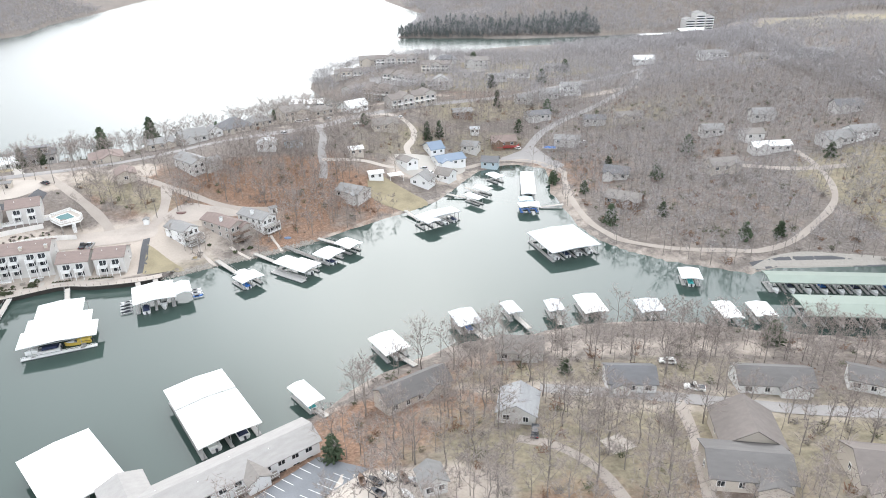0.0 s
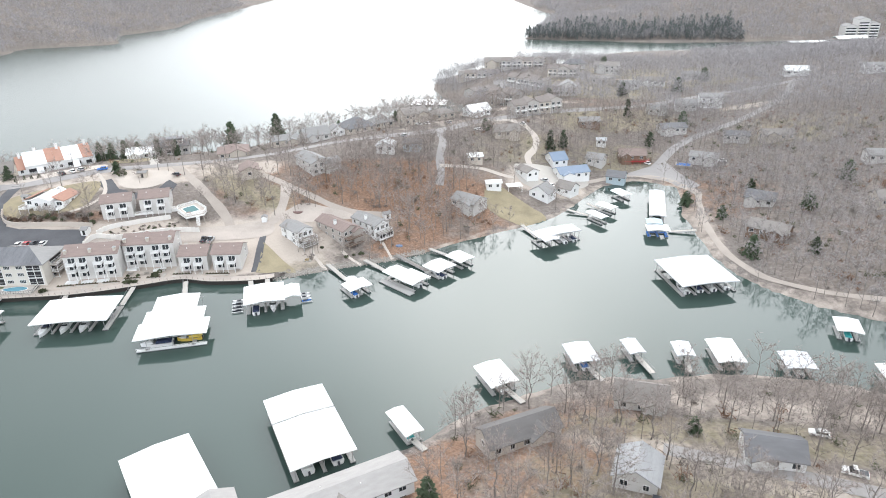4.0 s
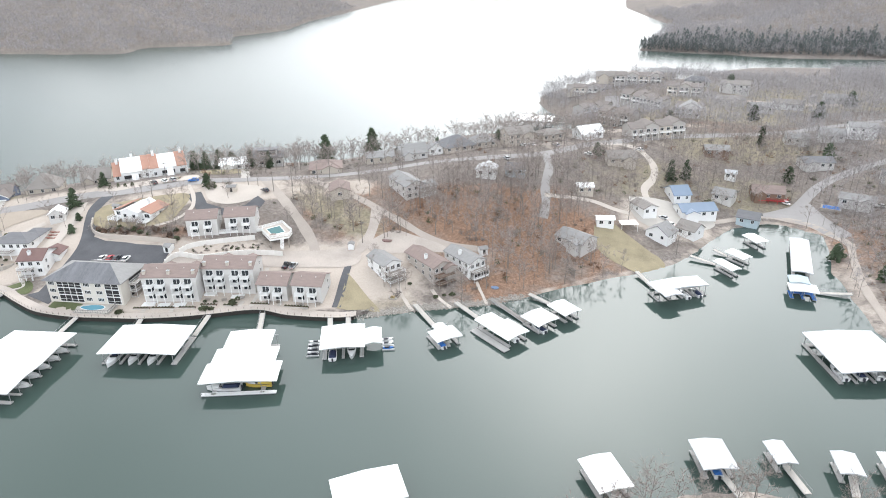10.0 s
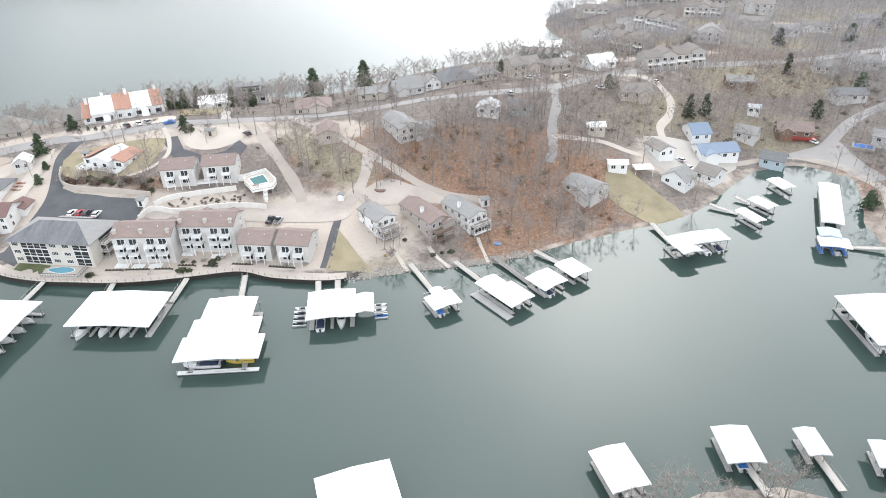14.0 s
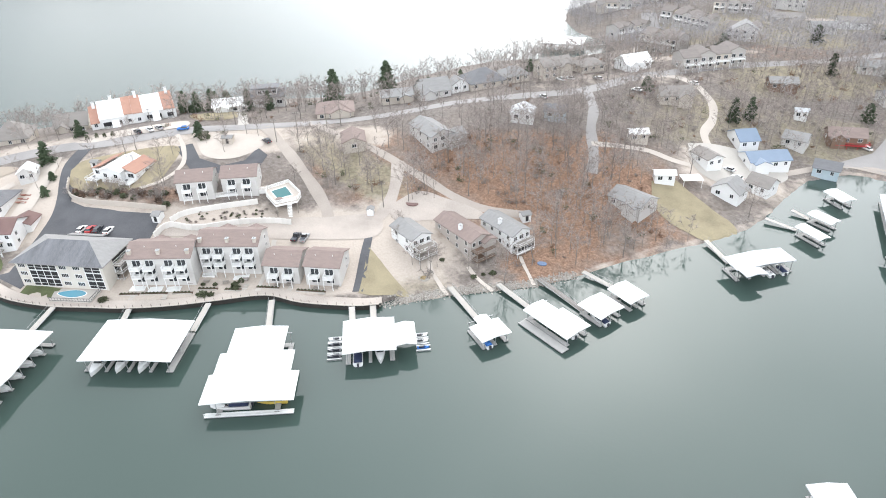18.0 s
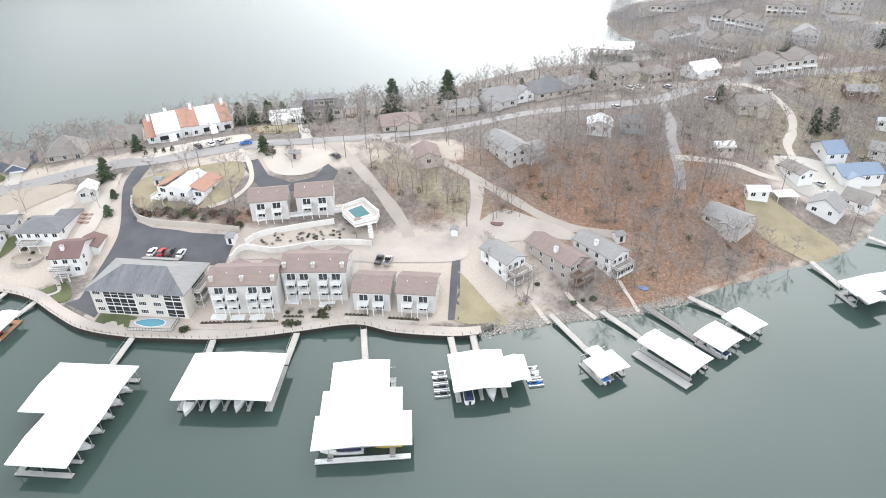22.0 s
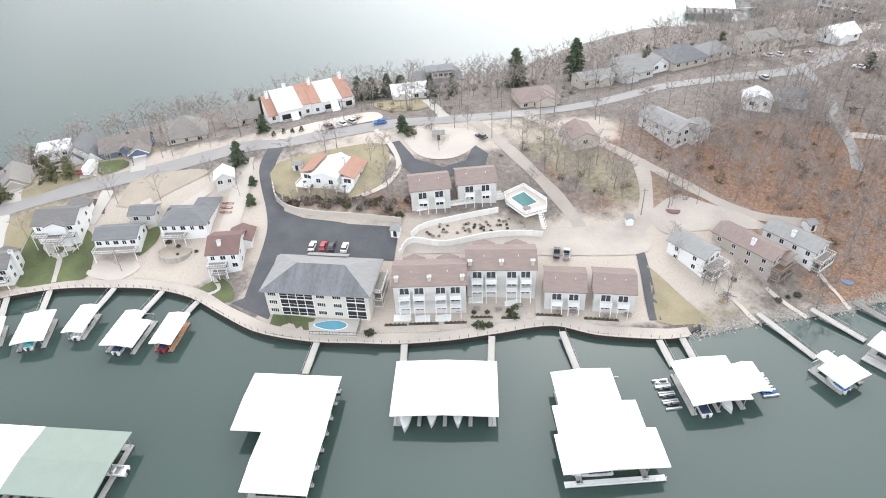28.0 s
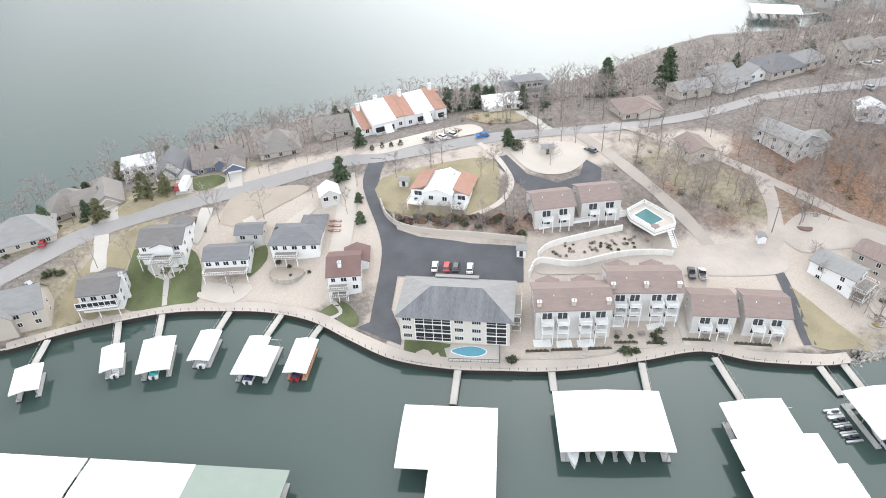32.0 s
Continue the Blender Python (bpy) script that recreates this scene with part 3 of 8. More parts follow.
def low_roof(x0, x1, y0, y1, z, rise, along="y", thick=0.3):
    """A low double-pitched metal roof with a deep edge."""
    s = Shape()
    if along == "y":
        xm = (x0 + x1) / 2
        s.add([(x0, y0, z), (xm, y0, z + rise), (x1, y0, z), (x0, y1, z), (xm, y1, z + rise), (x1, y1, z),
               (x0, y0, z - thick), (xm, y0, z + rise - thick), (x1, y0, z - thick), (x0, y1, z - thick), (xm, y1, z + rise - thick), (x1, y1, z - thick)],
              [(0, 1, 4, 3), (1, 2, 5, 4), (6, 9, 10, 7), (7, 10, 11, 8), (0, 6, 7, 1), (1, 7, 8, 2), (3, 4, 10, 9), (4, 5, 11, 10), (0, 3, 9, 6), (2, 8, 11, 5)])
    else:
        ym = (y0 + y1) / 2
        s.add([(x0, y0, z), (x0, ym, z + rise), (x0, y1, z), (x1, y0, z), (x1, ym, z + rise), (x1, y1, z),
               (x0, y0, z - thick), (x0, ym, z + rise - thick), (x0, y1, z - thick), (x1, y0, z - thick), (x1, ym, z + rise - thick), (x1, y1, z - thick)],
              [(0, 3, 4, 1), (1, 4, 5, 2), (6, 7, 10, 9), (7, 8, 11, 10), (0, 1, 7, 6), (1, 2, 8, 7), (3, 9, 10, 4), (4, 10, 11, 5), (0, 6, 9, 3), (2, 5, 11, 8)])
    return s


def deck_piece(dock, w, d, x, y, wood):
    """A floating walkway of w by d metres: boards on a steel frame, with its float."""
    def boards():
        s, run, half = Shape(), max(w, d), min(w, d) / 2
        k = max(2, round(run / 0.6))
        line = []
        for i in range(k):
            a, b = -run / 2 + run * i / k, -run / 2 + run * (i + 1) / k - 0.03
            line += [(a, 0.5), (b, 0.5)] + ([(b, 0.46), (b + 0.03, 0.46)] if i < k - 1 else [])
        line = [(-run / 2, 0.42)] + line + [(run / 2 - 0.03, 0.42)]
        s.v = [(u, v, z) if w >= d else (-v, u, z) for u, z in line for v in (-half, half)]
        n = len(line)
        s.f = [(2 * i, 2 * i + 2, 2 * i + 3, 2 * i + 1) for i in range(n - 1)] + [(0, 1, 2 * n - 1, 2 * n - 2)]
        s.f += [tuple(range(2 * n - 2, -1, -2)), tuple(range(1, 2 * n, 2))]
        return s
    key = f"{round(w, 1)} {round(d, 1)}"
    walkway = part("walkway", shared(("walkway", key), boards), wood, dock, m=pose(x, y, 0))
    part("frame", shared(("frame", key), lambda: Shape().box(-w / 2, w / 2, -d / 2, d / 2, 0.22, 0.418)), DOCK_STEEL, walkway)
    part("float", shared(("float", key), lambda: Shape().box(-w / 2 + 0.1, w / 2 - 0.1, -d / 2 + 0.1, d / 2 - 0.1, -0.35, 0.218)), DOCK_FLOAT, walkway)


POST = lambda h: shared(("post", h), lambda: Shape().box(-0.075, 0.075, -0.075, 0.075, 0.2, h))


LOW_Z, LOW_DOCKS = 3.45, set()


def settled(x, y):
    """Where a small low-roofed dock lies."""
    k = (4.4 - LOW_Z) / 109
    return x + (x + 50) * k, y + (y - 60) * k


def dock(x, y, w, d, rot, slips, label, blocks=None, roof=ROOF_WHITE, z=4.4, rise=0.55, along="y", open_side="front", side=1.3, back=1.6, wood=None, group="covered boat docks"):
    """A covered dock: walkway at the back, fingers between the slips, posts, and a low roof (or several)."""
    wood = wood or DOCK_BOARD
    if w < 10.6 and z == 4.4:
        LOW_DOCKS.add((x, y))
        (x, y), z, rise = settled(x, y), LOW_Z, min(rise, 0.45)
    ob = thing("boat_dock", turn(x, y, 0, rot), label, "boat dock", group)
    for x0, x1, y0, y1, dz in blocks or [(-w / 2, w / 2, -d / 2, d / 2, 0)]:
        part("roof", low_roof(x0, x1, y0, y1, z + dz, rise, along), roof, ob)
    inw, ind = w - 1.0, d - 1.0
    deck_piece(ob, inw, back, 0, ind / 2 - back / 2, wood)
    n = max(slips, 1)
    for i in range(n + 1):
        fx = -inw / 2 + inw * i / n
        fw = side if i in (0, n) else 0.9
        fx += fw / 2 if i == 0 else -fw / 2 if i == n else 0
        deck_piece(ob, fw, ind - back, fx, -back / 2, wood)
        for py in (-ind / 2 + 0.2, 0, ind / 2 - 0.3):
            part("post", POST(z - 0.1), DOCK_STEEL, ob, m=pose(fx, py, 0))
    for py in (-ind / 2 + 0.2, 0, ind / 2 - 0.3):
        part("roof_beam", shared(("roof_beam", inw, z), lambda: Shape().box(-inw / 2, inw / 2, -0.06, 0.06, z - 0.38, z - 0.17)), DOCK_STEEL, ob, m=pose(0, py, 0))
    return ob


def gangway(a, b, width=1.5, wood=None, rails=True):
    """A footbridge from the shore at a to the dock at b."""
    (ax, ay, az), (bx, by, bz) = a, b
    run = math.hypot(bx - ax, by - ay)
    m = turn(ax, ay, 0, math.degrees(math.atan2(by - ay, bx - ax)))
    ob = thing("gangway", m, "pale boarded footbridge with rails, from the bank to a dock", "footbridge", "gangways")
    s, k = Shape(), max(3, round(run / 0.8))
    lift = lambda u: az + (bz - az) * u
    s.add([(0, -width / 2, lift(0)), (run, -width / 2, lift(1)), (run, width / 2, lift(1)), (0, width / 2, lift(0)),
           (0, -width / 2, lift(0) - 0.1), (run, -width / 2, lift(1) - 0.1), (run, width / 2, lift(1) - 0.1), (0, width / 2, lift(0) - 0.1)],
          [(0, 1, 2, 3), (7, 6, 5, 4), (0, 4, 5, 1), (1, 5, 6, 2), (2, 6, 7, 3), (3, 7, 4, 0)])
    part("footway", s, wood or CONCRETE, ob)
    for side in (-1, 1):
        r = Shape()
        yy = side * width / 2
        r.bar((0, yy, lift(0) - 0.2), (run, yy, lift(1) - 0.2), 0.12, 4)
        if rails:
            r.bar((0, yy, lift(0) + 0.95), (run, yy, lift(1) + 0.95), 0.035, 4)
            for i in range(0, k + 1, 3):
                r.bar((run * i / k, yy, lift(i / k) - 0.1), (run * i / k, yy, lift(i / k) + 0.95), 0.03, 4)
        part("railing", r, DOCK_STEEL, ob)
    return ob


def hull_shape(L, B, H):
    """A boat's hull: a loft from the transom to the bow."""
    s, k = Shape(), 9
    for i in range(k):
        u = i / (k - 1)
        half = B / 2 * (1 - max(0, (u - 0.45) / 0.55) ** 2.2)
        half = max(half, 0.02)
        sheer = H * (0.85 + 0.25 * u * u)
        keel = -0.2 + 0.35 * max(0, (u - 0.7) / 0.3) ** 2
        y = -L / 2 + L * u
        s.v += [(-half, y, sheer), (-half * 0.82, y, 0.12), (0, y, keel), (half * 0.82, y, 0.12), (half, y, sheer), (half * 0.8, y, sheer - 0.02), (-half * 0.8, y, sheer - 0.02)]
    for i in range(k - 1):
        a, b = i * 7, (i + 1) * 7
        for p, q in ((0, 1), (1, 2), (2, 3), (3, 4), (4, 5), (6, 0)):
            s.f.append((a + p, a + q, b + q, b + p))
        if i >= 5 or i == 0:
            s.f.append((a + 5, a + 6, b + 6, b + 5))
    s.f.append((4, 3, 2, 1, 0, 6, 5))
    return s


def boat(x, y, rot, L=7.0, B=2.5, cover=None, hull=None, z=0.0, label=""):
    ob = thing("motor_boat", turn(x, y, z, rot), label or "white fibreglass motor boat moored in a covered slip", "boat", "boats in the slips")
    H = 0.9 + 0.04 * L
    part("hull", shared(("hull", L, B), lambda: hull_shape(L, B, H)), hull or GEL, ob)
    part("cockpit_floor", shared(("cockpit_floor", L, B), lambda: Shape().box(-B * 0.38, B * 0.38, -L * 0.45, L * 0.14, 0.3, 0.42)), WHITE, ob)
    part("foredeck", shared(("foredeck", L, B), lambda: Shape().add([(-B * 0.4, L * 0.12, H), (B * 0.4, L * 0.12, H), (B * 0.24, L * 0.36, H * 1.02), (0, L * 0.47, H * 1.06), (-B * 0.24, L * 0.36, H * 1.02),
         (-B * 0.33, L * 0.1, H + 0.28), (B * 0.33, L * 0.1, H + 0.28), (0, L * 0.38, H + 0.16)], [(0, 1, 6, 5), (1, 2, 7, 6), (2, 3, 7), (3, 4, 7), (4, 0, 5, 7), (5, 6, 7)])), GEL, ob)
    part("windshield", shared(("windshield", L, B), lambda: Shape().add([(-B * 0.36, L * 0.03, H), (-B * 0.3, L * 0.13, H + 0.2), (B * 0.3, L * 0.13, H + 0.2), (B * 0.36, L * 0.03, H), (-B * 0.34, L * 0.0, H + 0.55), (-B * 0.26, L * 0.07, H + 0.6), (B * 0.26, L * 0.07, H + 0.6), (B * 0.34, 0, H + 0.55)],
         [(0, 1, 5, 4), (1, 2, 6, 5), (2, 3, 7, 6)])), CAR_GLASS, ob)
    if cover:
        part("canopy", shared(("canopy", L, B), lambda: Shape().add([(-B * 0.42, -L * 0.46, H), (B * 0.42, -L * 0.46, H), (B * 0.42, L * 0.02, H), (-B * 0.42, L * 0.02, H), (-B * 0.2, -L * 0.4, H + 0.5), (B * 0.2, -L * 0.4, H + 0.5), (B * 0.22, 0, H + 0.62), (-B * 0.22, 0, H + 0.62)],
             [(0, 1, 5, 4), (1, 2, 6, 5), (2, 3, 7, 6), (3, 0, 4, 7), (4, 5, 6, 7)])), cover, ob, "fabric boat cover")
    else:
        for k, py in ((0, -0.36), (1, -0.08)):
            part("seat", shared(("seat", B, k), lambda: Shape().box(-B * 0.3, B * 0.3, -0.3, 0.3, 0.42, 0.85).box(-B * 0.3, B * 0.3, -0.36, -0.24, 0.8, 1.25)), WHITE, ob, m=pose(0, L * py, 0))
    part("engine", shared("engine", lambda: Shape().box(-0.25, 0.25, -0.3, 0.25, 0.3, 1.1).box(-0.15, 0.15, -0.22, 0.1, -0.4, 0.3)), DARKPAINT, ob, m=pose(0, -L / 2 - 0.2, 0))
    return ob

# ---- roads, yards and walls ----
ROADS = [
    ("road", [(-420, 120), (-385, 140), (-348, 173), (-330, 203), (-312, 222), (-290, 239), (-267, 257), (-249, 265), (-219, 280), (-195, 292), (-162, 310), (-146, 322), (-129, 338), (-110, 348), (-91, 359), (-76, 372), (-58, 396), (-38, 411), (-16, 428), (6, 444), (40, 470), (90, 505), (160, 540)], 6.2, ROAD_GREY, "worn pale grey two-lane road along the ridge"),
    ("road", [(-58, 396), (-43, 403), (-32, 398), (-24, 384), (-23, 370), (-26, 355), (-22, 344), (-12, 338)], 3.6, GRAVEL, "curving pale gravel drive down to the lakeside houses"),
    ("road", [(-77, 371), (-71, 352), (-69, 333), (-65, 315), (-64, 304)], 4.0, ROAD_GREY, "narrow grey lane down through the trees"),
    ("road", [(-181, 303), (-162, 296), (-147, 291), (-122, 280), (-107, 273), (-96, 270), (-82, 272)], 3.4, DIRT, "pale gravel lane across the slope"),
    ("road", [(-132, 285), (-129, 277), (-127, 266), (-128, 256), (-133, 250), (-140, 246)], 4.4, YARD, "pale gravel lane down to the parking yard"),
    ("road", [(-192, 292), (-181, 284), (-168, 274), (-154, 263), (-146, 255), (-142, 247)], 4.2, DIRT, "broad sandy track down the slope beside the raised pool"),
    ("road", [(-254, 262), (-252, 251), (-247, 243), (-240, 234), (-235, 226), (-232, 217), (-229, 204), (-227, 197)], 5.6, ASPHALT, "dark asphalt drive curving down to the apartment block"),
    ("road", [(58, 335), (56, 318), (55, 295), (57, 271), (60.4, 258), (67, 246), (76.6, 239.5), (86.5, 235.4), (100.6, 232.6), (113, 231.2), (125.6, 234.6), (135.8, 240.5), (146.6, 249.5), (156.5, 258.5), (163, 268), (166.4, 282), (166.7, 295.4), (165.6, 312)], 2.8, DIRT, "pale gravel track along the far shore and up the hill"),
    ("road", [(132.9, 301.5), (146.3, 295.8), (160, 291.7), (179.3, 290.2)], 3.6, DIRT, "pale gravel lane on the wooded hillside"),
    ("road", [(27, 358), (40, 367), (54, 393), (71, 413), (98, 439), (132, 486), (150, 530)], 5.0, ROAD_GREY, "grey road climbing away from the head of the cove"),
    ("road", [(-20, 332), (-4, 337), (14, 350), (27, 358), (44, 354), (54, 342), (58, 330)], 3.6, DIRT, "pale concrete lane round the head of the cove"),
    ("road", [(20, 141), (38, 138), (57, 134), (79, 130), (101, 128), (150, 124)], 5.0, ROAD_GREY, "grey road through the wooded south shore"),
    ("road", [(12, 118), (20, 115), (27, 108), (30, 101), (33, 90)], 2.8, DIRT, "pale dirt drive between bare trees"),
    ("road", [(53, 134), (52, 122), (50, 110), (46, 92)], 2.8, DIRT, "pale dirt drive to a large house"),
    ("road", [(109.5, 220.6), (120, 224), (128.8, 226.2), (140.6, 225.2), (152, 221.5), (170, 217)], 4.5, ASPHALT, "dark lane behind the rock bank"),
    ("road", [(-67, 322), (-56, 325), (-46, 327), (-37, 326), (-30, 327)], 3.0, GRAVEL, "pale drive between the lakeside houses"),
]
for kind_, pts_, w_, mat_, lab_ in ROADS:
    ribbon(kind_, pts_, w_, mat_, lab_)

PATCHES = [
    ("parking_lot", [(-262, 262.5), (-255, 270), (-246, 279), (-238, 286), (-229, 290.5), (-223, 284), (-231, 278), (-244, 271), (-253, 265)], GRAVEL, "pale concrete lay-by before the tiled terrace", "parking lot", True),
    ("lawn", [(-236, 300), (-228, 309), (-217, 312), (-211, 303), (-215, 295), (-226, 293)], LAWN_DRY, "dry grass before a white gabled house", "lawn", True),
    ("rock_bank", [(108, 219.6), (119, 227), (131, 230.5), (144, 229), (170, 223), (172, 213), (160, 214), (145, 218.5), (128, 220.5), (114, 219)], ROCK, "pale crushed-rock bank beside the dark lane", "rock bank", True),
    ("yard", [(-322, 186), (-322.5, 195), (-320, 205), (-314, 215), (-310, 212), (-312, 203), (-308, 192), (-300, 183), (-307, 175.5), (-313, 171.5), (-319, 177)], LAWN_DRY, "tan winter grass round a white house", "lawn", True),
    ("lawn", [(-312.5, 236.5), (-304.5, 240.5), (-300.5, 238), (-307.5, 231.5)], LAWN, "patchy green front lawn beside a garage drive", "lawn", True),
    ("lawn", [(-329, 217), (-322, 228), (-316, 230.5), (-313, 226.5), (-324, 213.5)], LAWN_DRY, "dry grass verge along the road", "lawn", True),
    ("lawn", [(-282.6, 214.6), (-279.5, 217.6), (-275.6, 214.4), (-275, 208.5), (-277.5, 208)], LAWN, "narrow green lawn between two houses", "lawn", True),
    ("lawn", [(-285, 200.5), (-284, 194.8), (-274, 194.6), (-270.6, 198), (-271, 203.5)], GRAVEL, "bare sandy garden by the seawall", "yard", True),
    ("garden_plot", [(-303.7, 221.0), (-300.1, 215.6), (-294.6, 217), (-298.3, 222.6)], MULCH, "dark square of turned garden soil", "garden plot", False),
    ("pavement", [(-307.0, 200.2), (-301, 197.6), (-296.8, 197.2), (-294.6, 200.2), (-293.6, 205.2)], CONCRETE, "pointed pale concrete patio below a gabled deck", "patio", False),
    ("parking_lot", [(-239, 233), (-227, 230), (-211, 230), (-196, 233), (-193, 221), (-210, 217), (-231, 215)], ASPHALT, "dark asphalt parking lot behind the apartment block", "parking lot", False),
    ("pavement", [(-233, 196), (-226, 204), (-220, 197), (-219, 193), (-226.5, 194.6)], ASPHALT, "dark asphalt turning pad by the seawall", "pavement", False),
    ("parking_lot", [(-216, 267), (-211, 271), (-202, 263), (-192, 262), (-186, 268), (-186, 277), (-180, 274), (-179, 266), (-189, 258), (-200, 255)], ASPHALT, "dark asphalt parking lot of the upper townhouses", "parking lot", False),
    ("yard", [(-213, 275), (-206, 281), (-190, 285), (-185, 279), (-190, 268), (-201, 265)], GRAVEL, "pale sandy island between road and parking lot", "yard", True),
    ("parking_lot", [(-166, 243), (-152, 251), (-144, 254), (-130, 258), (-124, 252), (-127, 245), (-151, 238), (-170, 232), (-189, 225), (-191, 228), (-178, 236)], YARD, "pale concrete parking yard behind the townhouses", "parking lot", True),
    ("lawn", [(-124, 241), (-112, 232), (-104, 226), (-115, 222), (-119, 222)], LAWN_DRY, "triangle of dry winter lawn by the seawall", "lawn", False),
    ("pavement", [(-128, 247), (-125, 246), (-118, 223), (-121, 222)], ASPHALT, "narrow dark asphalt strip beside the townhouses", "pavement", False),
    ("lawn", [(-218.8, 195.2), (-212, 196.6), (-206.4, 197), (-205.6, 191.6), (-211, 190.6), (-217.3, 190.8)], LAWN, "small green lawn before the apartment block", "lawn", False),
    ("lawn", [(-247, 197), (-243, 204), (-238, 203), (-234, 199), (-234, 196), (-241, 196)], LAWN, "small green lawn by the seawall", "lawn", True),
    ("lawn", [(-312.4, 204), (-307.8, 192.5), (-300.5, 184), (-292, 187.5), (-283, 193), (-286, 200), (-290.5, 206.5), (-296, 210), (-305, 209)], LAWN, "green lawn sloping down to the seawall", "lawn", True),
    ("lawn", [(-277, 215), (-274, 218), (-271, 213), (-273, 206), (-276, 208)], LAWN, "strip of green lawn between houses", "lawn", True),
    ("lawn", [(-249, 247), (-246, 255), (-217, 268), (-209, 254), (-210, 243), (-222, 239), (-236, 238), (-243, 240)], LAWN_DRY, "dry grassy yard round the duplex", "lawn", True),
    ("lawn", [(-43, 309), (-36, 314), (-29, 309), (-21, 303), (-13, 294.5), (-17, 286.5), (-24, 284.5), (-35, 290), (-41, 297)], LAWN_DRY, "wide pale lawn above the cove", "lawn", True),
    ("yard", [(-293, 221), (-294, 233), (-280, 242), (-271, 243), (-279, 231), (-284, 223)], SANDY, "bare sandy bank below the road", "yard", True),
    ("pavement", [(-27, 111), (-8, 108), (-2, 90), (-30, 92)], GRAVEL, "pale gravel boat yard", "yard", False),
    ("parking_lot", [(-56, 96), (-34, 120), (-21, 112), (-44, 88)], LOT_GREY, "asphalt parking lot with white bay lines", "parking lot", False),
    ("pavement", [(30, 117), (35, 120), (38, 115), (32, 112)], WALK, "old square concrete slab among the trees", "pavement", False),
    ("parking_lot", [(-70, 571), (-60, 568), (-57, 550), (-51, 529), (-62, 528), (-66, 545)], ROAD_GREY, "pale asphalt drive between the condominiums", "parking lot", True),
    ("yard", [(-127, 262), (-119, 272), (-108, 271), (-97, 269), (-92, 266), (-101, 263), (-112, 259), (-120, 256)], YARD, "pale gravel turning place behind the long houses", "yard", True),
    ("pavement", [(22, 357), (31, 364), (41, 371), (47, 374), (52, 362), (60, 345), (54, 341), (46, 351), (36, 357)], ROAD_GREY, "worn asphalt apron at the head of the cove", "pavement", True),
    ("yard", [(-32, 343), (-20, 350), (-2, 352), (6, 340), (-6, 326), (-22, 322), (-30, 330)], CONCRETE, "pale concrete yard between the lakeside houses", "yard", True),
]
for n_, o_, mat_, lab_, cat_, rd_ in PATCHES:
    patch(n_, o_, mat_, lab_, cat_, rounding=rd_)


def wall_along(name, points, height, thick, mat, label, base=-0.5, step=2.4, cap=None, posts=0.0, follow=True, top=None, kind="structure"):
    """A wall in panels along a line on the ground; each panel, cap stone and fence post is a piece of its own."""
    line = spline([Vector(q) for q in points], step)
    ob = tagged(new(name), label, "wall", kind=kind)
    panel = shared(("panel", name, height, thick), lambda: Shape().box(-0.5, 0.5, -thick / 2, thick / 2, base, height))
    capm = shared(("coping", name, height, thick), lambda: Shape().box(-0.5, 0.5, -thick / 2 - 0.04, thick / 2 + 0.04, height, height + 0.14)) if cap else None
    postm = shared(("fence_post", name), lambda: Shape().box(-0.06, 0.06, -0.06, 0.06, height, height + 1.0)) if posts else None
    for a, b in zip(line, line[1:]):
        mid, d = (a + b) / 2, b - a
        z = ground(mid.x, mid.y) if follow else top
        m = turn(mid.x, mid.y, z, math.degrees(math.atan2(d.y, d.x))) @ Matrix.Diagonal((d.length * 1.0, 1, 1, 1))
        part("panel", panel, mat, ob, m=m)
        if cap:
            part("coping", capm, cap, ob, m=m)
        if posts:
            part("fence_post", postm, BARK, ob, m=turn(a.x, a.y, z, math.degrees(math.atan2(d.y, d.x))))
    return ob


wall_along("seawall", [(-340, 152), (-323, 160), (-308, 173), (-289, 186), (-272, 192), (-259, 195), (-246, 195), (-232, 191), (-219, 188), (-204, 189), (-192, 192), (-181, 195), (-169, 200),
                       (-158, 206), (-145, 213), (-133, 213), (-118, 216), (-111, 219)], 1.5, 0.5, SEAWALL, "weathered brown seawall with a pale concrete cap and fence posts", base=-2.5, cap=WALK, posts=1.0, follow=False, top=0.0)
wall_along("retaining_wall", [(-192, 223), (-190.4, 228.6), (-180.7, 230.8), (-169, 239.2), (-159.8, 244.0), (-154.6, 245.4)], 2.1, 0.4, WALL_STONE, "white curved block retaining wall below the pool terrace", base=-2.0, step=1.6)
wall_along("retaining_wall", [(-191.2, 230.6), (-188.9, 235.0), (-180.7, 241.6), (-169.9, 250.0)], 1.9, 0.4, WALL_STONE, "white curved block retaining wall above the townhouses", base=-2.0, step=1.6)
wall_along("retaining_wall", [(-245, 242), (-240, 236), (-232, 232.5), (-217, 232), (-196, 235)], 1.8, 0.4, WALK, "pale retaining wall round the asphalt lot", base=-1.0, step=2.0)
ribbon("pavement", [(-322, 162), (-307, 175.5), (-288, 188), (-272, 194), (-259, 197), (-246, 197), (-232, 193), (-219, 190), (-204, 191), (-192, 194), (-181, 197), (-169, 202), (-158, 208), (-145, 215), (-133, 215), (-118, 218), (-111, 221)], 3.2, YARD, "pale concrete walk along the seawall", 0.18, "pavement", level=1.52)

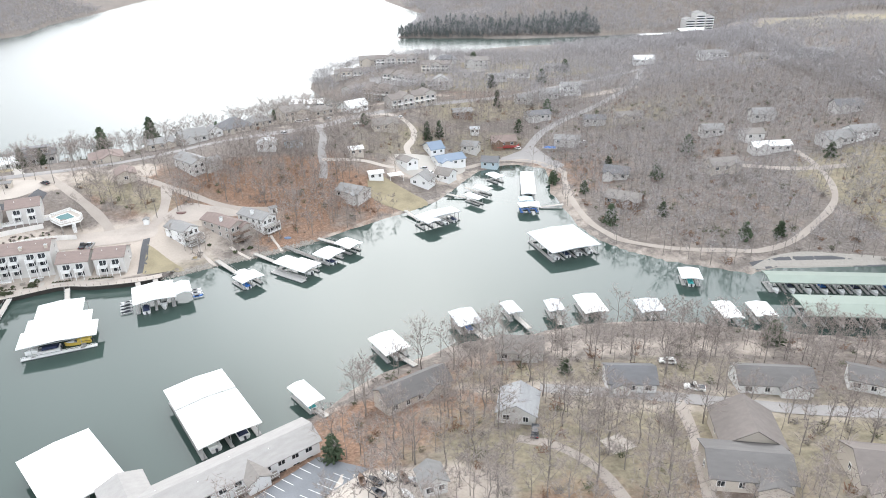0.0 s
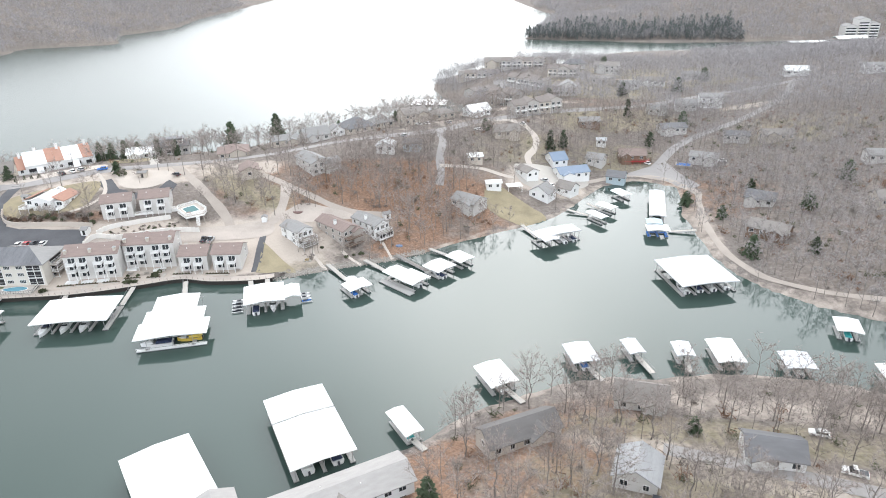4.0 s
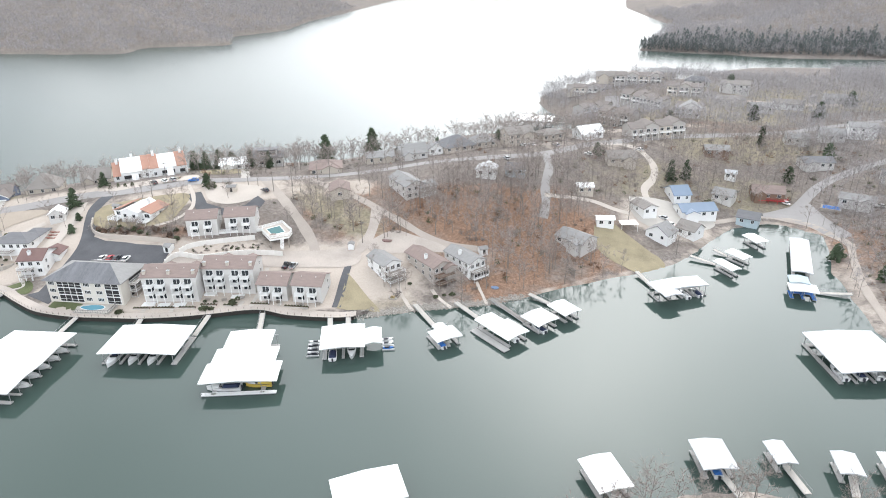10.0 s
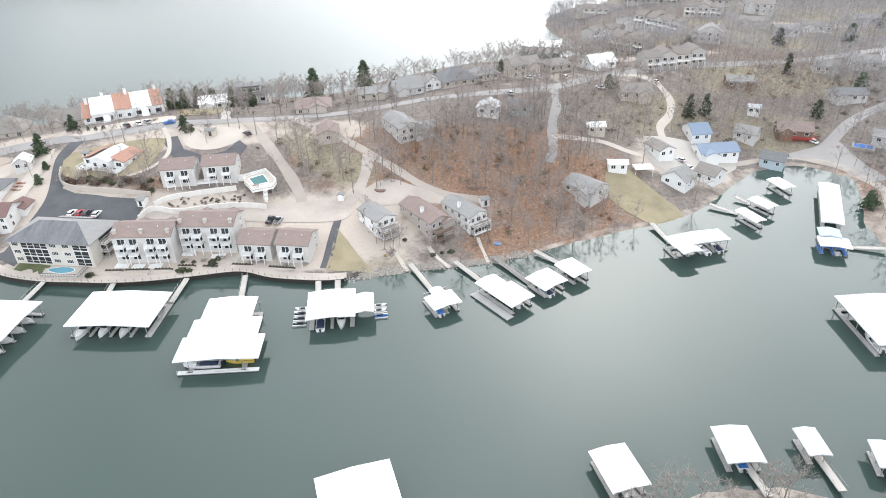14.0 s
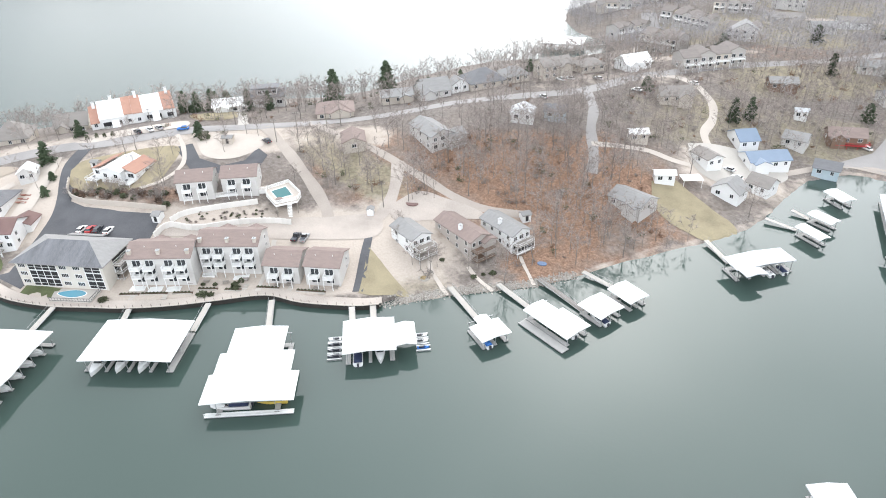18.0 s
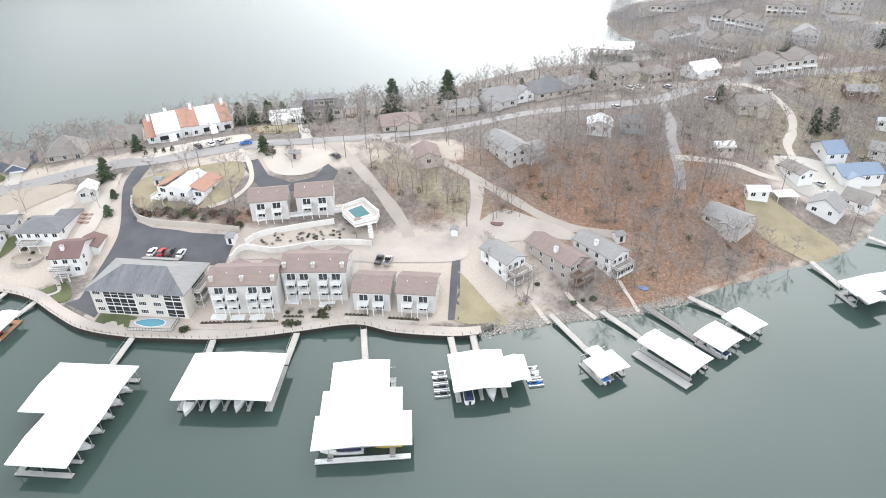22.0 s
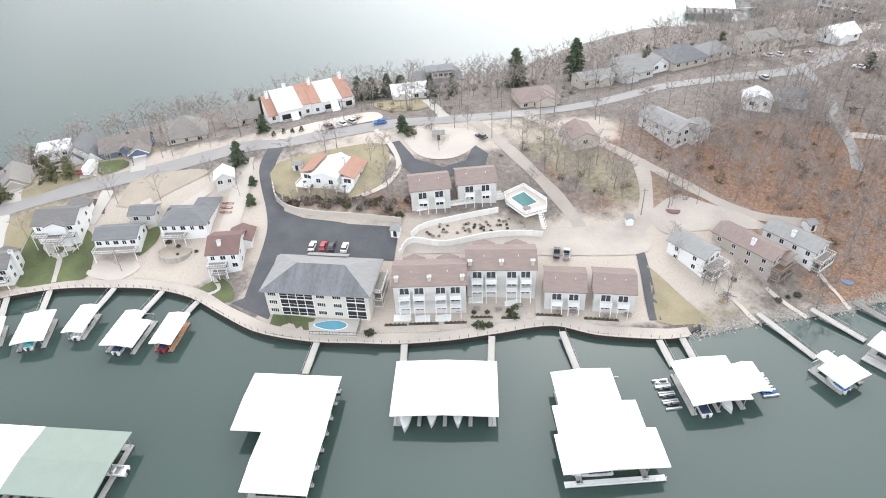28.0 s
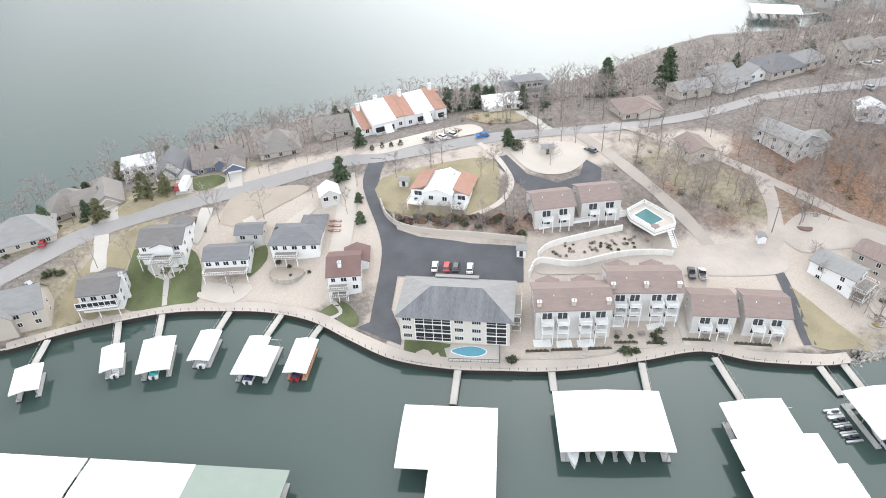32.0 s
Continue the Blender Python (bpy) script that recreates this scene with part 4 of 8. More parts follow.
# ---- houses ----
def window_in(parent, m, w=1.1, h=1.3, name="window", glass=None, bars=1):
    """A framed window set proud of a wall that faces local -y."""
    t = 0.09

    def frame_mesh():
        s = Shape().box(-w / 2 - t, w / 2 + t, -0.07, 0.03, -h / 2 - t, -h / 2).box(-w / 2 - t, w / 2 + t, -0.07, 0.03, h / 2, h / 2 + t)
        s.box(-w / 2 - t, -w / 2, -0.07, 0.03, -h / 2, h / 2).box(w / 2, w / 2 + t, -0.07, 0.03, -h / 2, h / 2)
        for i in range(bars):
            x = -w / 2 + w * (i + 1) / (bars + 1)
            s.box(x - 0.035, x + 0.035, -0.06, 0.0, -h / 2, h / 2)
        return s
    key = (w, h, bars)
    ob = part(name, shared((name, *key), frame_mesh), TRIM, parent, m=m)
    part("pane", shared(("pane", *key), lambda: Shape().box(-w / 2, w / 2, -0.03, -0.005, -h / 2, h / 2)), glass or GLASS, ob)
    return ob


def gable_roof(w, d, z, pitch, over=0.5, thick=0.22, along="x"):
    """Two joined slopes over a w by d house; the ridge runs along x or y."""
    if along == "y":
        w, d = d, w
    hw, hd = w / 2 + over, d / 2 + over
    zr, ze = z + d / 2 * pitch, z - over * pitch
    s = Shape()
    prof = [(-hd, ze), (0, zr), (hd, ze), (hd, ze + thick), (0, zr + thick + 0.04), (-hd, ze + thick)]
    s.add([(x, b, c) for x in (-hw, hw) for b, c in prof],
          [(0, 5, 4, 1), (1, 4, 3, 2), (6, 7, 10, 11), (7, 8, 9, 10), (0, 1, 7, 6), (1, 2, 8, 7), (2, 3, 9, 8), (3, 4, 10, 9), (4, 5, 11, 10), (5, 0, 6, 11)])
    if along == "y":
        s.v = [(-b, a, c) for a, b, c in s.v]
    return s


def gable_wall(w, d, z0, z, pitch, along="x"):
    s = Shape()
    if along == "x":
        zr = z + d / 2 * pitch
        s.add([(-w / 2, -d / 2, z0), (w / 2, -d / 2, z0), (w / 2, d / 2, z0), (-w / 2, d / 2, z0), (-w / 2, -d / 2, z), (w / 2, -d / 2, z), (w / 2, d / 2, z), (-w / 2, d / 2, z), (-w / 2, 0, zr), (w / 2, 0, zr)],
              [(3, 2, 1, 0), (0, 1, 5, 4), (2, 3, 7, 6), (1, 2, 6, 9, 5), (3, 0, 4, 8, 7), (4, 5, 9, 8), (6, 7, 8, 9)])
    else:
        zr = z + w / 2 * pitch
        s.add([(-w / 2, -d / 2, z0), (w / 2, -d / 2, z0), (w / 2, d / 2, z0), (-w / 2, d / 2, z0), (-w / 2, -d / 2, z), (w / 2, -d / 2, z), (w / 2, d / 2, z), (-w / 2, d / 2, z), (0, -d / 2, zr), (0, d / 2, zr)],
              [(3, 2, 1, 0), (0, 1, 5, 8, 4), (2, 3, 7, 9, 6), (1, 2, 6, 5), (3, 0, 4, 7), (4, 8, 9, 7), (5, 6, 9, 8)])
    return s


def hip_roof(w, d, z, pitch, over=0.6, thick=0.2):
    hw, hd = w / 2 + over, d / 2 + over
    run = min(hw, hd)
    zr, ze = z - over * pitch + run * pitch, z - over * pitch
    rx, ry = max(hw - run, 0.05), max(hd - run, 0.05)
    s = Shape()
    if hw >= hd:
        top = [(-rx, 0, zr), (rx, 0, zr)]
    else:
        top = [(0, -ry, zr), (0, ry, zr)]
    base = [(-hw, -hd), (hw, -hd), (hw, hd), (-hw, hd)]
    s.add([(a, b, ze) for a, b in base] + [(a, b, ze + thick) for a, b in base] + [(a, b, c + thick) for a, b, c in top],
          [(3, 2, 1, 0), (0, 1, 5, 4), (1, 2, 6, 5), (2, 3, 7, 6), (3, 0, 4, 7)] +
          ([(4, 5, 9, 8), (5, 6, 9), (6, 7, 8, 9), (7, 4, 8)] if hw >= hd else [(4, 5, 8), (5, 6, 9, 8), (6, 7, 9), (7, 4, 8, 9)]))
    return s


def railing(parent, pts, z, h=1.0, gap=0.5, mat=None, name="railing"):
    """A railing with uprights along a line of places, at floor height z."""
    s = Shape()
    for (ax, ay), (bx, by) in zip(pts, pts[1:]):
        run = math.hypot(bx - ax, by - ay)
        a = math.atan2(by - ay, bx - ax)
        m = turn(ax, ay, z, math.degrees(a))
        s.box(0, run, -0.05, 0.05, h - 0.09, h, m).box(0, run, -0.03, 0.03, 0.08, 0.16, m)
        k = max(1, round(run / gap))
        for i in range(k + 1):
            u = run * i / k
            s.box(u - 0.03, u + 0.03, -0.03, 0.03, 0, h - 0.09, m)
    return part(name, s, mat or TRIM, parent)


def deck(parent, x0, x1, y0, y1, z, base, mat=None, rail=True, white=True, gap=0.5):
    """A raised deck or balcony with posts down to the ground and a railing on its three free sides (y0 is the front)."""
    s = Shape().box(x0, x1, y0, y1, z - 0.3, z)
    ob = part("deck", s, mat or DECK_WOOD, parent)
    for px in ([x0 + 0.15, x1 - 0.15] if x1 - x0 < 5 else [x0 + 0.15, (x0 + x1) / 2, x1 - 0.15]):
        part("post", Shape().box(px - 0.09, px + 0.09, y0 + 0.1, y0 + 0.28, base, z - 0.301), TRIM if white else DECK_WOOD, ob)
    if rail:
        railing(ob, [(x0 + 0.05, y1), (x0 + 0.05, y0 + 0.05), (x1 - 0.05, y0 + 0.05), (x1 - 0.05, y1)], z, gap=gap, mat=TRIM if white else DECK_WOOD)
    return ob


def chimney(parent, x, y, z0, z1, mat=None, w=1.0):
    ob = part("chimney", Shape().box(x - w / 2, x + w / 2, y - w / 2, y + w / 2, z0, z1), mat or WALL_WHITE, parent)
    part("chimney_cap", Shape().box(x - w / 2 - 0.1, x + w / 2 + 0.1, y - w / 2 - 0.1, y + w / 2 + 0.1, z1, z1 + 0.12).bar((x, y, z1 + 0.12), (x, y, z1 + 0.5), 0.16, 8), DOCK_STEEL, ob)


def screen_porch(parent, x0, x1, y, z):
    """A glazed or screened porch front with white mullions."""
    n = max(3, round((x1 - x0) / 1.5))
    s = Shape().box(x0, x1, y - 0.06, y + 0.06, z, z + 0.6).box(x0, x1, y - 0.06, y + 0.06, z + 2.3, z + 2.5)
    for i in range(n + 1):
        px = x0 + (x1 - x0) * i / n
        s.box(px - 0.08, px + 0.08, y - 0.06, y + 0.06, z + 0.6, z + 2.3)
    ob = part("porch_front", s, TRIM, parent)
    part("screen", Shape().box(x0 + 0.1, x1 - 0.1, y - 0.01, y + 0.02, z + 0.6, z + 2.3), SCREEN_SHADE, ob)


def house(x, y, w, d, rot, label, walls=None, roof=None, floors=1, style="x", pitch=0.42, wins=4, side_wins=2, decks=(), chim=(), wings=(), lift=0.0, porch=0, wood=False, garage=None, rear=True, floor_h=2.8, name="house", group="lakeside houses", z=None):
    """A house on a foundation. style: ridge along 'x' or 'y', or 'hip'. decks: (x0, x1, depth, floor). wings: (x, y, w, d, height, style)."""
    walls, roof = walls or WALL_GREY, roof or ROOF_GREY
    c, s_ = math.cos(radians(rot)), math.sin(radians(rot))
    corner = [ground(x + a * w / 2 * c - b * d / 2 * s_, y + a * w / 2 * s_ + b * d / 2 * c) for a in (-1, 1) for b in (-1, 1)]
    z = (ground(x, y) if z is None else z) + lift
    low = min(corner) - z - 0.8
    ob = thing(name, turn(x, y, z, rot), label, "house", group)
    top = floors * floor_h + 0.3
    if style == "hip":
        part("wall", Shape().box(-w / 2, w / 2, -d / 2, d / 2, low, top), walls, ob)
        part("roof", hip_roof(w, d, top, pitch), roof, ob)
    else:
        part("wall", gable_wall(w, d, low, top, pitch, style), walls, ob)
        part("roof", gable_roof(w, d, top + 0.02, pitch, along=style), roof, ob)
    for wx, wy, ww, wd, wh, ws in wings:
        if ws == "hip":
            part("wing_wall", Shape().box(wx - ww / 2, wx + ww / 2, wy - wd / 2, wy + wd / 2, low, wh), walls, ob)
            r = hip_roof(ww, wd, wh, pitch)
        else:
            g = gable_wall(ww, wd, low, wh, pitch, ws)
            g.v = [(a + wx, b + wy, e) for a, b, e in g.v]
            part("wing_wall", g, walls, ob)
            r = gable_roof(ww, wd, wh + 0.02, pitch, along=ws)
        r.v = [(a + wx, b + wy, e) for a, b, e in r.v]
        part("wing_roof", r, roof, ob)
    for f in range(floors):
        zc = f * floor_h + 1.75
        for i in range(wins):
            px = -w / 2 + w * (i + 0.5) / wins
            wide = 1.5 if (i + f) % 2 == 0 else 1.1
            window_in(ob, pose(px, -d / 2 - 0.004, zc), wide, 1.35)
            if rear and i % 2 == 0:
                window_in(ob, pose(px, d / 2 + 0.004, zc, 0, 0, 180), 1.1, 1.35)
        for i in range(side_wins):
            py = -d / 2 + d * (i + 0.5) / side_wins
            window_in(ob, pose(w / 2 + 0.004, py, zc, 0, 0, 90), 1.1, 1.35)
            window_in(ob, pose(-w / 2 - 0.004, py, zc, 0, 0, -90), 1.1, 1.35)
    part("door", Shape().box(-0.48, 0.48, -0.08, 0.02, 0.1, 2.15), WHITE, ob, m=pose(w * 0.12, d / 2 + 0.03, 0, 0, 0, 180))
    for x0, x1, depth, f in decks:
        deck(ob, x0, x1, -d / 2 - depth, -d / 2 - 0.004, f * floor_h + 0.15, low, white=not wood, mat=WALL_BROWN if wood else None)
        if porch and f < porch:
            screen_porch(ob, x0, x1, -d / 2 - depth + 0.12, f * floor_h + 0.16)
    for cx, cy in chim:
        chimney(ob, cx, cy, 0, top + min(w, d) / 2 * pitch + 0.9)
    if garage:
        gx, gy, gr = garage
        g = Shape()
        for i in range(4):
            g.box(-2.3, 2.3, -0.09, 0.0, 0.05 + i * 0.55, 0.57 + i * 0.55)
        part("garage_door", g, WHITE, ob, m=pose(gx, gy, 0, 0, 0, gr))
        for sx in (-1, 1):
            rise = 3.6 * pitch
            part("gable_trim", Shape().add([(sx * 3.7, -0.62, -0.15), (0, -0.62, rise - 0.15), (0, -0.62, rise + 0.2), (sx * 3.7, -0.62, 0.2), (sx * 3.7, -0.55, -0.15), (0, -0.55, rise - 0.15), (0, -0.55, rise + 0.2), (sx * 3.7, -0.55, 0.2)],
                                           [(0, 1, 2, 3), (7, 6, 5, 4), (3, 2, 6, 7), (0, 4, 5, 1), (0, 3, 7, 4), (1, 5, 6, 2)]), TRIM, ob, m=pose(gx, gy, (wings[0][4] if wings and gx else top) - 0.12, 0, 0, gr))
    return ob

# ---- trees ----
def tube(s, a, b, ra, rb, sides):
    d = (b - a).normalized()
    u = d.orthogonal().normalized()
    v = d.cross(u)
    k = len(s.v)
    for q, r in ((a, ra), (b, rb)):
        for i in range(sides):
            t = 2 * math.pi * i / sides
            s.v.append(tuple(q + (u * math.cos(t) + v * math.sin(t)) * r))
    s.f += [(k + i, k + (i + 1) % sides, k + sides + (i + 1) % sides, k + sides + i) for i in range(sides)]


def sliver(s, a, b, r):
    """A fine twig: one thin triangle."""
    d = b - a
    side = d.cross(Vector((math.sin(a.x * 9.1 + b.z * 5), math.cos(a.y * 7.3 + b.x * 3), 0.4))).normalized() * r
    k = len(s.v)
    s.v += [tuple(a - side), tuple(a + side), tuple(b)]
    s.f.append((k, k + 1, k + 2))


def bare_tree(seed, height, limbs=11, branches=5, twigs=7, light=False):
    """A leafless broad-leaved tree: (trunk and limbs, twigs). light: fewer sides, for woods further off."""
    rnd = random.Random(seed)
    wood, brush = Shape(), Shape()
    r0, tip, sides = height * (0.0095 if light else 0.0115), (0.06 if light else 0.026), (3 if light else 6)
    steps_ = 3 if light else 5
    pts = [Vector((0, 0, -0.6))]
    for i in range(steps_):
        pts.append(Vector((rnd.uniform(-1, 1) * height * 0.017, rnd.uniform(-1, 1) * height * 0.017, height * 0.8 * (i + 1) / steps_)))
    for i in range(steps_):
        tube(wood, pts[i], pts[i + 1], r0 * (1.05 - 0.9 * i / steps_), r0 * (1.05 - 0.9 * (i + 1) / steps_), sides)

    def spray(at, d, L):
        for _ in range(twigs):
            w = (d * (0.45 if light else 0.8) + Vector((rnd.uniform(-1, 1), rnd.uniform(-1, 1), rnd.uniform(-0.6, 0.7)))).normalized()
            f = at + d * L * rnd.uniform(-0.5, 0.1)
            sliver(brush, f, f + w * L * rnd.uniform(0.5, 1.0), tip)

    spray(pts[-1], Vector((0, 0, 1)), height * 0.16)
    for i in range(limbs):
        u = 0.28 + 0.70 * (i + rnd.random()) / limbs
        j = min(int(u * steps_), steps_ - 1)
        at = pts[j].lerp(pts[j + 1], u * steps_ - j)
        ang = i * 2.4 + rnd.uniform(-0.6, 0.6)
        d = Vector((math.cos(ang), math.sin(ang), rnd.uniform(0.4, 1.25))).normalized()
        L = height * 0.42 * (1.15 - 0.75 * u) * rnd.uniform(0.75, 1.2)
        ra = r0 * 0.4 * (1.1 - u) + 0.016
        line = [at]
        for k in range(2 if light else 3):
            d = (d + Vector((rnd.uniform(-0.3, 0.3), rnd.uniform(-0.3, 0.3), rnd.uniform(0.0, 0.35)))).normalized()
            line.append(line[-1] + d * L / (2 if light else 3))
        n = len(line) - 1
        for k in range(n):
            if light and k:
                sliver(wood, line[k], line[k + 1] + d * L * 0.2, ra)
            else:
                tube(wood, line[k], line[k + 1], ra * (1 - k / n * 0.8), ra * (1 - (k + 1) / n * 0.8), 3)
        spray(line[-1], d, L * 0.4)
        for k in range(branches):
            v = 0.25 + 0.75 * (k + rnd.random()) / branches
            q = min(int(v * n), n - 1)
            f = line[q].lerp(line[q + 1], v * n - q)
            w = (d + Vector((rnd.uniform(-1, 1), rnd.uniform(-1, 1), rnd.uniform(-0.3, 0.8))) * 0.95).normalized()
            g = f + w * L * rnd.uniform(0.35, 0.6)
            sliver(brush, f, g, 0.075) if light else tube(brush, f, g, ra * 0.35, 0.012, 3)
            spray(g, w, L * 0.38)
    return wood, brush


def conifer(seed, height, width):
    """A cedar or pine: trunk, and boughs of many small needle clumps."""
    rnd = random.Random(seed)
    wood, green = Shape(), Shape()
    tube(wood, Vector((0, 0, -0.5)), Vector((0, 0, height * 0.95)), height * 0.018, 0.03, 6)
    n = int(120 * height / 10)
    for i in range(n):
        u = (i + rnd.random()) / n
        z = height * (0.08 + 0.92 * u)
        reach = width / 2 * (1 - u) ** 0.6 * rnd.uniform(0.45, 1.2) + 0.2
        a = rnd.uniform(0, 2 * math.pi)
        tip = Vector((math.cos(a) * reach, math.sin(a) * reach, z - reach * 0.25))
        tube(wood, Vector((0, 0, z)), tip, 0.04, 0.015, 3)
        for k in range(7):
            c = Vector((0, 0, z)).lerp(tip, 0.3 + 0.7 * (k + rnd.random()) / 7)
            size = rnd.uniform(0.42, 0.9) * (0.6 + 0.4 * width / 5)
            ax = Vector((rnd.uniform(-1, 1), rnd.uniform(-1, 1), rnd.uniform(-0.5, 0.6))).normalized() * size
            bx = ax.orthogonal().normalized() * size * 0.5
            up = Vector((0, 0, size * 0.35))
            j = len(green.v)
            green.v += [tuple(c - ax), tuple(c + bx), tuple(c + ax), tuple(c - bx), tuple(c + up)]
            green.f += [(j, j + 1, j + 4), (j + 1, j + 2, j + 4), (j + 2, j + 3, j + 4), (j + 3, j, j + 4)]
    return wood, green


def bush_shape(seed, r, h, n=70):
    """A shrub: a loose heap of small leaf clumps."""
    rnd = random.Random(seed)
    s = Shape()
    for _ in range(n):
        a, e, q = rnd.uniform(0, 6.28), rnd.uniform(0, 1.4), rnd.uniform(0.6, 1.0)
        c = Vector((math.cos(a) * math.cos(e) * r * q, math.sin(a) * math.cos(e) * r * q, h * (0.1 + 0.85 * math.sin(e) * q)))
        size = rnd.uniform(0.22, 0.42) * r
        ax = Vector((rnd.uniform(-1, 1), rnd.uniform(-1, 1), rnd.uniform(-0.6, 0.6))).normalized() * size
        bx = ax.orthogonal().normalized() * size * 0.7
        up = ax.cross(bx).normalized() * size * 0.5
        j = len(s.v)
        s.v += [tuple(c - ax), tuple(c + bx), tuple(c + ax), tuple(c - bx), tuple(c + up)]
        s.f += [(j, j + 1, j + 4), (j + 1, j + 2, j + 4), (j + 2, j + 3, j + 4), (j + 3, j, j + 4)]
    return s

# ---- the docks on the water ----
dock(-191.7, 160.5, 32, 14.3, 104, 7, "long white-roofed dock, wider at its shore end, boats along it", blocks=[(-1, 16, -7.1, 14.3, 0), (-16, -1.1, -7.1, 7.1, -0.05)])
dock(-163.8, 181.8, 24.4, 16.8, 17, 4, "wide white-roofed dock with four open boat slips", side=1.8)
big_dock = dock(-128.4, 182.8, 16.0, 26.4, 22.5, 1, "white-roofed dock with three stepped roofs and a big cruiser", blocks=[(-8, 6.2, 5.1, 15, 0.1), (-9.6, 9.3, -2.7, 5.0, 0.05), (-10.6, 11.4, -12.8, -2.8, 0)])
deck_piece(big_dock, 21.0, 1.4, 0.4, -12.5, WHITE)
railing(big_dock, [(-10, -13.1), (10.8, -13.1)], 0.5, 1.0, 1.2)
dock(-106.1, 202.2, 13.7, 13.5, 25.7, 2, "white-roofed dock with personal watercraft lifts beside it", blocks=[(-6.9, 6.9, -6.8, 6.8, 0), (6.95, 12.2, -5.2, 4.0, -0.1)])
dock(-77.4, 214.6, 8.9, 9.8, 46, 2, "small white-roofed dock at the end of a footbridge", blocks=[(-4.5, 4.5, -5, 2.2, 0), (-1.5, 2.5, 2.2, 5.2, -0.05)])
deck_piece(dock(-60.9, 224.0, 9.2, 16.4, 57, 1, "long white-roofed dock with a stepped roof and open side deck", blocks=[(-4.6, 4.6, -8.2, 2.0, 0), (-4.6, 3.0, 2.05, 8.2, 0.08)]), 2.6, 16.5, -5.6, -0.6, DOCK_BOARD)
dock(-50.3, 232.9, 9.4, 8.8, 55, 2, "square white-roofed dock beside a longer one")
dock(-43.9, 241.6, 7.4, 9.1, 52, 2, "small white-roofed dock near the wooded bank")
dock(-8.1, 270.8, 20.3, 8.0, 33, 4, "pale-roofed dock with an open side platform", blocks=[(-10.1, 10.1, -3.6, 4.0, 0), (-9.5, -2.5, -7.5, -3.6, -0.05)], roof=ROOF_PALE)
dock(35.7, 310.6, 7.2, 34.0, -5, 1, "long narrow pale-roofed dock in the cove", roof=ROOF_PALE)
dock(8.6, 292.7, 4.8, 10.0, 42, 1, "small white-roofed dock beside an open platform")
dock(13.2, 304.2, 5.2, 9.1, 48, 1, "small pale-roofed dock below the lawn")
dock(20.5, 323.0, 6.0, 9.2, 35, 1, "white-roofed dock at the head of the cove")
dock(32.7, 288.0, 6.7, 6.0, 2, 1, "small dock with a pale blue-grey roof", roof=WALL_PALEBLUE, z=4.0)
dock(32.9, 280.6, 9.4, 6.6, 3, 2, "white-roofed dock with a bright blue base", wood=CANVAS_BLUE)
dock(42.5, 241.7, 21.5, 21.9, 20, 4, "big square dock with streaked pale roof and many slips", roof=ROOF_PALE)
dock(-65.3, 139.2, 16.1, 28.8, 37, 2, "big white-roofed dock with a dark seam across its roof", blocks=[(-8, 8, -14.4, 3.5, 0), (-8, 8, 3.9, 14.4, 0.15)])
dock(-90.4, 117.1, 16.2, 23.7, 46, 2, "big white-roofed dock near the south shore")
dock(-42.0, 144.6, 5.2, 11.3, 41.5, 1, "small white-roofed single dock with a teal boat cover")
dock(-21.7, 168.3, 8.6, 11.4, 34, 1, "white-roofed dock with a deck beside the wooded point")
dock(1.5, 182.4, 8.3, 10.4, 20, 1, "white-roofed dock with a blue-fronted deck", roof=ROOF_PALE)
dock(16.4, 188.0, 5.0, 7.9, 20, 1, "small pale-roofed dock with a ramp to the bank", roof=ROOF_PALE)
dock(30.6, 188.8, 5.5, 7.7, 8, 1, "small pale-roofed dock among bare trees", roof=ROOF_PALE)
dock(42.5, 189.8, 8.1, 12.3, 9, 1, "white-roofed dock behind bare trees")
dock(61.2, 187.7, 8.4, 8.7, 5, 1, "white-roofed dock with a side deck", roof=ROOF_PALE)
dock(84.9, 184.1, 6.5, 10.7, 2, 1, "white-roofed dock close to the wooded bank")
dock(95.7, 184.2, 7.0, 9.2, 0, 1, "low pale-roofed dock close to the wooded bank")
dock(81.7, 209.8, 7.3, 8.7, -8, 1, "white-roofed dock with a turquoise slide")
dock(-302.2, 152.5, 6.8, 9.6, 38, 1, "small pale-roofed dock with a side deck")
dock(-286.5, 164.9, 5.7, 9.5, 38, 1, "small white-roofed dock by a green lawn")
dock(-276.1, 169.2, 8.4, 12.6, 30, 1, "white-roofed dock with a turquoise boat cover")
dock(-265.9, 175.7, 5.8, 11.2, 17, 1, "narrow white-roofed dock beside a sandy bank")
dock(-250.4, 176.4, 9.4, 13.8, 12, 1, "white-roofed dock with a notched roof", blocks=[(-4.7, 4.7, -6.9, 3.5, 0), (-4.7, 1.2, 3.5, 6.9, -0.05)])
dock(-239.7, 179.6, 6.1, 12.1, 13, 1, "white-roofed dock with a reddish new deck", wood=DECK_NEW)
dock(-234.2, 138.2, 20.6, 17, 13.5, 4, "big community dock with a pale green metal roof", roof=ROOF_GREEN, along="x")
dock(-256.0, 133.0, 24.0, 17, 13.5, 4, "big community dock with a white metal roof", along="x")
dock(-281.0, 127.0, 26.0, 17, 13.5, 4, "big community dock with a white metal roof", along="x")
dock(140, 203, 66, 9.0, -5, 12, "very long green-roofed marina dock with many slips", roof=ROOF_GREEN, along="x", rise=0.8)
dock(142, 183, 66, 14, -5, 12, "very long green-roofed marina dock near the wooded bank", roof=ROOF_GREEN, along="x", rise=0.8)
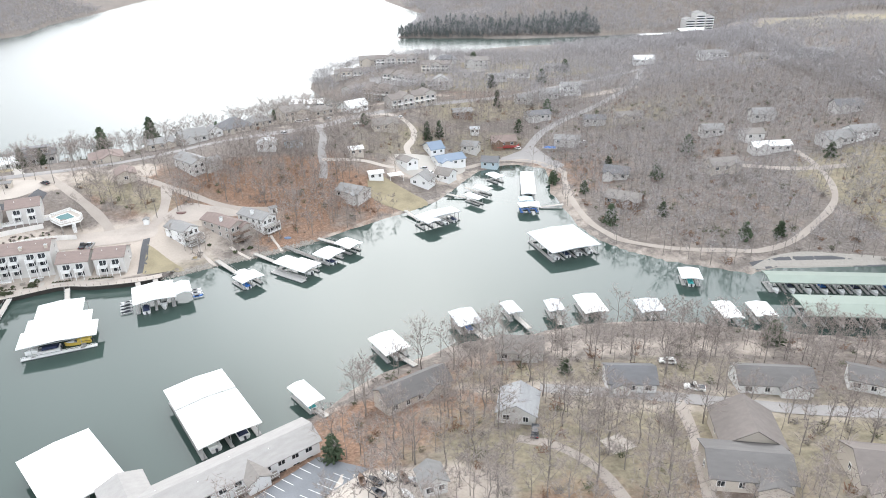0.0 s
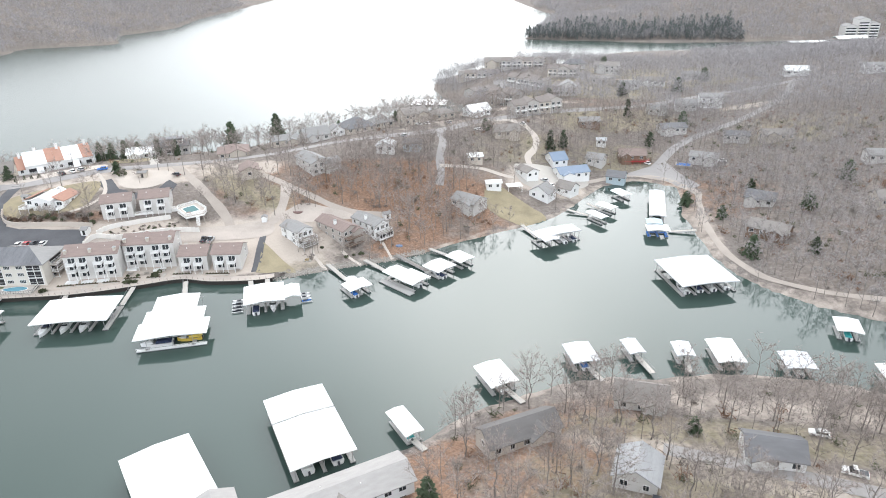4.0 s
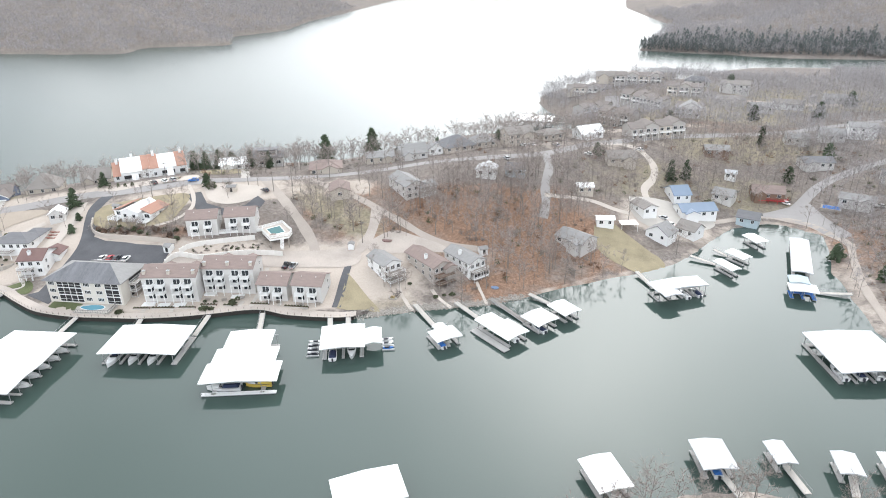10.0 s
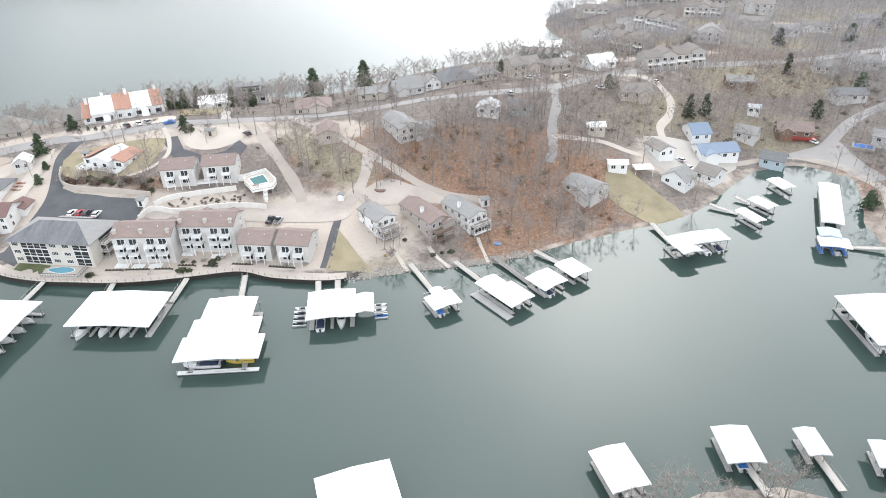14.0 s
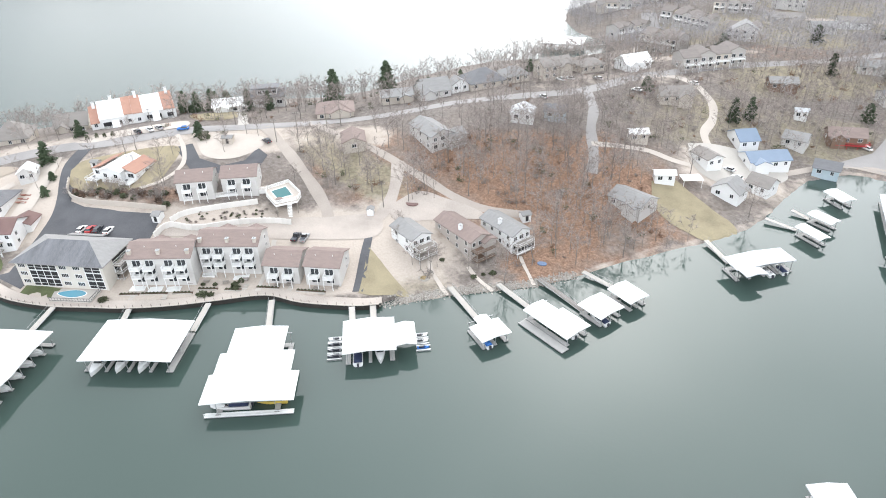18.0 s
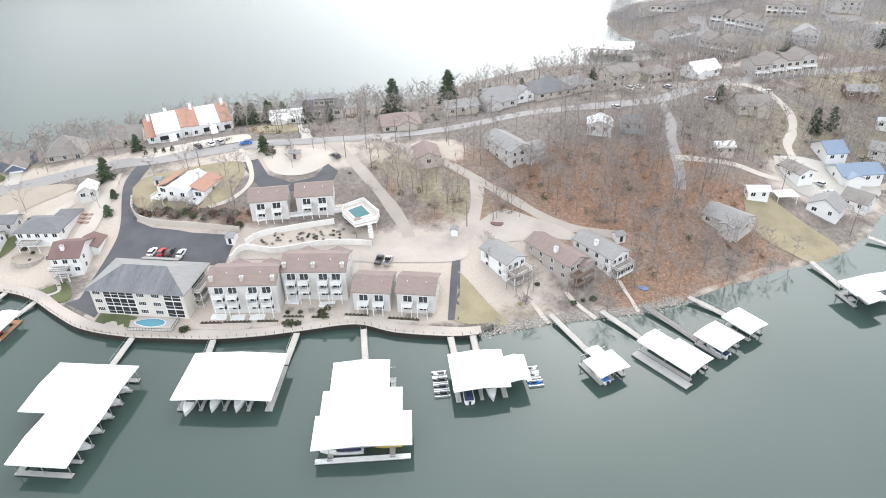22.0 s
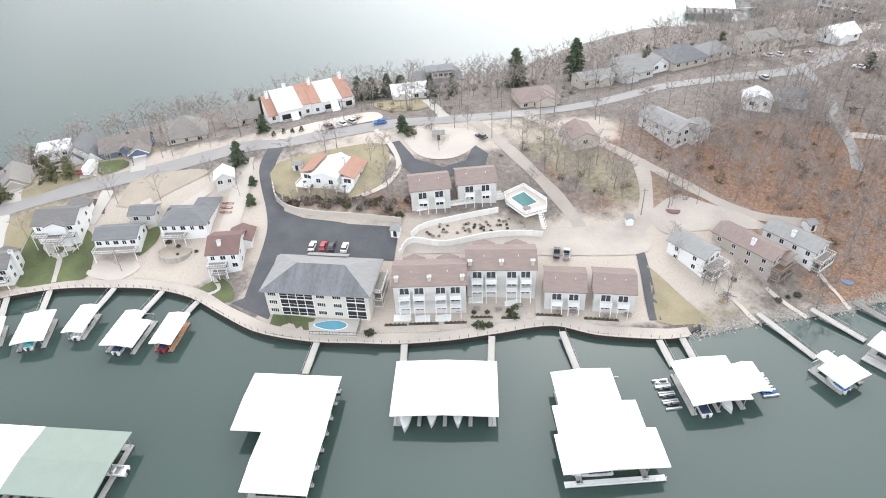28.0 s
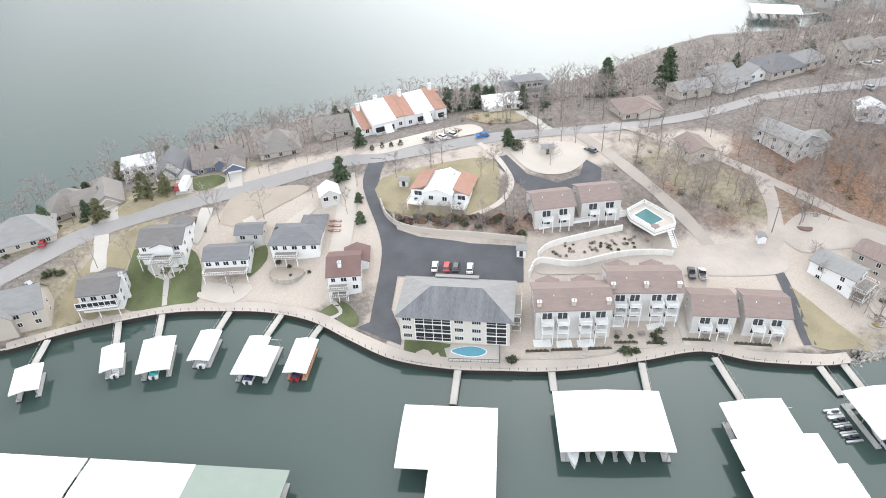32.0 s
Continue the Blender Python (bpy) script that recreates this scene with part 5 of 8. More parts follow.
dock(-112, 512, 27, 19, 3, 5, "white-roofed community dock in the lakeside cove", along="x")
dock(262, 874, 44, 14, 8, 6, "low white-roofed marina dock in the far inlet", along="x")
dock(312, 892, 40, 14, 20, 5, "white barrel-roofed marina dock in the far inlet", along="x", z=6.5, rise=2.5)
GANG = [((-86, 520), (-98, 517)), ((-202, 189), (-200, 179)), ((-180, 196), (-178, 190)), ((-159, 204.5), (-156, 193)), ((-142, 211.5), (-135, 198)), ((-113, 219), (-108, 209)), ((-118, 215.5), (-114, 208)), ((-94.2, 233.2), (-81, 219.5)),
        ((-81, 239), (-69, 229.5)), ((-70, 245.5), (-55, 233)), ((-58, 253), (-47, 246)), ((-23, 283), (-16, 272)), ((-313, 167.5), (-307, 157)), ((-300, 180.5), (-291, 170)), ((-290, 187), (-282, 175.5)), ((-271, 192), (-268, 181)),
        ((-256, 195), (-254, 183)), ((-243, 195.5), (-242, 186)), ((-35, 138), (-41, 143)), ((-13, 160), (-20, 167)), ((8, 173), (3, 181)), ((22, 179), (18, 187)), ((32, 181), (32, 188)), ((-4, 304), (5, 298)), ((5, 313), (10, 307)), ((50, 287), (38, 284))]
for (ax_, ay_), (bx_, by_) in GANG:
    if any(math.dist((bx_, by_), q_) < 11 for q_ in LOW_DOCKS):
        bx_, by_ = settled(bx_, by_)
    gangway((ax_, ay_, 1.45), (bx_, by_, 0.6), 1.6, ROOF_TAN if ax_ == -70 else None)

# ---- the houses ----
H_ = [
    # x, y, w, d, turn, label, then options
    (-308.3, 186.0, 11.0, 9.7, 27, "white two-storey house with a grey roof and glazed sun porch", dict(walls=WALL_WHITE, roof=ROOF_SMOKE, floors=2, wins=4, decks=[(-5.5, 5.5, 3, 1)], chim=[(5.9, 0)], porch=2, wings=[(-1, 7.0, 7, 5, 3.0, "y")])),
    (-302.0, 207.6, 13.0, 11.0, 21, "pale grey house with a gabled front and a pointed deck", dict(walls=WALL_WHITE, roof=ROOF_SMOKE, floors=2, wins=4, decks=[(-6.4, 6.4, 2.6, 1), (-2.0, 4.0, 5.2, 1)], wings=[(1, -4, 6, 5, 5.9, "y"), (2.5, 6, 7, 7, 5.2, "y")])),
    (-280.9, 208.8, 13.0, 8.0, 21, "white house with a charcoal roof and a long raised deck", dict(walls=WALL_WHITE, roof=ROOF_DARK, floors=1, wins=5, decks=[(-6.5, 6.5, 3.5, 0)], lift=1.5)),
    (-263.8, 221.0, 14.6, 11, 18, "low house with a slate-grey hipped roof above a round patio", dict(walls=WALL_WHITE, roof=ROOF_DARK, floors=1, style="hip", wins=5, decks=[(-6, 1, 3, 0)], wings=[(4, 6, 7, 8, 3.2, "hip")], lift=1.0)),
    (-243.5, 212.1, 9.0, 11.5, 22, "white house with a dark red roof, white chimney and balconies", dict(walls=WALL_WHITE, roof=ROOF_RED, floors=2, wins=3, style="x", decks=[(-4.4, 1, 2.6, 1), (-3.8, 0.5, 2.4, 0)], chim=[(-1, -3)], wings=[(3, 6, 7, 7, 4.5, "y")])),
    (-112.2, 247.8, 7.2, 12.0, 56, "white house with a grey roof and two-level white balconies", dict(walls=WALL_WHITE, roof=ROOF_GREY, floors=2, style="y", wins=3, decks=[(-3.5, 3.5, 3.5, 1), (-3.5, 3.5, 3.5, 0)], lift=-1.2)),
    (-97.4, 254.9, 7.8, 18.5, 56, "long brown-grey house with a brown roof and a dark wooden balcony", dict(walls=WALL_UMBER, roof=ROOF_BROWN, floors=2, style="y", wins=3, side_wins=4, decks=[(-3.8, 3.8, 3, 1), (-3.8, 3.8, 3.2, 0)], chim=[(-2.2, -2)], wood=True, wings=[(2.6, -8.5, 4.5, 5, 5.0, "y")], lift=-1.6)),
    (-85.0, 261.4, 7.4, 15.5, 56, "long white house with a grey roof and white balconies", dict(walls=WALL_WHITE, roof=ROOF_GREY, floors=2, style="y", wins=3, side_wins=4, decks=[(-3.6, 3.6, 2.5, 1), (-3.6, 3.6, 2.5, 0)], chim=[(-2.2, 0)], porch=1, lift=-1.8)),
    (-337.5, 222.5, 9.5, 14, 45, "tan gabled house with a white double garage door", dict(walls=WALL_TAN, roof=ROOF_TAN, floors=1, style="y", pitch=0.7, wins=0, side_wins=3, garage=(0, -7.004, 0), wings=[(-7, 2.5, 8, 8, 3.0, "x")])),
    (-345.5, 247, 11, 10, 40, "white flat-roofed two-storey lake house with a roof terrace", dict(walls=WALL_WHITE, roof=ROOF_PALE, floors=2, style="hip", pitch=0.14, wins=4, decks=[(-5.4, 3, 2.6, 1)], chim=[(3.5, 1)])),
    (-325, 242.7, 11, 13, 32, "white house with a steep slate gable and garage wing", dict(walls=WALL_WHITE, roof=ROOF_DARK, floors=1, style="y", pitch=0.95, wins=2, side_wins=3, garage=(5.2, -9.004, 0), wings=[(5.2, -5, 6.4, 8, 2.9, "y"), (-1.5, -4.5, 5, 6, 3.6, "y")])),
    (-309.6, 248.6, 17, 11, 35, "slate blue house, brown roof, white-trimmed gables, garage", dict(walls=WALL_BLUE, roof=ROOF_UMBER, floors=1, style="x", pitch=0.6, wins=4, side_wins=2, garage=(5, -10.004, 0), wings=[(5, -6, 7, 8, 3.0, "y"), (0.6, -5.2, 3.6, 4, 4.4, "y")])),
    (-152.4, 290.8, 8.5, 11.0, 29, "small tan barn-like garage with a pale brown roof", dict(walls=WALL_TAN, roof=ROOF_BROWN, floors=1, style="y", wins=1)),
    (-125.0, 302.5, 9.5, 17, 50, "large grey house with stepped roofs among bare trees", dict(walls=WALL_GREY, roof=ROOF_GREY, floors=2, style="y", wins=3, side_wins=3, wings=[(5.5, -6.5, 8, 7.5, 4.8, "x")], decks=[(2, 8, 3, 1)], lift=-1.2)),
    (-173.8, 317.4, 15, 13, 28, "low house with a brown roof and a wooden gable front", dict(walls=WALL_TAN, roof=ROOF_BROWN, floors=1, style="hip", wins=4, wings=[(2, -5, 8, 6, 3.2, "y")])),
]
for x_, y_, w_, d_, r_, lab_, opt_ in H_:
    house(x_, y_, w_, d_, r_, lab_, **opt_)

FAR = [
    # lakeside row, the point beyond, the cove's head, the east hillside, the south shore: x, y, w, d, turn, walls, roof, floors, style
    (-142, 350, 14, 10, 40, WALL_GREY, ROOF_GREY, 1, "x"), (-124, 368, 17, 14, 40, WALL_TAN, ROOF_DARK, 1, "hip"), (-133, 359, 8, 6, 40, WALL_WHITE, ROOF_GREY, 1, "y"),
    (-95, 385, 15, 10, 40, WALL_TAN, ROOF_TAN, 2, "x"), (-81, 401, 13, 10, 40, WALL_TAN, ROOF_TAN, 1, "hip"), (-61, 410, 14, 10, 40, WALL_WHITE, ROOF_WHITE, 1, "x"),
    (-8, 494, 13, 10, 0, WALL_GREY, ROOF_GREY, 2, "y"), (-94, 594, 18, 10, 10, WALL_TAN, ROOF_TAN, 1, "x"), (-70, 610, 24, 10, 5, WALL_TAN, ROOF_TAN, 2, "x"),
    (-30, 625, 20, 10, 0, WALL_TAN, ROOF_GREY, 2, "x"), (18, 541, 18, 10, 0, WALL_TAN, ROOF_TAN, 1, "x"), (36, 528, 14, 10, 10, WALL_GREY, ROOF_GREY, 1, "x"),
    (-40, 377, 14, 9, 20, WALL_TAN, ROOF_TAN, 1, "x"), (-11, 357, 8, 11, 25, WALL_WHITE, ROOF_BLUE, 1, "x"), (-3, 346, 16, 10, 25, WALL_WHITE, ROOF_BLUE, 1, "x"),
    (-39, 311, 7, 4, 15, WALL_WHITE, ROOF_WHITE, 1, "x"), (-24.6, 332.5, 7, 9.5, 40, WALL_WHITE, ROOF_TAN, 1, "y"), (-16, 315, 10, 8, -25, WALL_WHITE, ROOF_GREY, 1, "y"), (-48, 293, 13, 10, -30, WALL_GREY, ROOF_GREY, 1, "x"),
    (-51, 332, 7, 5, 20, WALL_TAN, ROOF_WHITE, 1, "x"), (-4.6, 325, 8.5, 8, -30, WALL_WHITE, ROOF_TAN, 1, "x"), (-96, 330, 9, 8, 6, WALL_WHITE, ROOF_PALE, 1, "y"), (-84, 336.5, 9, 8, 10, WALL_PALEBLUE, ROOF_DARK, 1, "x"),
    (20, 349, 9, 7, -14, WALL_PALEBLUE, ROOF_DARK, 1, "x"), (29, 376, 14, 8, 5, WALL_BROWN, ROOF_BROWN, 1, "x"), (10, 367, 9, 8, -20, WALL_GREY, ROOF_GREY, 1, "x"), (54, 416, 15, 9, 15, WALL_GREY, ROOF_DARK, 1, "x"),
    (66, 373, 14, 8, -15, WALL_GREY, ROOF_GREY, 1, "x"), (84, 471, 14, 9, 0, WALL_WHITE, ROOF_GREY, 2, "x"), (49, 453, 12, 8, 5, WALL_GREY, ROOF_GREY, 1, "x"), (6, 413, 12, 8, 10, WALL_BROWN, ROOF_GREY, 1, "x"), (13, 389, 5, 3.5, 0, WALL_WHITE, ROOF_PALE, 1, "x"),
    (68, 464, 13, 9, 0, WALL_GREY, ROOF_GREY, 1, "x"), (55, 546, 18, 9, 0, WALL_WHITE, ROOF_TAN, 1, "x"), (22, 580, 20, 9, 0, WALL_GREY, ROOF_TAN, 2, "x"), (-4, 592, 18, 9, 0, WALL_GREY, ROOF_DARK, 1, "hip"), (90, 573, 20, 9, 0, WALL_GREY, ROOF_GREY, 1, "x"),
    (80, 312, 12, 8, -25, WALL_GREY, ROOF_DARK, 1, "x"), (76, 279, 15, 9, -30, WALL_BROWN, ROOF_TAN, 1, "x"), (154, 314, 19, 6, 5, WALL_GREY, ROOF_WHITE, 1, "x"), (125, 297, 14, 8, 10, WALL_TAN, ROOF_TAN, 1, "x"), (185, 314, 15, 9, 15, WALL_GREY, ROOF_GREY, 1, "x"),
    (153, 333, 10, 8, 5, WALL_GREY, ROOF_TAN, 1, "x"), (87, 401, 13, 8, -5, WALL_GREY, ROOF_DARK, 1, "x"), (107, 398, 17, 7, 10, WALL_TAN, ROOF_TAN, 1, "x"), (139, 350, 11, 8, 0, WALL_GREY, ROOF_GREY, 1, "x"), (199, 318, 14, 8, 10, WALL_WHITE, ROOF_GREY, 1, "x"),
    (170, 361, 12, 8, 0, WALL_GREY, ROOF_GREY, 1, "x"), (212, 356, 14, 8, 0, WALL_GREY, ROOF_DARK, 1, "x"), (208, 540, 22, 9, 0, WALL_WHITE, ROOF_GREY, 1, "x"), (226, 506, 20, 8, 0, WALL_TAN, ROOF_TAN, 1, "x"), (267, 498, 22, 9, 0, WALL_WHITE, ROOF_GREY, 1, "x"), (158, 555, 16, 9, 0, WALL_WHITE, ROOF_WHITE, 1, "x"), (90, 485, 13, 8, 0, WALL_GREY, ROOF_TAN, 1, "x"),
    (-13, 143, 19, 8, 34, WALL_TAN, ROOF_SMOKE, 1, "x"), (13, 128.5, 9, 9, -12, WALL_GREY, ROOF_WORN, 1, "y"), (43, 142, 12, 8.5, -3, WALL_WHITE, ROOF_DARK, 1, "x"), (79, 141, 18, 9, -6, WALL_WHITE, ROOF_SMOKE, 1, "x"),
    (57, 105.5, 16, 11, -8, WALL_TAN, ROOF_SMOKE, 1, "x"), (62, 117, 13, 12, -8, WALL_TAN, ROOF_UMBER, 1, "y"), (105, 141, 11, 8, -25, WALL_WHITE, ROOF_SMOKE, 1, "x"), (85, 104, 14, 12, -10, WALL_TAN, ROOF_UMBER, 1, "x"), (-7, 103, 5, 5, 20, WALL_GREY, ROOF_GREY, 1, "y"), (17, 163, 13, 9, -5, WALL_GREY, ROOF_TAN, 1, "x"),
    (-347, 197, 17, 13, 45, WALL_TAN, ROOF_GREY, 1, "hip"), (-352, 219, 14, 12, 50, WALL_TAN, ROOF_TAN, 1, "hip"), 
    (-293, 262, 14, 13, 35, WALL_TAN, ROOF_TAN, 1, "hip"), (-282, 282, 13, 11, 35, WALL_TAN, ROOF_TAN, 1, "x"),
    (-225, 316, 15, 10, 30, WALL_WHITE, ROOF_WHITE, 1, "x"), (-156, 341, 14, 9, 35, WALL_TAN, ROOF_GREY, 1, "x"), (-146, 362, 13, 9, 38, WALL_GREY, ROOF_GREY, 1, "x"), (-112, 377, 12, 10, 40, WALL_TAN, ROOF_GREY, 1, "hip"),
    (-262, 240, 6, 6, 35, WALL_GREY, ROOF_WHITE, 1, "y"), (-279.5, 219.5, 8, 6, 20, WALL_GREY, ROOF_DARK, 1, "x"), (-325, 172, 14, 10, 38, WALL_TAN, ROOF_GREY, 2, "x"),
]
NAMES = {WALL_GREY.name: "grey-sided", WALL_TAN.name: "tan", WALL_WHITE.name: "white", WALL_PALEBLUE.name: "pale blue", WALL_BROWN.name: "dark brown", WALL_BLUE.name: "slate blue"}
ROOFS = {ROOF_GREY.name: "grey shingle", ROOF_DARK.name: "charcoal", ROOF_TAN.name: "weathered tan", ROOF_WHITE.name: "white metal", ROOF_BLUE.name: "blue metal", ROOF_BROWN.name: "brown shingle", ROOF_PALE.name: "pale metal", ROOF_UMBER.name: "brown-grey shingle", ROOF_SMOKE.name: "smoke-grey shingle", ROOF_WORN.name: "worn grey metal"}
for x_, y_, w_, d_, r_, a_, b_, f_, s_ in FAR:
    house(x_, y_, w_, d_, r_, f"{NAMES[a_.name]} {'two-storey' if f_ == 2 else 'single-storey'} house with a {ROOFS[b_.name]} roof",
          walls=a_, roof=b_, floors=f_, style=s_, pitch=(0.72 if x_ < -280 else 0.42) + 0.1 * (int(x_) % 3), lift=0.8 if y_ > 320 else 0.5, rear=False, wins=max(2, round(w_ / 4.2)), side_wins=1,
          wings=[(w_ * (0.22 if int(y_) % 2 else -0.24), -d_ * 0.36, w_ * 0.36, d_ * 0.62, f_ * 2.8 - 0.1, 'y')] if s_ == 'x' and w_ > 11.5 else ())


def condo(x, y, rot, units, uw, d, floors, step, label, roof=None):
    """A staggered row of pale condominium units, each set back from the last, with white balconies."""
    ob = thing("apartment_building", turn(x, y, ground(x, y), rot), label, "apartment building", "condominiums on the point")
    top = floors * 2.8 + 0.4
    for i in range(units):
        cx, cy = (i - (units - 1) / 2) * (uw + 0.02), (i - (units - 1) / 2) * step
        up = 0.7 * (i % 2)
        part("wall", gable_wall(uw, d, -4, top + up, 0.42, "y" if i % 2 else "x").moved(cx, cy), WALL_TAUPE if (units + i) % 3 else WALL_TAN, ob)
        part("roof", gable_roof(uw, d, top + up + 0.02, 0.42, 0.35, along="y" if i % 2 else "x").moved(cx, cy), roof or ROOF_UMBER, ob)
        for f in range(floors):
            window_in(ob, pose(cx - uw * 0.22, cy - d / 2 - 0.004, f * 2.8 + 1.6), 1.8, 1.5)
            window_in(ob, pose(cx + uw * 0.22, cy - d / 2 - 0.004, f * 2.8 + 1.6), 1.8, 1.5)
        deck(ob, cx - uw * 0.42, cx + uw * 0.42, cy - d / 2 - 2.2, cy - d / 2 - 0.004, (floors - 1) * 2.8 + 0.15, -3, mat=WHITE)
    window_in(ob, pose(-(uw + 0.02) * units / 2 + 0.006, -(units - 1) / 2 * step, 1.7, 0, 0, -90), 1.4, 1.3)
    return ob


CONDOS = [(-27, 425, 29, 4, 8.4, 11, 2, 1.2, "row of pale gabled condominiums with tan roofs"), (-75, 541, 62, 4, 6.5, 10, 2, -2.2, "stepped grey condominiums beside the lakeside drive"), (-49.5, 466, -32, 3, 7.5, 12, 3, 0.6, "three-storey condominiums with rows of white balconies"),
          (-46, 551, -28, 2, 8.0, 11, 2, 1.5, "pale condominiums above a low retaining wall"), (-34, 535, -30, 4, 6.5, 11, 2, -1.0, "pale condominiums with white balconies along the drive"), (-8, 499, -18, 2, 8, 12, 2, 1.0, "pale condominium pair among bare trees"),
          (-82, 592, 5, 3, 10, 10, 1, 0.4, "long low condominiums near the lake's edge"), (-48, 600, 0, 4, 9, 10, 2, 0.6, "long row of pale condominiums near the lake"), (-12, 560, -8, 3, 8, 10, 2, 0.8, "row of pale condominiums among bare trees")]
for c_ in CONDOS:
    condo(*c_)


def townhouse(x, y, w, d, rot, units, floors, label, balconies=True, z=None, rear=True):
    """A row of townhouses under one brown roof, with stacks of white balconies on the lake side."""
    z = ground(x, y) if z is None else z
    ob = thing("townhouse", turn(x, y, z, rot), label, "townhouse", "brown-roofed townhouses")
    top = floors * 2.75 + 0.2
    part("wall", gable_wall(w, d, -2.5, top, 0.42), WALL_GREY, ob)
    part("roof", gable_roof(w, d, top + 0.02, 0.42, 0.45), ROOF_BROWN, ob)
    step = w / (units * 2)
    for i in range(units * 2):
        px = -w / 2 + step * (i + 0.5) + (0.45 if i % 2 == 0 else -0.45)
        for f in range(floors):
            zc = f * 2.75
            dr = part("sliding_door", shared("sliding_door", lambda: Shape().box(-1.3, -1.2, -0.07, 0.02, 0.1, 2.2).box(1.2, 1.3, -0.07, 0.02, 0.1, 2.2).box(-1.2, 1.2, -0.07, 0.02, 2.1, 2.2).box(-0.05, 0.05, -0.07, 0.02, 0.1, 2.1)), TRIM, ob, m=pose(px, -d / 2 - 0.004, zc))
            part("pane", shared("door_pane", lambda: Shape().box(-1.2, 1.2, -0.035, -0.005, 0.1, 2.1)), GLASS, dr)
            if f and balconies:
                deck(ob, px - 1.5, px + 1.5, -d / 2 - 2.5, -d / 2 - 0.004, zc + 0.05, -1.5 if f == 1 else zc - 2.6, mat=WHITE, gap=0.16)
    if units > 1:
        for px in (-w / 2 + 0.9, 0, w / 2 - 0.9):
            chimney(ob, px, -d / 2 + 1.3, top - 1, top + 1.9, mat=WALL_TAN, w=1.0)
    if rear:
        for i in range(units):
            wx = -w / 2 + w * (i + 0.5) / units
            part("rear_wing_wall", gable_wall(5.5, 4, -2, top - 2.2, 0.42, "y").moved(wx, d / 2 + 1.5), WALL_GREY, ob)
            part("rear_wing_roof", gable_roof(5.5, 5.5, top - 2.18, 0.42, along="y").moved(wx, d / 2 + 1.0), ROOF_BROWN, ob)
    for px in (-w / 4, w / 4):
        part("vent_pipe", Shape().bar((px, -d * 0.18, top + 1.2), (px, -d * 0.18, top + 2.1), 0.09, 6), WHITE, ob)
    for sx in (-1, 1):
        for f in range(floors):
            window_in(ob, pose(sx * (w / 2 + 0.004), d * 0.2, f * 2.75 + 1.7, 0, 0, 90 * sx), 0.9, 1.2)
    return ob


townhouse(-178.8, 213.1, 19.2, 11.0, 19, 2, 3, "grey three-storey townhouse row with a brown roof and white balconies")
townhouse(-162.1, 224.3, 18.6, 11.0, 17, 2, 3, "grey three-storey townhouse row with brown roof, blue balcony chairs")
townhouse(-144.3, 225.0, 10.7, 10.5, 13, 1, 2, "grey two-storey townhouse with a brown roof and white balconies", rear=False)
townhouse(-131.6, 227.5, 10.7, 10.5, 11, 1, 2, "grey two-storey townhouse with a brown roof beside an asphalt strip", rear=False)
townhouse(-191.5, 247.5, 11.9, 10.3, 27, 1, 2, "grey two-storey townhouse with a brown roof above the terraces", rear=False)
townhouse(-179.0, 255.5, 11.9, 10.3, 25, 1, 2, "grey two-storey townhouse with a brown roof beside the raised pool", rear=False)


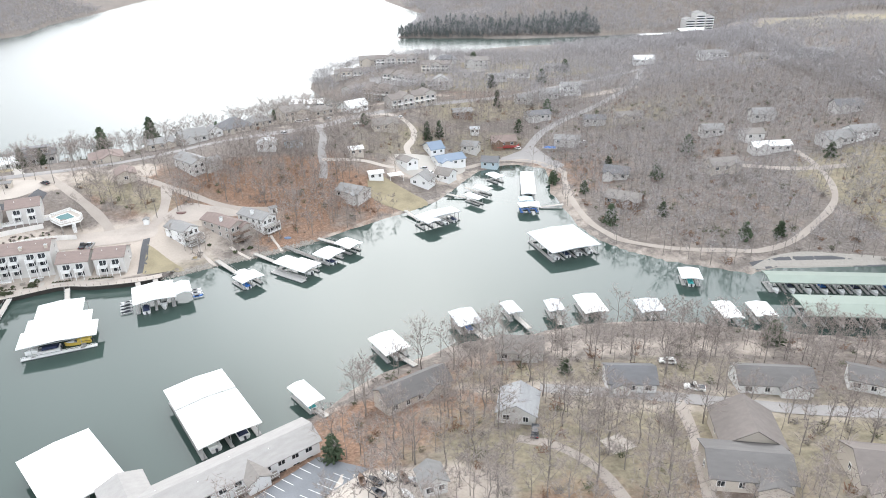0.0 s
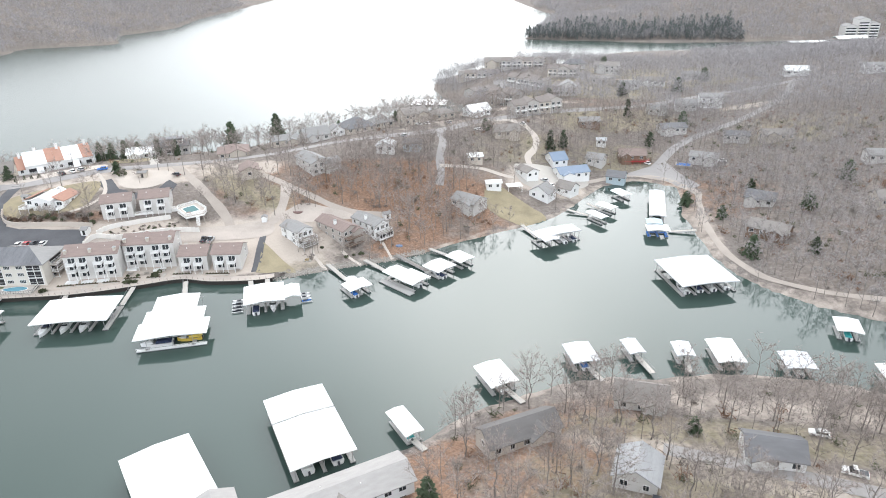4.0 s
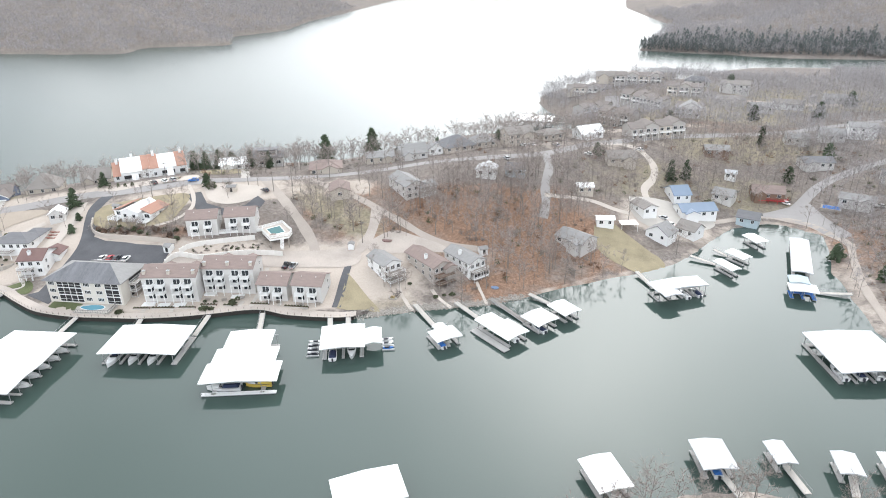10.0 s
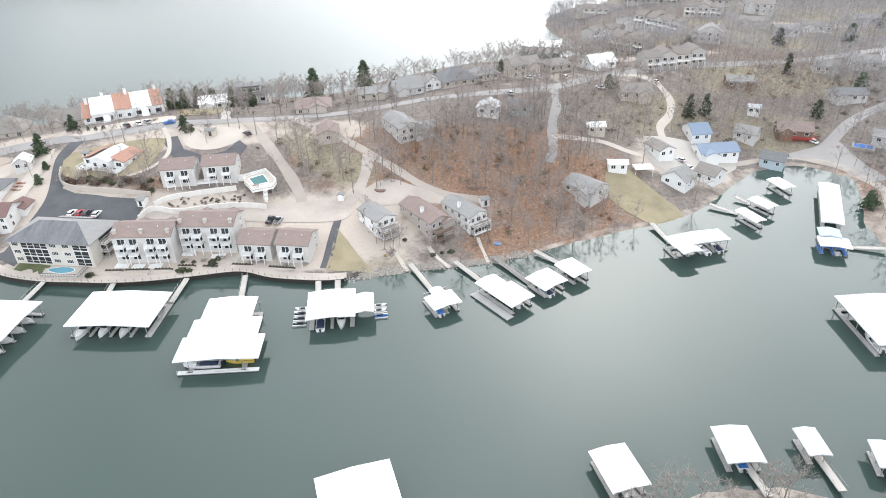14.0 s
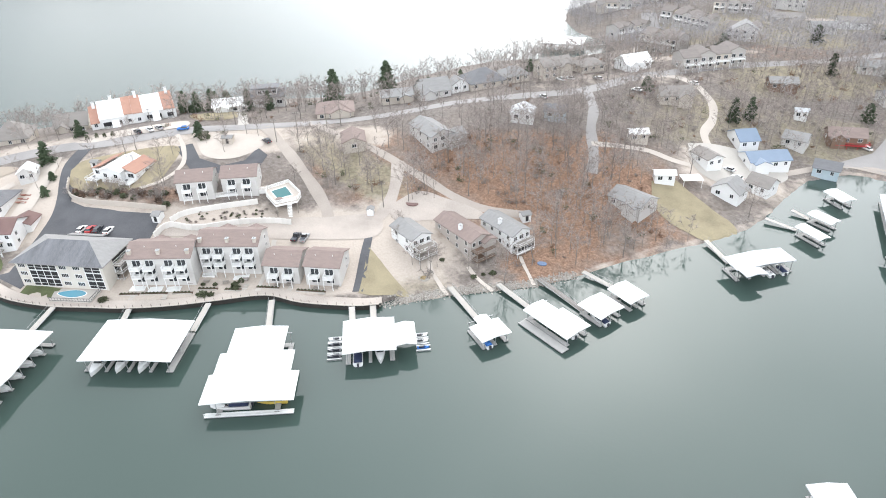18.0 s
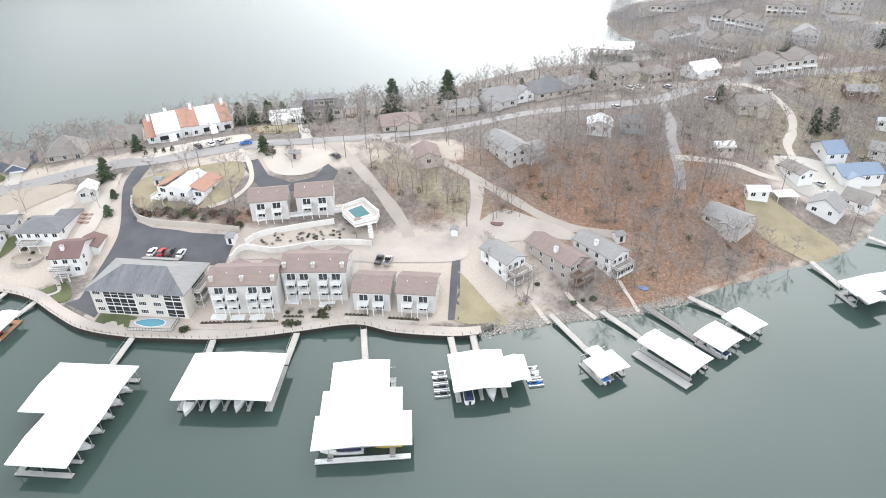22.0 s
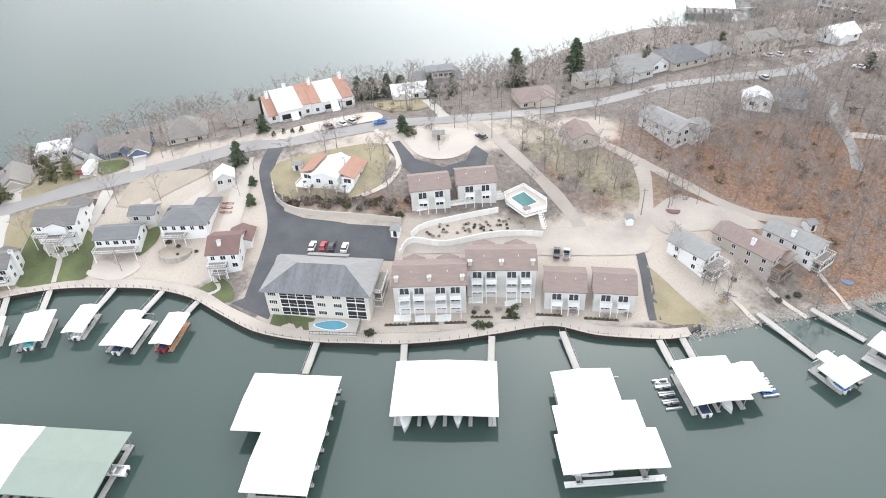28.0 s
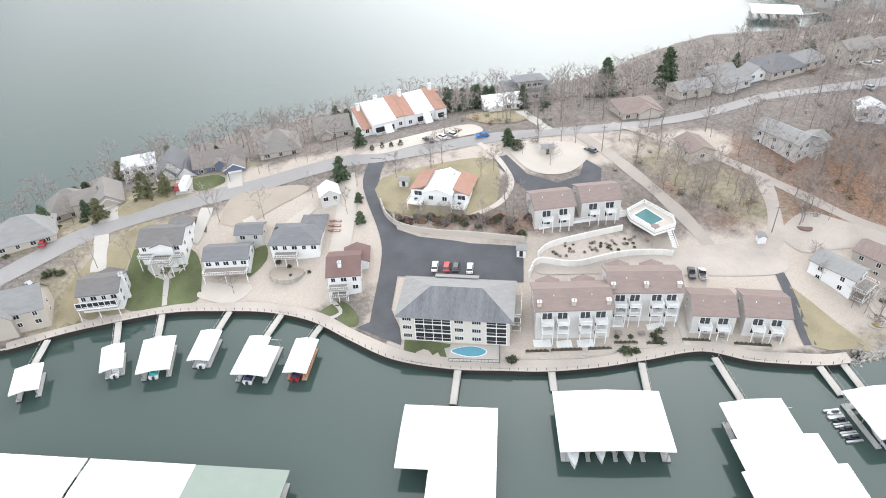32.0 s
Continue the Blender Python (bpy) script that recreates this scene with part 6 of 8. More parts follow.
def apartment_block():
    x, y, w, d, rot = -207.2, 205.2, 28.5, 15.0, 11.5
    ob = thing("apartment_building", turn(x, y, 1.9, rot), "cream three-storey apartment block with streaked grey hipped roof, screened porches", "apartment building")
    part("wall", Shape().box(-w / 2, w / 2, -d / 2, d / 2, -2, 8.8), WALL_CREAM, ob)
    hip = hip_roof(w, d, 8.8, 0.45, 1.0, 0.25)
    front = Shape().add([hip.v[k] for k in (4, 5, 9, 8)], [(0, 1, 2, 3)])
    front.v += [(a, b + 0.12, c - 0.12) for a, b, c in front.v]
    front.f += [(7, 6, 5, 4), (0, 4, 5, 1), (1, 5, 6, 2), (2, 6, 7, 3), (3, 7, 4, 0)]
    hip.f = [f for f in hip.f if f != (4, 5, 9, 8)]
    # lighter hips and darker front paint in how light falls; streaks are weathering
    part("roof", hip, ROOF_GREY, ob)
    part("front_slope", front, ROOF_STREAKED, ob, "streaked shingle slope, darker to paint in weaker light")
    part("rear_canopy", Shape().add([(-7, 8.0, 9.0), (5, 8.0, 9.0), (5, 10.2, 8.3), (-7, 10.2, 8.3), (-7, 8.0, 9.2), (5, 8.0, 9.2), (5, 10.2, 8.5), (-7, 10.2, 8.5)], [(3, 2, 1, 0), (4, 5, 6, 7), (0, 1, 5, 4), (1, 2, 6, 5), (2, 3, 7, 6), (3, 0, 4, 7)]), ROOF_GREY, ob)
    for f in range(3):
        zc = 1.5 + f * 2.85
        for px in (-12.3, 1.2, 5.7):
            window_in(ob, pose(px, -d / 2 - 0.004, zc), 2.2, 1.2, bars=3)
        for x0, x1, n in ((-10.2, -0.9, 4), (8.2, 13.4, 2)):
            s = Shape()
            for i in range(n + 1):
                px = x0 + (x1 - x0) * i / n
                s.box(px - 0.09, px + 0.09, -0.14, 0.02, -1.25, 1.25)
            s.box(x0, x1, -0.14, 0.02, 1.25, 1.45).box(x0, x1, -0.14, 0.02, -1.4, -1.25).box(x0, x1, -0.11, 0.02, -0.35, -0.25)
            p = part("screened_porch", s, TRIM, ob, m=pose(0, -d / 2 - 0.004, zc))
            part("screen", Shape().box(x0, x1, -0.05, -0.005, -1.25, 1.25), SCREEN_SHADE, p)
        for py in (-3, 3):
            window_in(ob, pose(-w / 2 - 0.004, py, zc, 0, 0, -90), 1.4, 1.2)
        deck(ob, w / 2 + 0.1, w / 2 + 2.6, -3, 6, f * 2.85 + 0.1, -1.0)
        # dark sheet on the solid wall paints in the open gallery's shade
        part("gallery_opening", Shape().box(w / 2 + 0.004, w / 2 + 0.06, -2.4, 5.4, f * 2.85 + 0.2, f * 2.85 + 2.5), SCREEN_SHADE, ob)
    return ob


apartment_block()

# ---- buildings of their own kind ----
def tile_slope(parent, x0, x1, y0, y1, z0, z1, mat, name="roof_slope"):
    """A roof slope that rises from z0 at y0 to z1 at y1."""
    t = 0.22
    return part(name, Shape().add([(x0, y0, z0), (x1, y0, z0), (x1, y1, z1), (x0, y1, z1), (x0, y0, z0 + t), (x1, y0, z0 + t), (x1, y1, z1 + t), (x0, y1, z1 + t)],
                                  [(3, 2, 1, 0), (4, 5, 6, 7), (0, 1, 5, 4), (1, 2, 6, 5), (2, 3, 7, 6), (3, 0, 4, 7)]), mat, parent)


def tiled_row():
    """The stepped white terrace with orange tile slopes on the lake side of the road."""
    x, y, rot = -258.0, 292.5, 45
    ob = thing("terrace_house", turn(x, y, 14.4, rot), "stepped white stucco terrace with white and orange tile roof slopes", "terrace")
    depth, x0 = 12.0, -17.0
    for i, (step, set_back, top, mat) in enumerate(((3.6, 1.2, 8.0, ROOF_TILE), (9.6, 0.0, 9.6, ROOF_WHITE), (3.5, 1.0, 9.9, ROOF_TILE), (4.0, 0.4, 9.9, ROOF_TILE), (8.2, 0.8, 9.5, ROOF_WHITE), (4.8, 0.0, 9.7, ROOF_TILE))):
        y0, x1 = -depth / 2 + set_back, x0 + step - 0.02
        part("wall", Shape().add([(x0, y0, -4), (x1, y0, -4), (x1, depth / 2, -4), (x0, depth / 2, -4), (x0, y0, top - 3.9), (x1, y0, top - 3.9), (x1, depth / 2, top), (x0, depth / 2, top)],
                                 [(3, 2, 1, 0), (0, 1, 5, 4), (1, 2, 6, 5), (2, 3, 7, 6), (3, 0, 4, 7), (4, 5, 6, 7)]), WALL_WHITE, ob)
        tile_slope(ob, x0 - 0.08, x1 - 0.1, y0 - 0.4, depth / 2 + 0.2, top - 3.98, top + 0.1, mat)
        for f in range(2):
            for px in ((0.3, 0.7) if step > 6 else (0.5,)):
                window_in(ob, pose(x0 + step * px, y0 - 0.004, 0.5 + f * 2.7), 1.2, 1.4)
        if step > 4.5:
            deck(ob, x0 + 0.8, x0 + step - 0.9, y0 - 1.8, y0 - 0.004, 2.0, -2.5, gap=0.2)
            deck(ob, x0 + 0.8, x0 + step - 0.9, y0 - 1.8, y0 - 0.004, -0.8, -2.5, gap=0.2)
            # thin dark sheets stand in for the shaded recess behind each balcony
            for zc in (2.1, -0.7):
                part("balcony_opening", Shape().box(x0 + 1.1, x0 + step - 1.2, y0 - 0.1, y0 - 0.08, zc, zc + 2.1), SCREEN_SHADE, ob)
        if i in (0, 1, 3, 5):
            chimney(ob, x0 + step * 0.6, depth / 2 - 1.2, top - 2, top + 2.2, w=1.2)
        x0 += step
    for px in (-7.5, 8.5):
        tile_slope(ob, px - 1.5, px + 1.5, -depth / 2 - 4.4, -depth / 2 + 1.2, -0.4, 5.6, ROOF_WHITE, "stair_roof")
        part("stair_wall", Shape().add([(px - 1.4, -10.2, -4), (px + 1.4, -10.2, -4), (px + 1.4, -4.9, -4), (px - 1.4, -4.9, -4), (px - 1.4, -10.2, -0.3), (px + 1.4, -10.2, -0.3), (px + 1.4, -4.9, 5.2), (px - 1.4, -4.9, 5.2)],
                                       [(3, 2, 1, 0), (4, 5, 6, 7), (0, 1, 5, 4), (1, 2, 6, 5), (2, 3, 7, 6), (3, 0, 4, 7)]), WALL_WHITE, ob)


tiled_row()


def duplex():
    x, y, rot = -226.0, 249.6, 3
    ob = thing("duplex_house", turn(x, y, 14.3, rot), "white duplex with orange tile side roofs and white middle roof", "house", "lakeside houses")
    part("wall", gable_wall(9.0, 13.0, -4, 3.4, 0.3, "y"), WALL_WHITE, ob)
    part("roof", gable_roof(9.0, 13.0, 3.42, 0.3, 0.4, along="y"), ROOF_WHITE, ob)
    for sx in (-1, 1):
        x0, x1 = sorted((sx * 4.7, sx * 9.4))
        part("wing_wall", Shape().box(x0, x1, -4.5, 6.5, -4, 2.7), WALL_WHITE, ob)
        a, b = (2.6, 4.4) if sx < 0 else (4.4, 2.6)
        part("wing_roof", Shape().add([(x0 - 0.3, -5, a), (x1 + 0.3, -5, b), (x1 + 0.3, 7, b), (x0 - 0.3, 7, a), (x0 - 0.3, -5, a + 0.2), (x1 + 0.3, -5, b + 0.2), (x1 + 0.3, 7, b + 0.2), (x0 - 0.3, 7, a + 0.2)],
                                      [(3, 2, 1, 0), (4, 5, 6, 7), (0, 1, 5, 4), (1, 2, 6, 5), (2, 3, 7, 6), (3, 0, 4, 7)]), ROOF_TILE, ob)
        deck(ob, x0, x1, -9.0, -4.504, 0.2, -5, mat=WHITE)
        window_in(ob, pose((x0 + x1) / 2, -4.504, 1.5), 2.4, 1.5)
        window_in(ob, pose(sx * 9.404, 1, 1.4, 0, 0, 90 * sx), 1.3, 1.2)
        window_in(ob, pose(sx * 2.2, -6.504, 1.6), 1.4, 1.4)
        table = part("deck_table", Shape().bar((sx * 7, -7, 0.2), (sx * 7, -7, 0.9), 0.06, 6).bar((sx * 7, -7, 0.9), (sx * 7, -7, 0.95), 0.6, 12), DARKPAINT, ob)
    part("dormer_wall", gable_wall(3.0, 3.2, 3, 4.6, 0.45, "y").moved(0.5, 4.6), WALL_WHITE, ob)
    part("dormer_roof", gable_roof(3.0, 3.2, 4.62, 0.45, 0.3, along="y").moved(0.5, 4.6), ROOF_WHITE, ob)
    chimney(ob, 3.2, 2.0, 2, 6.0)


duplex()


def modern_house():
    ob = thing("modern_house", turn(-219, 333, 13.0, 28), "dark modern house with tilted charcoal metal roof planes", "house", "lakeside houses")
    part("wall", Shape().box(-9, 9, -5, 5, -4, 4.6), WALL_GREY, ob)
    part("upper_wall", Shape().box(-3, 6, -3, 3.5, 4.6, 7.4), WALL_GREY, ob)
    tile_slope(ob, -10, 10, -6, 6, 4.4, 5.3, ROOF_DARK, "roof")
    tile_slope(ob, -5.5, 7.5, -5, 5, 8.4, 7.5, ROOF_DARK, "upper_roof")
    for px in (-6, -1.5, 3, 7):
        window_in(ob, pose(px, -5.004, 2), 2.2, 1.6)
        window_in(ob, pose(px * 0.5 + 1.5, -3.004, 6.2), 1.6, 1.2)


modern_house()


def shore_lodge():
    """The long building with a grey roof and a white entrance gable on the south bank."""
    x, y, rot = -56.5, 110.5, 38
    z = 1.8
    ob = thing("apartment_building", turn(x, y, z, rot), "long pale two-storey lodge with grey shingle roof and white stair gable", "apartment building")
    w, d = 50.0, 9.5
    part("wall", gable_wall(w, d, -2, 5.6, 0.35), WALL_WHITE, ob)
    part("roof", gable_roof(w, d, 5.62, 0.35, 0.6), ROOF_LODGE, ob)
    part("porch_wall", gable_wall(5, 3, -2, 5.4, 0.5, "y").moved(9, -6.2), WALL_WHITE, ob)
    part("porch_roof", gable_roof(5, 7, 5.42, 0.5, 0.4, along="y").moved(9, -4.4), ROOF_TAN, ob)
    for px in (5.4, 12.6):
        deck(ob, px - 1.4, px + 1.4, -d / 2 - 1.8, -d / 2 - 0.004, 3.0, -1)
    for i in range(14):
        px = -w / 2 + 3 + i * 3.4
        if 6 < px < 12:
            continue
        for f in range(2):
            window_in(ob, pose(px, -d / 2 - 0.004, 1.6 + f * 2.8), 1.6, 1.2)
            if i % 2:
                window_in(ob, pose(px, d / 2 + 0.004, 1.6 + f * 2.8, 0, 0, 180), 1.6, 1.2)
    part("wing_wall", gable_wall(9, 9, -2, 5.4, 0.35, "y").moved(-15, 6), WALL_GREY, ob)
    part("wing_roof", gable_roof(9, 13, 5.42, 0.35, 0.5, along="y").moved(-15, 5), ROOF_LODGE, ob)
    for i in range(5):
        part("roof_vent", Shape().bar((-18 + i * 8, 1.5 if i % 2 else -1.6, 6.3), (-18 + i * 8, 1.5 if i % 2 else -1.6, 7.2), 0.12, 6), WHITE, ob)


shore_lodge()


for i in range(9):
    u_ = i / 8
    ax_, ay_ = -41.0 + 12.0 * u_, 99.0 + 13.0 * u_
    dx_, dy_ = 4.2, -3.3
    ribbon("road_marking", [(ax_, ay_), (ax_ + dx_ / 2, ay_ + dy_ / 2), (ax_ + dx_, ay_ + dy_)], 0.14, WHITE, "white painted parking bay line", 0.22, "marking", 0.8)


for i in range(7):
    u_ = i / 6
    ax_, ay_ = -45.5 + 9.5 * u_, 107.5 + 10.5 * u_
    ribbon("road_marking", [(ax_, ay_), (ax_ + 1.7, ay_ - 1.55), (ax_ + 3.4, ay_ - 3.1)], 0.16, WHITE, "white painted parking bay line", 0.22, "marking", 0.8)


def far_block():
    """The stepped grey building behind the inlet's marina."""
    ob = thing("apartment_building", turn(335, 932, ground(335, 932), 5), "stepped grey multi-storey building behind the marina", "apartment building")
    for i, (x0, x1, h) in enumerate(((-20, -6, 14.0), (-5.98, 7, 22.0), (7.02, 19, 17.0))):
        part("wall", gable_wall(x1 - x0, 16, -6, h, 0.35, "y").moved((x0 + x1) / 2, 0), WALL_GREY, ob)
        part("roof", gable_roof(x1 - x0, 16, h + 0.02, 0.35, 0.5, along="y").moved((x0 + x1) / 2, 0), ROOF_GREY, ob)
        for f in range(int(h / 3.2)):
            part("balcony", Shape().box(x0 + 1, x1 - 1, -9.5, -8.004, f * 3.2, f * 3.2 + 1.1), WHITE, ob)
            part("window", Shape().box(x0 + 1.2, x1 - 1.2, -8.06, -8.004, f * 3.2 + 1.2, f * 3.2 + 2.6), GLASS, ob)


far_block()

# ---- pools ----
def raised_pool():
    z = 12.3
    ob = thing("raised_pool", turn(-162.4, 254.2, z, 0), "raised teal swimming pool on a white-fenced timber deck", "swimming pool")
    outline = [(-5.7, -1.5), (1.7, -7.3), (7.2, -2.3), (6.2, 1.8), (-2.7, 8.7), (-7.2, 1.8)]
    part("deck", Shape().slab(outline, -0.4, 0.0), WALK, ob)
    basin = [(-4.8, 0.6), (0.4, -3.6), (3.6, 0.4), (-1.8, 5.2)]
    part("pool_rim", Shape().slab([(u * 1.12, v * 1.12) for u, v in basin], 0.004, 0.1), WHITE, ob)
    part("pool_water", Shape().slab(basin, 0.101, 0.12), POOL_TEAL, ob)
    for a, b in zip(outline, outline[1:] + outline[:1]):
        run = math.dist(a, b)
        m = turn(a[0], a[1], 0, math.degrees(math.atan2(b[1] - a[1], b[0] - a[0])))
        fence = Shape().box(0, run, -0.05, 0.05, 0.0, 0.14).box(0, run, -0.05, 0.05, 1.1, 1.24)
        for i in range(int(run / 0.3)):
            fence.box(0.05 + i * 0.3, 0.25 + i * 0.3, -0.03, 0.03, 0.14, 1.1)
        part("fence_panel", fence, WHITE, ob, m=m)
        part("deck_post", Shape().box(a[0] * 0.94 - 0.12, a[0] * 0.94 + 0.12, a[1] * 0.94 - 0.12, a[1] * 0.94 + 0.12, -6, -0.4), DECK_WOOD, ob)
        part("skirt", Shape().box(0, run, -0.03, 0.03, -1.1, -0.401), WHITE, ob, m=m)
    part("hot_tub", Shape().bar((1.6, -4.6, 0), (1.6, -4.6, 0.7), 1.2, 14), ROOF_BROWN, ob)
    for i in range(10):
        part("stair_step", Shape().box(5.0 + i * 0.24, 6.3 + i * 0.24, -5.0 - i * 0.42, -4.55 - i * 0.42, -0.4 - i * 0.3, -0.28 - i * 0.3), WHITE, ob)
    part("stair_rail", Shape().bar((6.3, -4.6, 0.7), (8.7, -8.8, -2.3), 0.07, 5).bar((5.0, -4.9, 0.7), (7.3, -9.0, -2.3), 0.07, 5), WHITE, ob)


raised_pool()
pool = thing("swimming_pool", turn(-201.2, 195.6, 0, 14), "kidney-shaped blue swimming pool in a pale concrete terrace", "swimming pool")
kidney = [(math.cos(a) * (3.9 + 0.5 * math.cos(2 * a)), math.sin(a) * (1.75 + 0.35 * math.cos(a))) for a in [i * math.pi / 14 for i in range(28)]]
zp = max(ground(-201.2 + u, 195.6 + v) for u in (-5, 0, 6) for v in (-3, 0, 3)) + 0.12
part("terrace", Shape().box(-4.9, 8.0, -3.8, 2.3, zp - 1.4, zp), CONCRETE, pool)
part("pool_rim", Shape().slab([(u * 1.07, v * 1.12) for u, v in kidney], zp + 0.004, zp + 0.06), WHITE, pool)
part("pool_water", Shape().slab(kidney, zp + 0.061, zp + 0.09), POOL_WATER, pool)
railing(pool, [(-4.8, -3.7), (7.9, -3.7), (7.9, 2.2)], zp, 1.1, 0.9, DARKPAINT, "fence")


# ---- vehicles ----
def car(x, y, deg, paint, label, van=False, pickup=False, z=None):
    ob = thing("parked_car", turn(x, y, (ground(x, y) + 0.17) if z is None else z, deg), label, "car", "parked cars")
    L, W, H = (5.3, 1.95, 1.85) if van or pickup else (4.7, 1.84, 1.48)
    key = "van" if van else "pickup" if pickup else "car"

    def body():
        s = Shape()
        prof = [(-L / 2, 0.35), (-L / 2 + 0.05, 0.85), (-L / 2 + 0.9, 0.95), (L / 2 - 0.9, 0.95), (L / 2 - 0.15, 0.82), (L / 2, 0.45), (L / 2 - 0.1, 0.3), (-L / 2 + 0.1, 0.3)]
        for sx in (-1, 1):
            s.v += [(sx * W / 2 * (0.94 if z_ > 0.7 else 1.0), y_, z_) for y_, z_ in prof]
        k = len(prof)
        s.f += [tuple(range(k)), tuple(range(2 * k - 1, k - 1, -1))] + [(i, k + i, k + (i + 1) % k, (i + 1) % k) for i in range(k)]
        return s
    b = part("body", shared((key + "_body",), body), paint, ob)
    y0, y1 = (-L / 2 + 0.25, L / 2 - 1.25) if van else (-0.6, L / 2 - 1.5) if pickup else (-L / 2 + 0.55, L / 2 - 1.35)
    cab = lambda: Shape().add([(-W * 0.46, y0, 0.93), (W * 0.46, y0, 0.93), (W * 0.46, y1, 0.93), (-W * 0.46, y1, 0.93), (-W * 0.36, y0 + 0.35, H), (W * 0.36, y0 + 0.35, H), (W * 0.36, y1 - 0.65, H), (-W * 0.36, y1 - 0.65, H)],
                              [(3, 2, 1, 0), (0, 1, 5, 4), (1, 2, 6, 5), (2, 3, 7, 6), (3, 0, 4, 7)])
    part("cabin_glass", shared((key + "_glass",), cab), CAR_GLASS, ob)
    part("car_roof", shared((key + "_roof",), lambda: Shape().box(-W * 0.37, W * 0.37, y0 + 0.33, y1 - 0.6, H, H + 0.05)), paint, ob)
    for sx in (-1, 1):
        for sy in (-1, 1):
            wh = part("wheel", shared("wheel", lambda: Shape().bar((-0.11, 0, 0), (0.11, 0, 0), 0.33, 12)), TYRE, ob, m=pose(sx * (W / 2 - 0.1), sy * L * 0.3, 0.33))
            part("rim", shared("rim", lambda: Shape().bar((-0.12, 0, 0), (0.12, 0, 0), 0.19, 8)), SILVER, wh)
        part("headlight", shared("headlight", lambda: Shape().box(-0.2, 0.2, -0.06, 0.06, -0.08, 0.08)), WHITE, ob, m=pose(sx * W * 0.33, L / 2 - 0.1, 0.66))
        part("tail_light", shared("tail_light", lambda: Shape().box(-0.16, 0.16, -0.05, 0.05, -0.1, 0.1)), REDPAINT, ob, m=pose(sx * W * 0.34, -L / 2 + 0.02, 0.72))
    if pickup:
        part("bed_liner", shared("bed_liner", lambda: Shape().box(-W * 0.42, W * 0.42, -L / 2 + 0.2, -0.75, 0.951, 0.97)), DARKPAINT, ob)
    return ob


CARS = [(-222, 280, 120, CANVAS_BLUE, "small bright blue car beside the ridge road"), (-233, 279, 65, SILVER, "silver car in the lay-by below the tiled terrace"), (-218.6, 219.5, 14, WHITE, "white car parked in the asphalt lot"), (-215.2, 220.0, 14, REDPAINT, "red car parked in the asphalt lot"), (-212.6, 220.6, 14, DARKPAINT, "dark blue-grey car parked in the asphalt lot"),
        (-208.6, 221.0, 14, WHITE, "white car parked at the end of a row"), (-314.2, 230.7, 25, REDPAINT, "red car beside a white camper van"), (-338.9, 195.5, 30, REDPAINT, "dark red car on a pale drive"), (-331.8, 181.6, 70, SILVER, "silver car parked beside the road"),
        (-236, 277, 65, WHITE, "white car parked below the tiled terrace"), (-240, 274.5, 65, DARKPAINT, "dark car parked below the tiled terrace"), (-92.6, 353.6, 40, SILVER, "silver car near the ridge road"), (-90, 379, 60, WHITE, "white car outside a tan house"),
        (-86, 381, 60, WHITE, "white car outside a tan house"), (-74, 386, 50, SILVER, "silver car on the ridge road"), (-56, 380, 70, WHITE, "white car on a drive"), (-28.7, 336.4, 60, DARKPAINT, "dark car on a concrete yard"), (-16, 333, 60, SILVER, "silver car on a concrete yard"),
        (-13, 329, 60, WHITE, "white car on a concrete yard"), (16, 119.9, -10, DARKPAINT, "dark blue car parked below a metal-roofed house"), (57, 154, 80, WHITE, "white car behind bare trees"), (37, 372, 40, WHITE, "white car at the head of the cove"),
        (-184.7, 281.7, 60, DARKPAINT, "dark car at the roadside"), (-32, 398, 40, WHITE, "white car by a gravel drive"), (75, 372, 80, WHITE, "white car beside a grey house")]
for x_, y_, a_, p_, l_ in CARS:
    car(x_, y_, a_, p_, l_)
car(-149.2, 239.0, 8, DARKPAINT, "dark pickup truck in the pale parking yard", pickup=True)
car(-146.4, 239.4, 8, SILVER, "grey pickup truck in the pale parking yard", pickup=True)
car(59, 139, 75, WHITE, "white pickup truck beside the south road", pickup=True)
rv = thing("camper_van", turn(-311.6, 232.0, ground(-311.6, 232) + 0.2, 22), "white camper van parked before a garage", "camper van")
part("body", Shape().add([(-1.2, -3.6, 0.5), (1.2, -3.6, 0.5), (1.2, 3.0, 0.5), (-1.2, 3.0, 0.5), (-1.2, -3.6, 3.0), (1.2, -3.6, 3.0), (1.15, 2.6, 3.1), (-1.15, 2.6, 3.1)], [(3, 2, 1, 0), (4, 5, 6, 7), (0, 1, 5, 4), (1, 2, 6, 5), (2, 3, 7, 6), (3, 0, 4, 7)]), WHITE, rv)
part("cab", Shape().box(-1.1, 1.1, 3.0, 4.3, 0.5, 1.4), WHITE, rv)
part("windscreen", Shape().add([(-1.0, 4.0, 1.4), (1.0, 4.0, 1.4), (0.95, 3.02, 2.2), (-0.95, 3.02, 2.2)], [(0, 1, 2, 3)]), CAR_GLASS, rv)
part("roof_unit", Shape().box(-0.4, 0.4, -1, 0.2, 3.05, 3.35), SILVER, rv)
for sx_ in (-1, 1):
    for sy_ in (-2.3, 3.2):
        part("wheel", shared("wheel", lambda: None), TYRE, rv, m=pose(sx_ * 1.05, sy_, 0.33))

# ---- boats in the docks ----
def local(cx, cy, deg, u, v):
    c, s = math.cos(radians(deg)), math.sin(radians(deg))
    return cx + u * c - v * s, cy + u * s + v * c


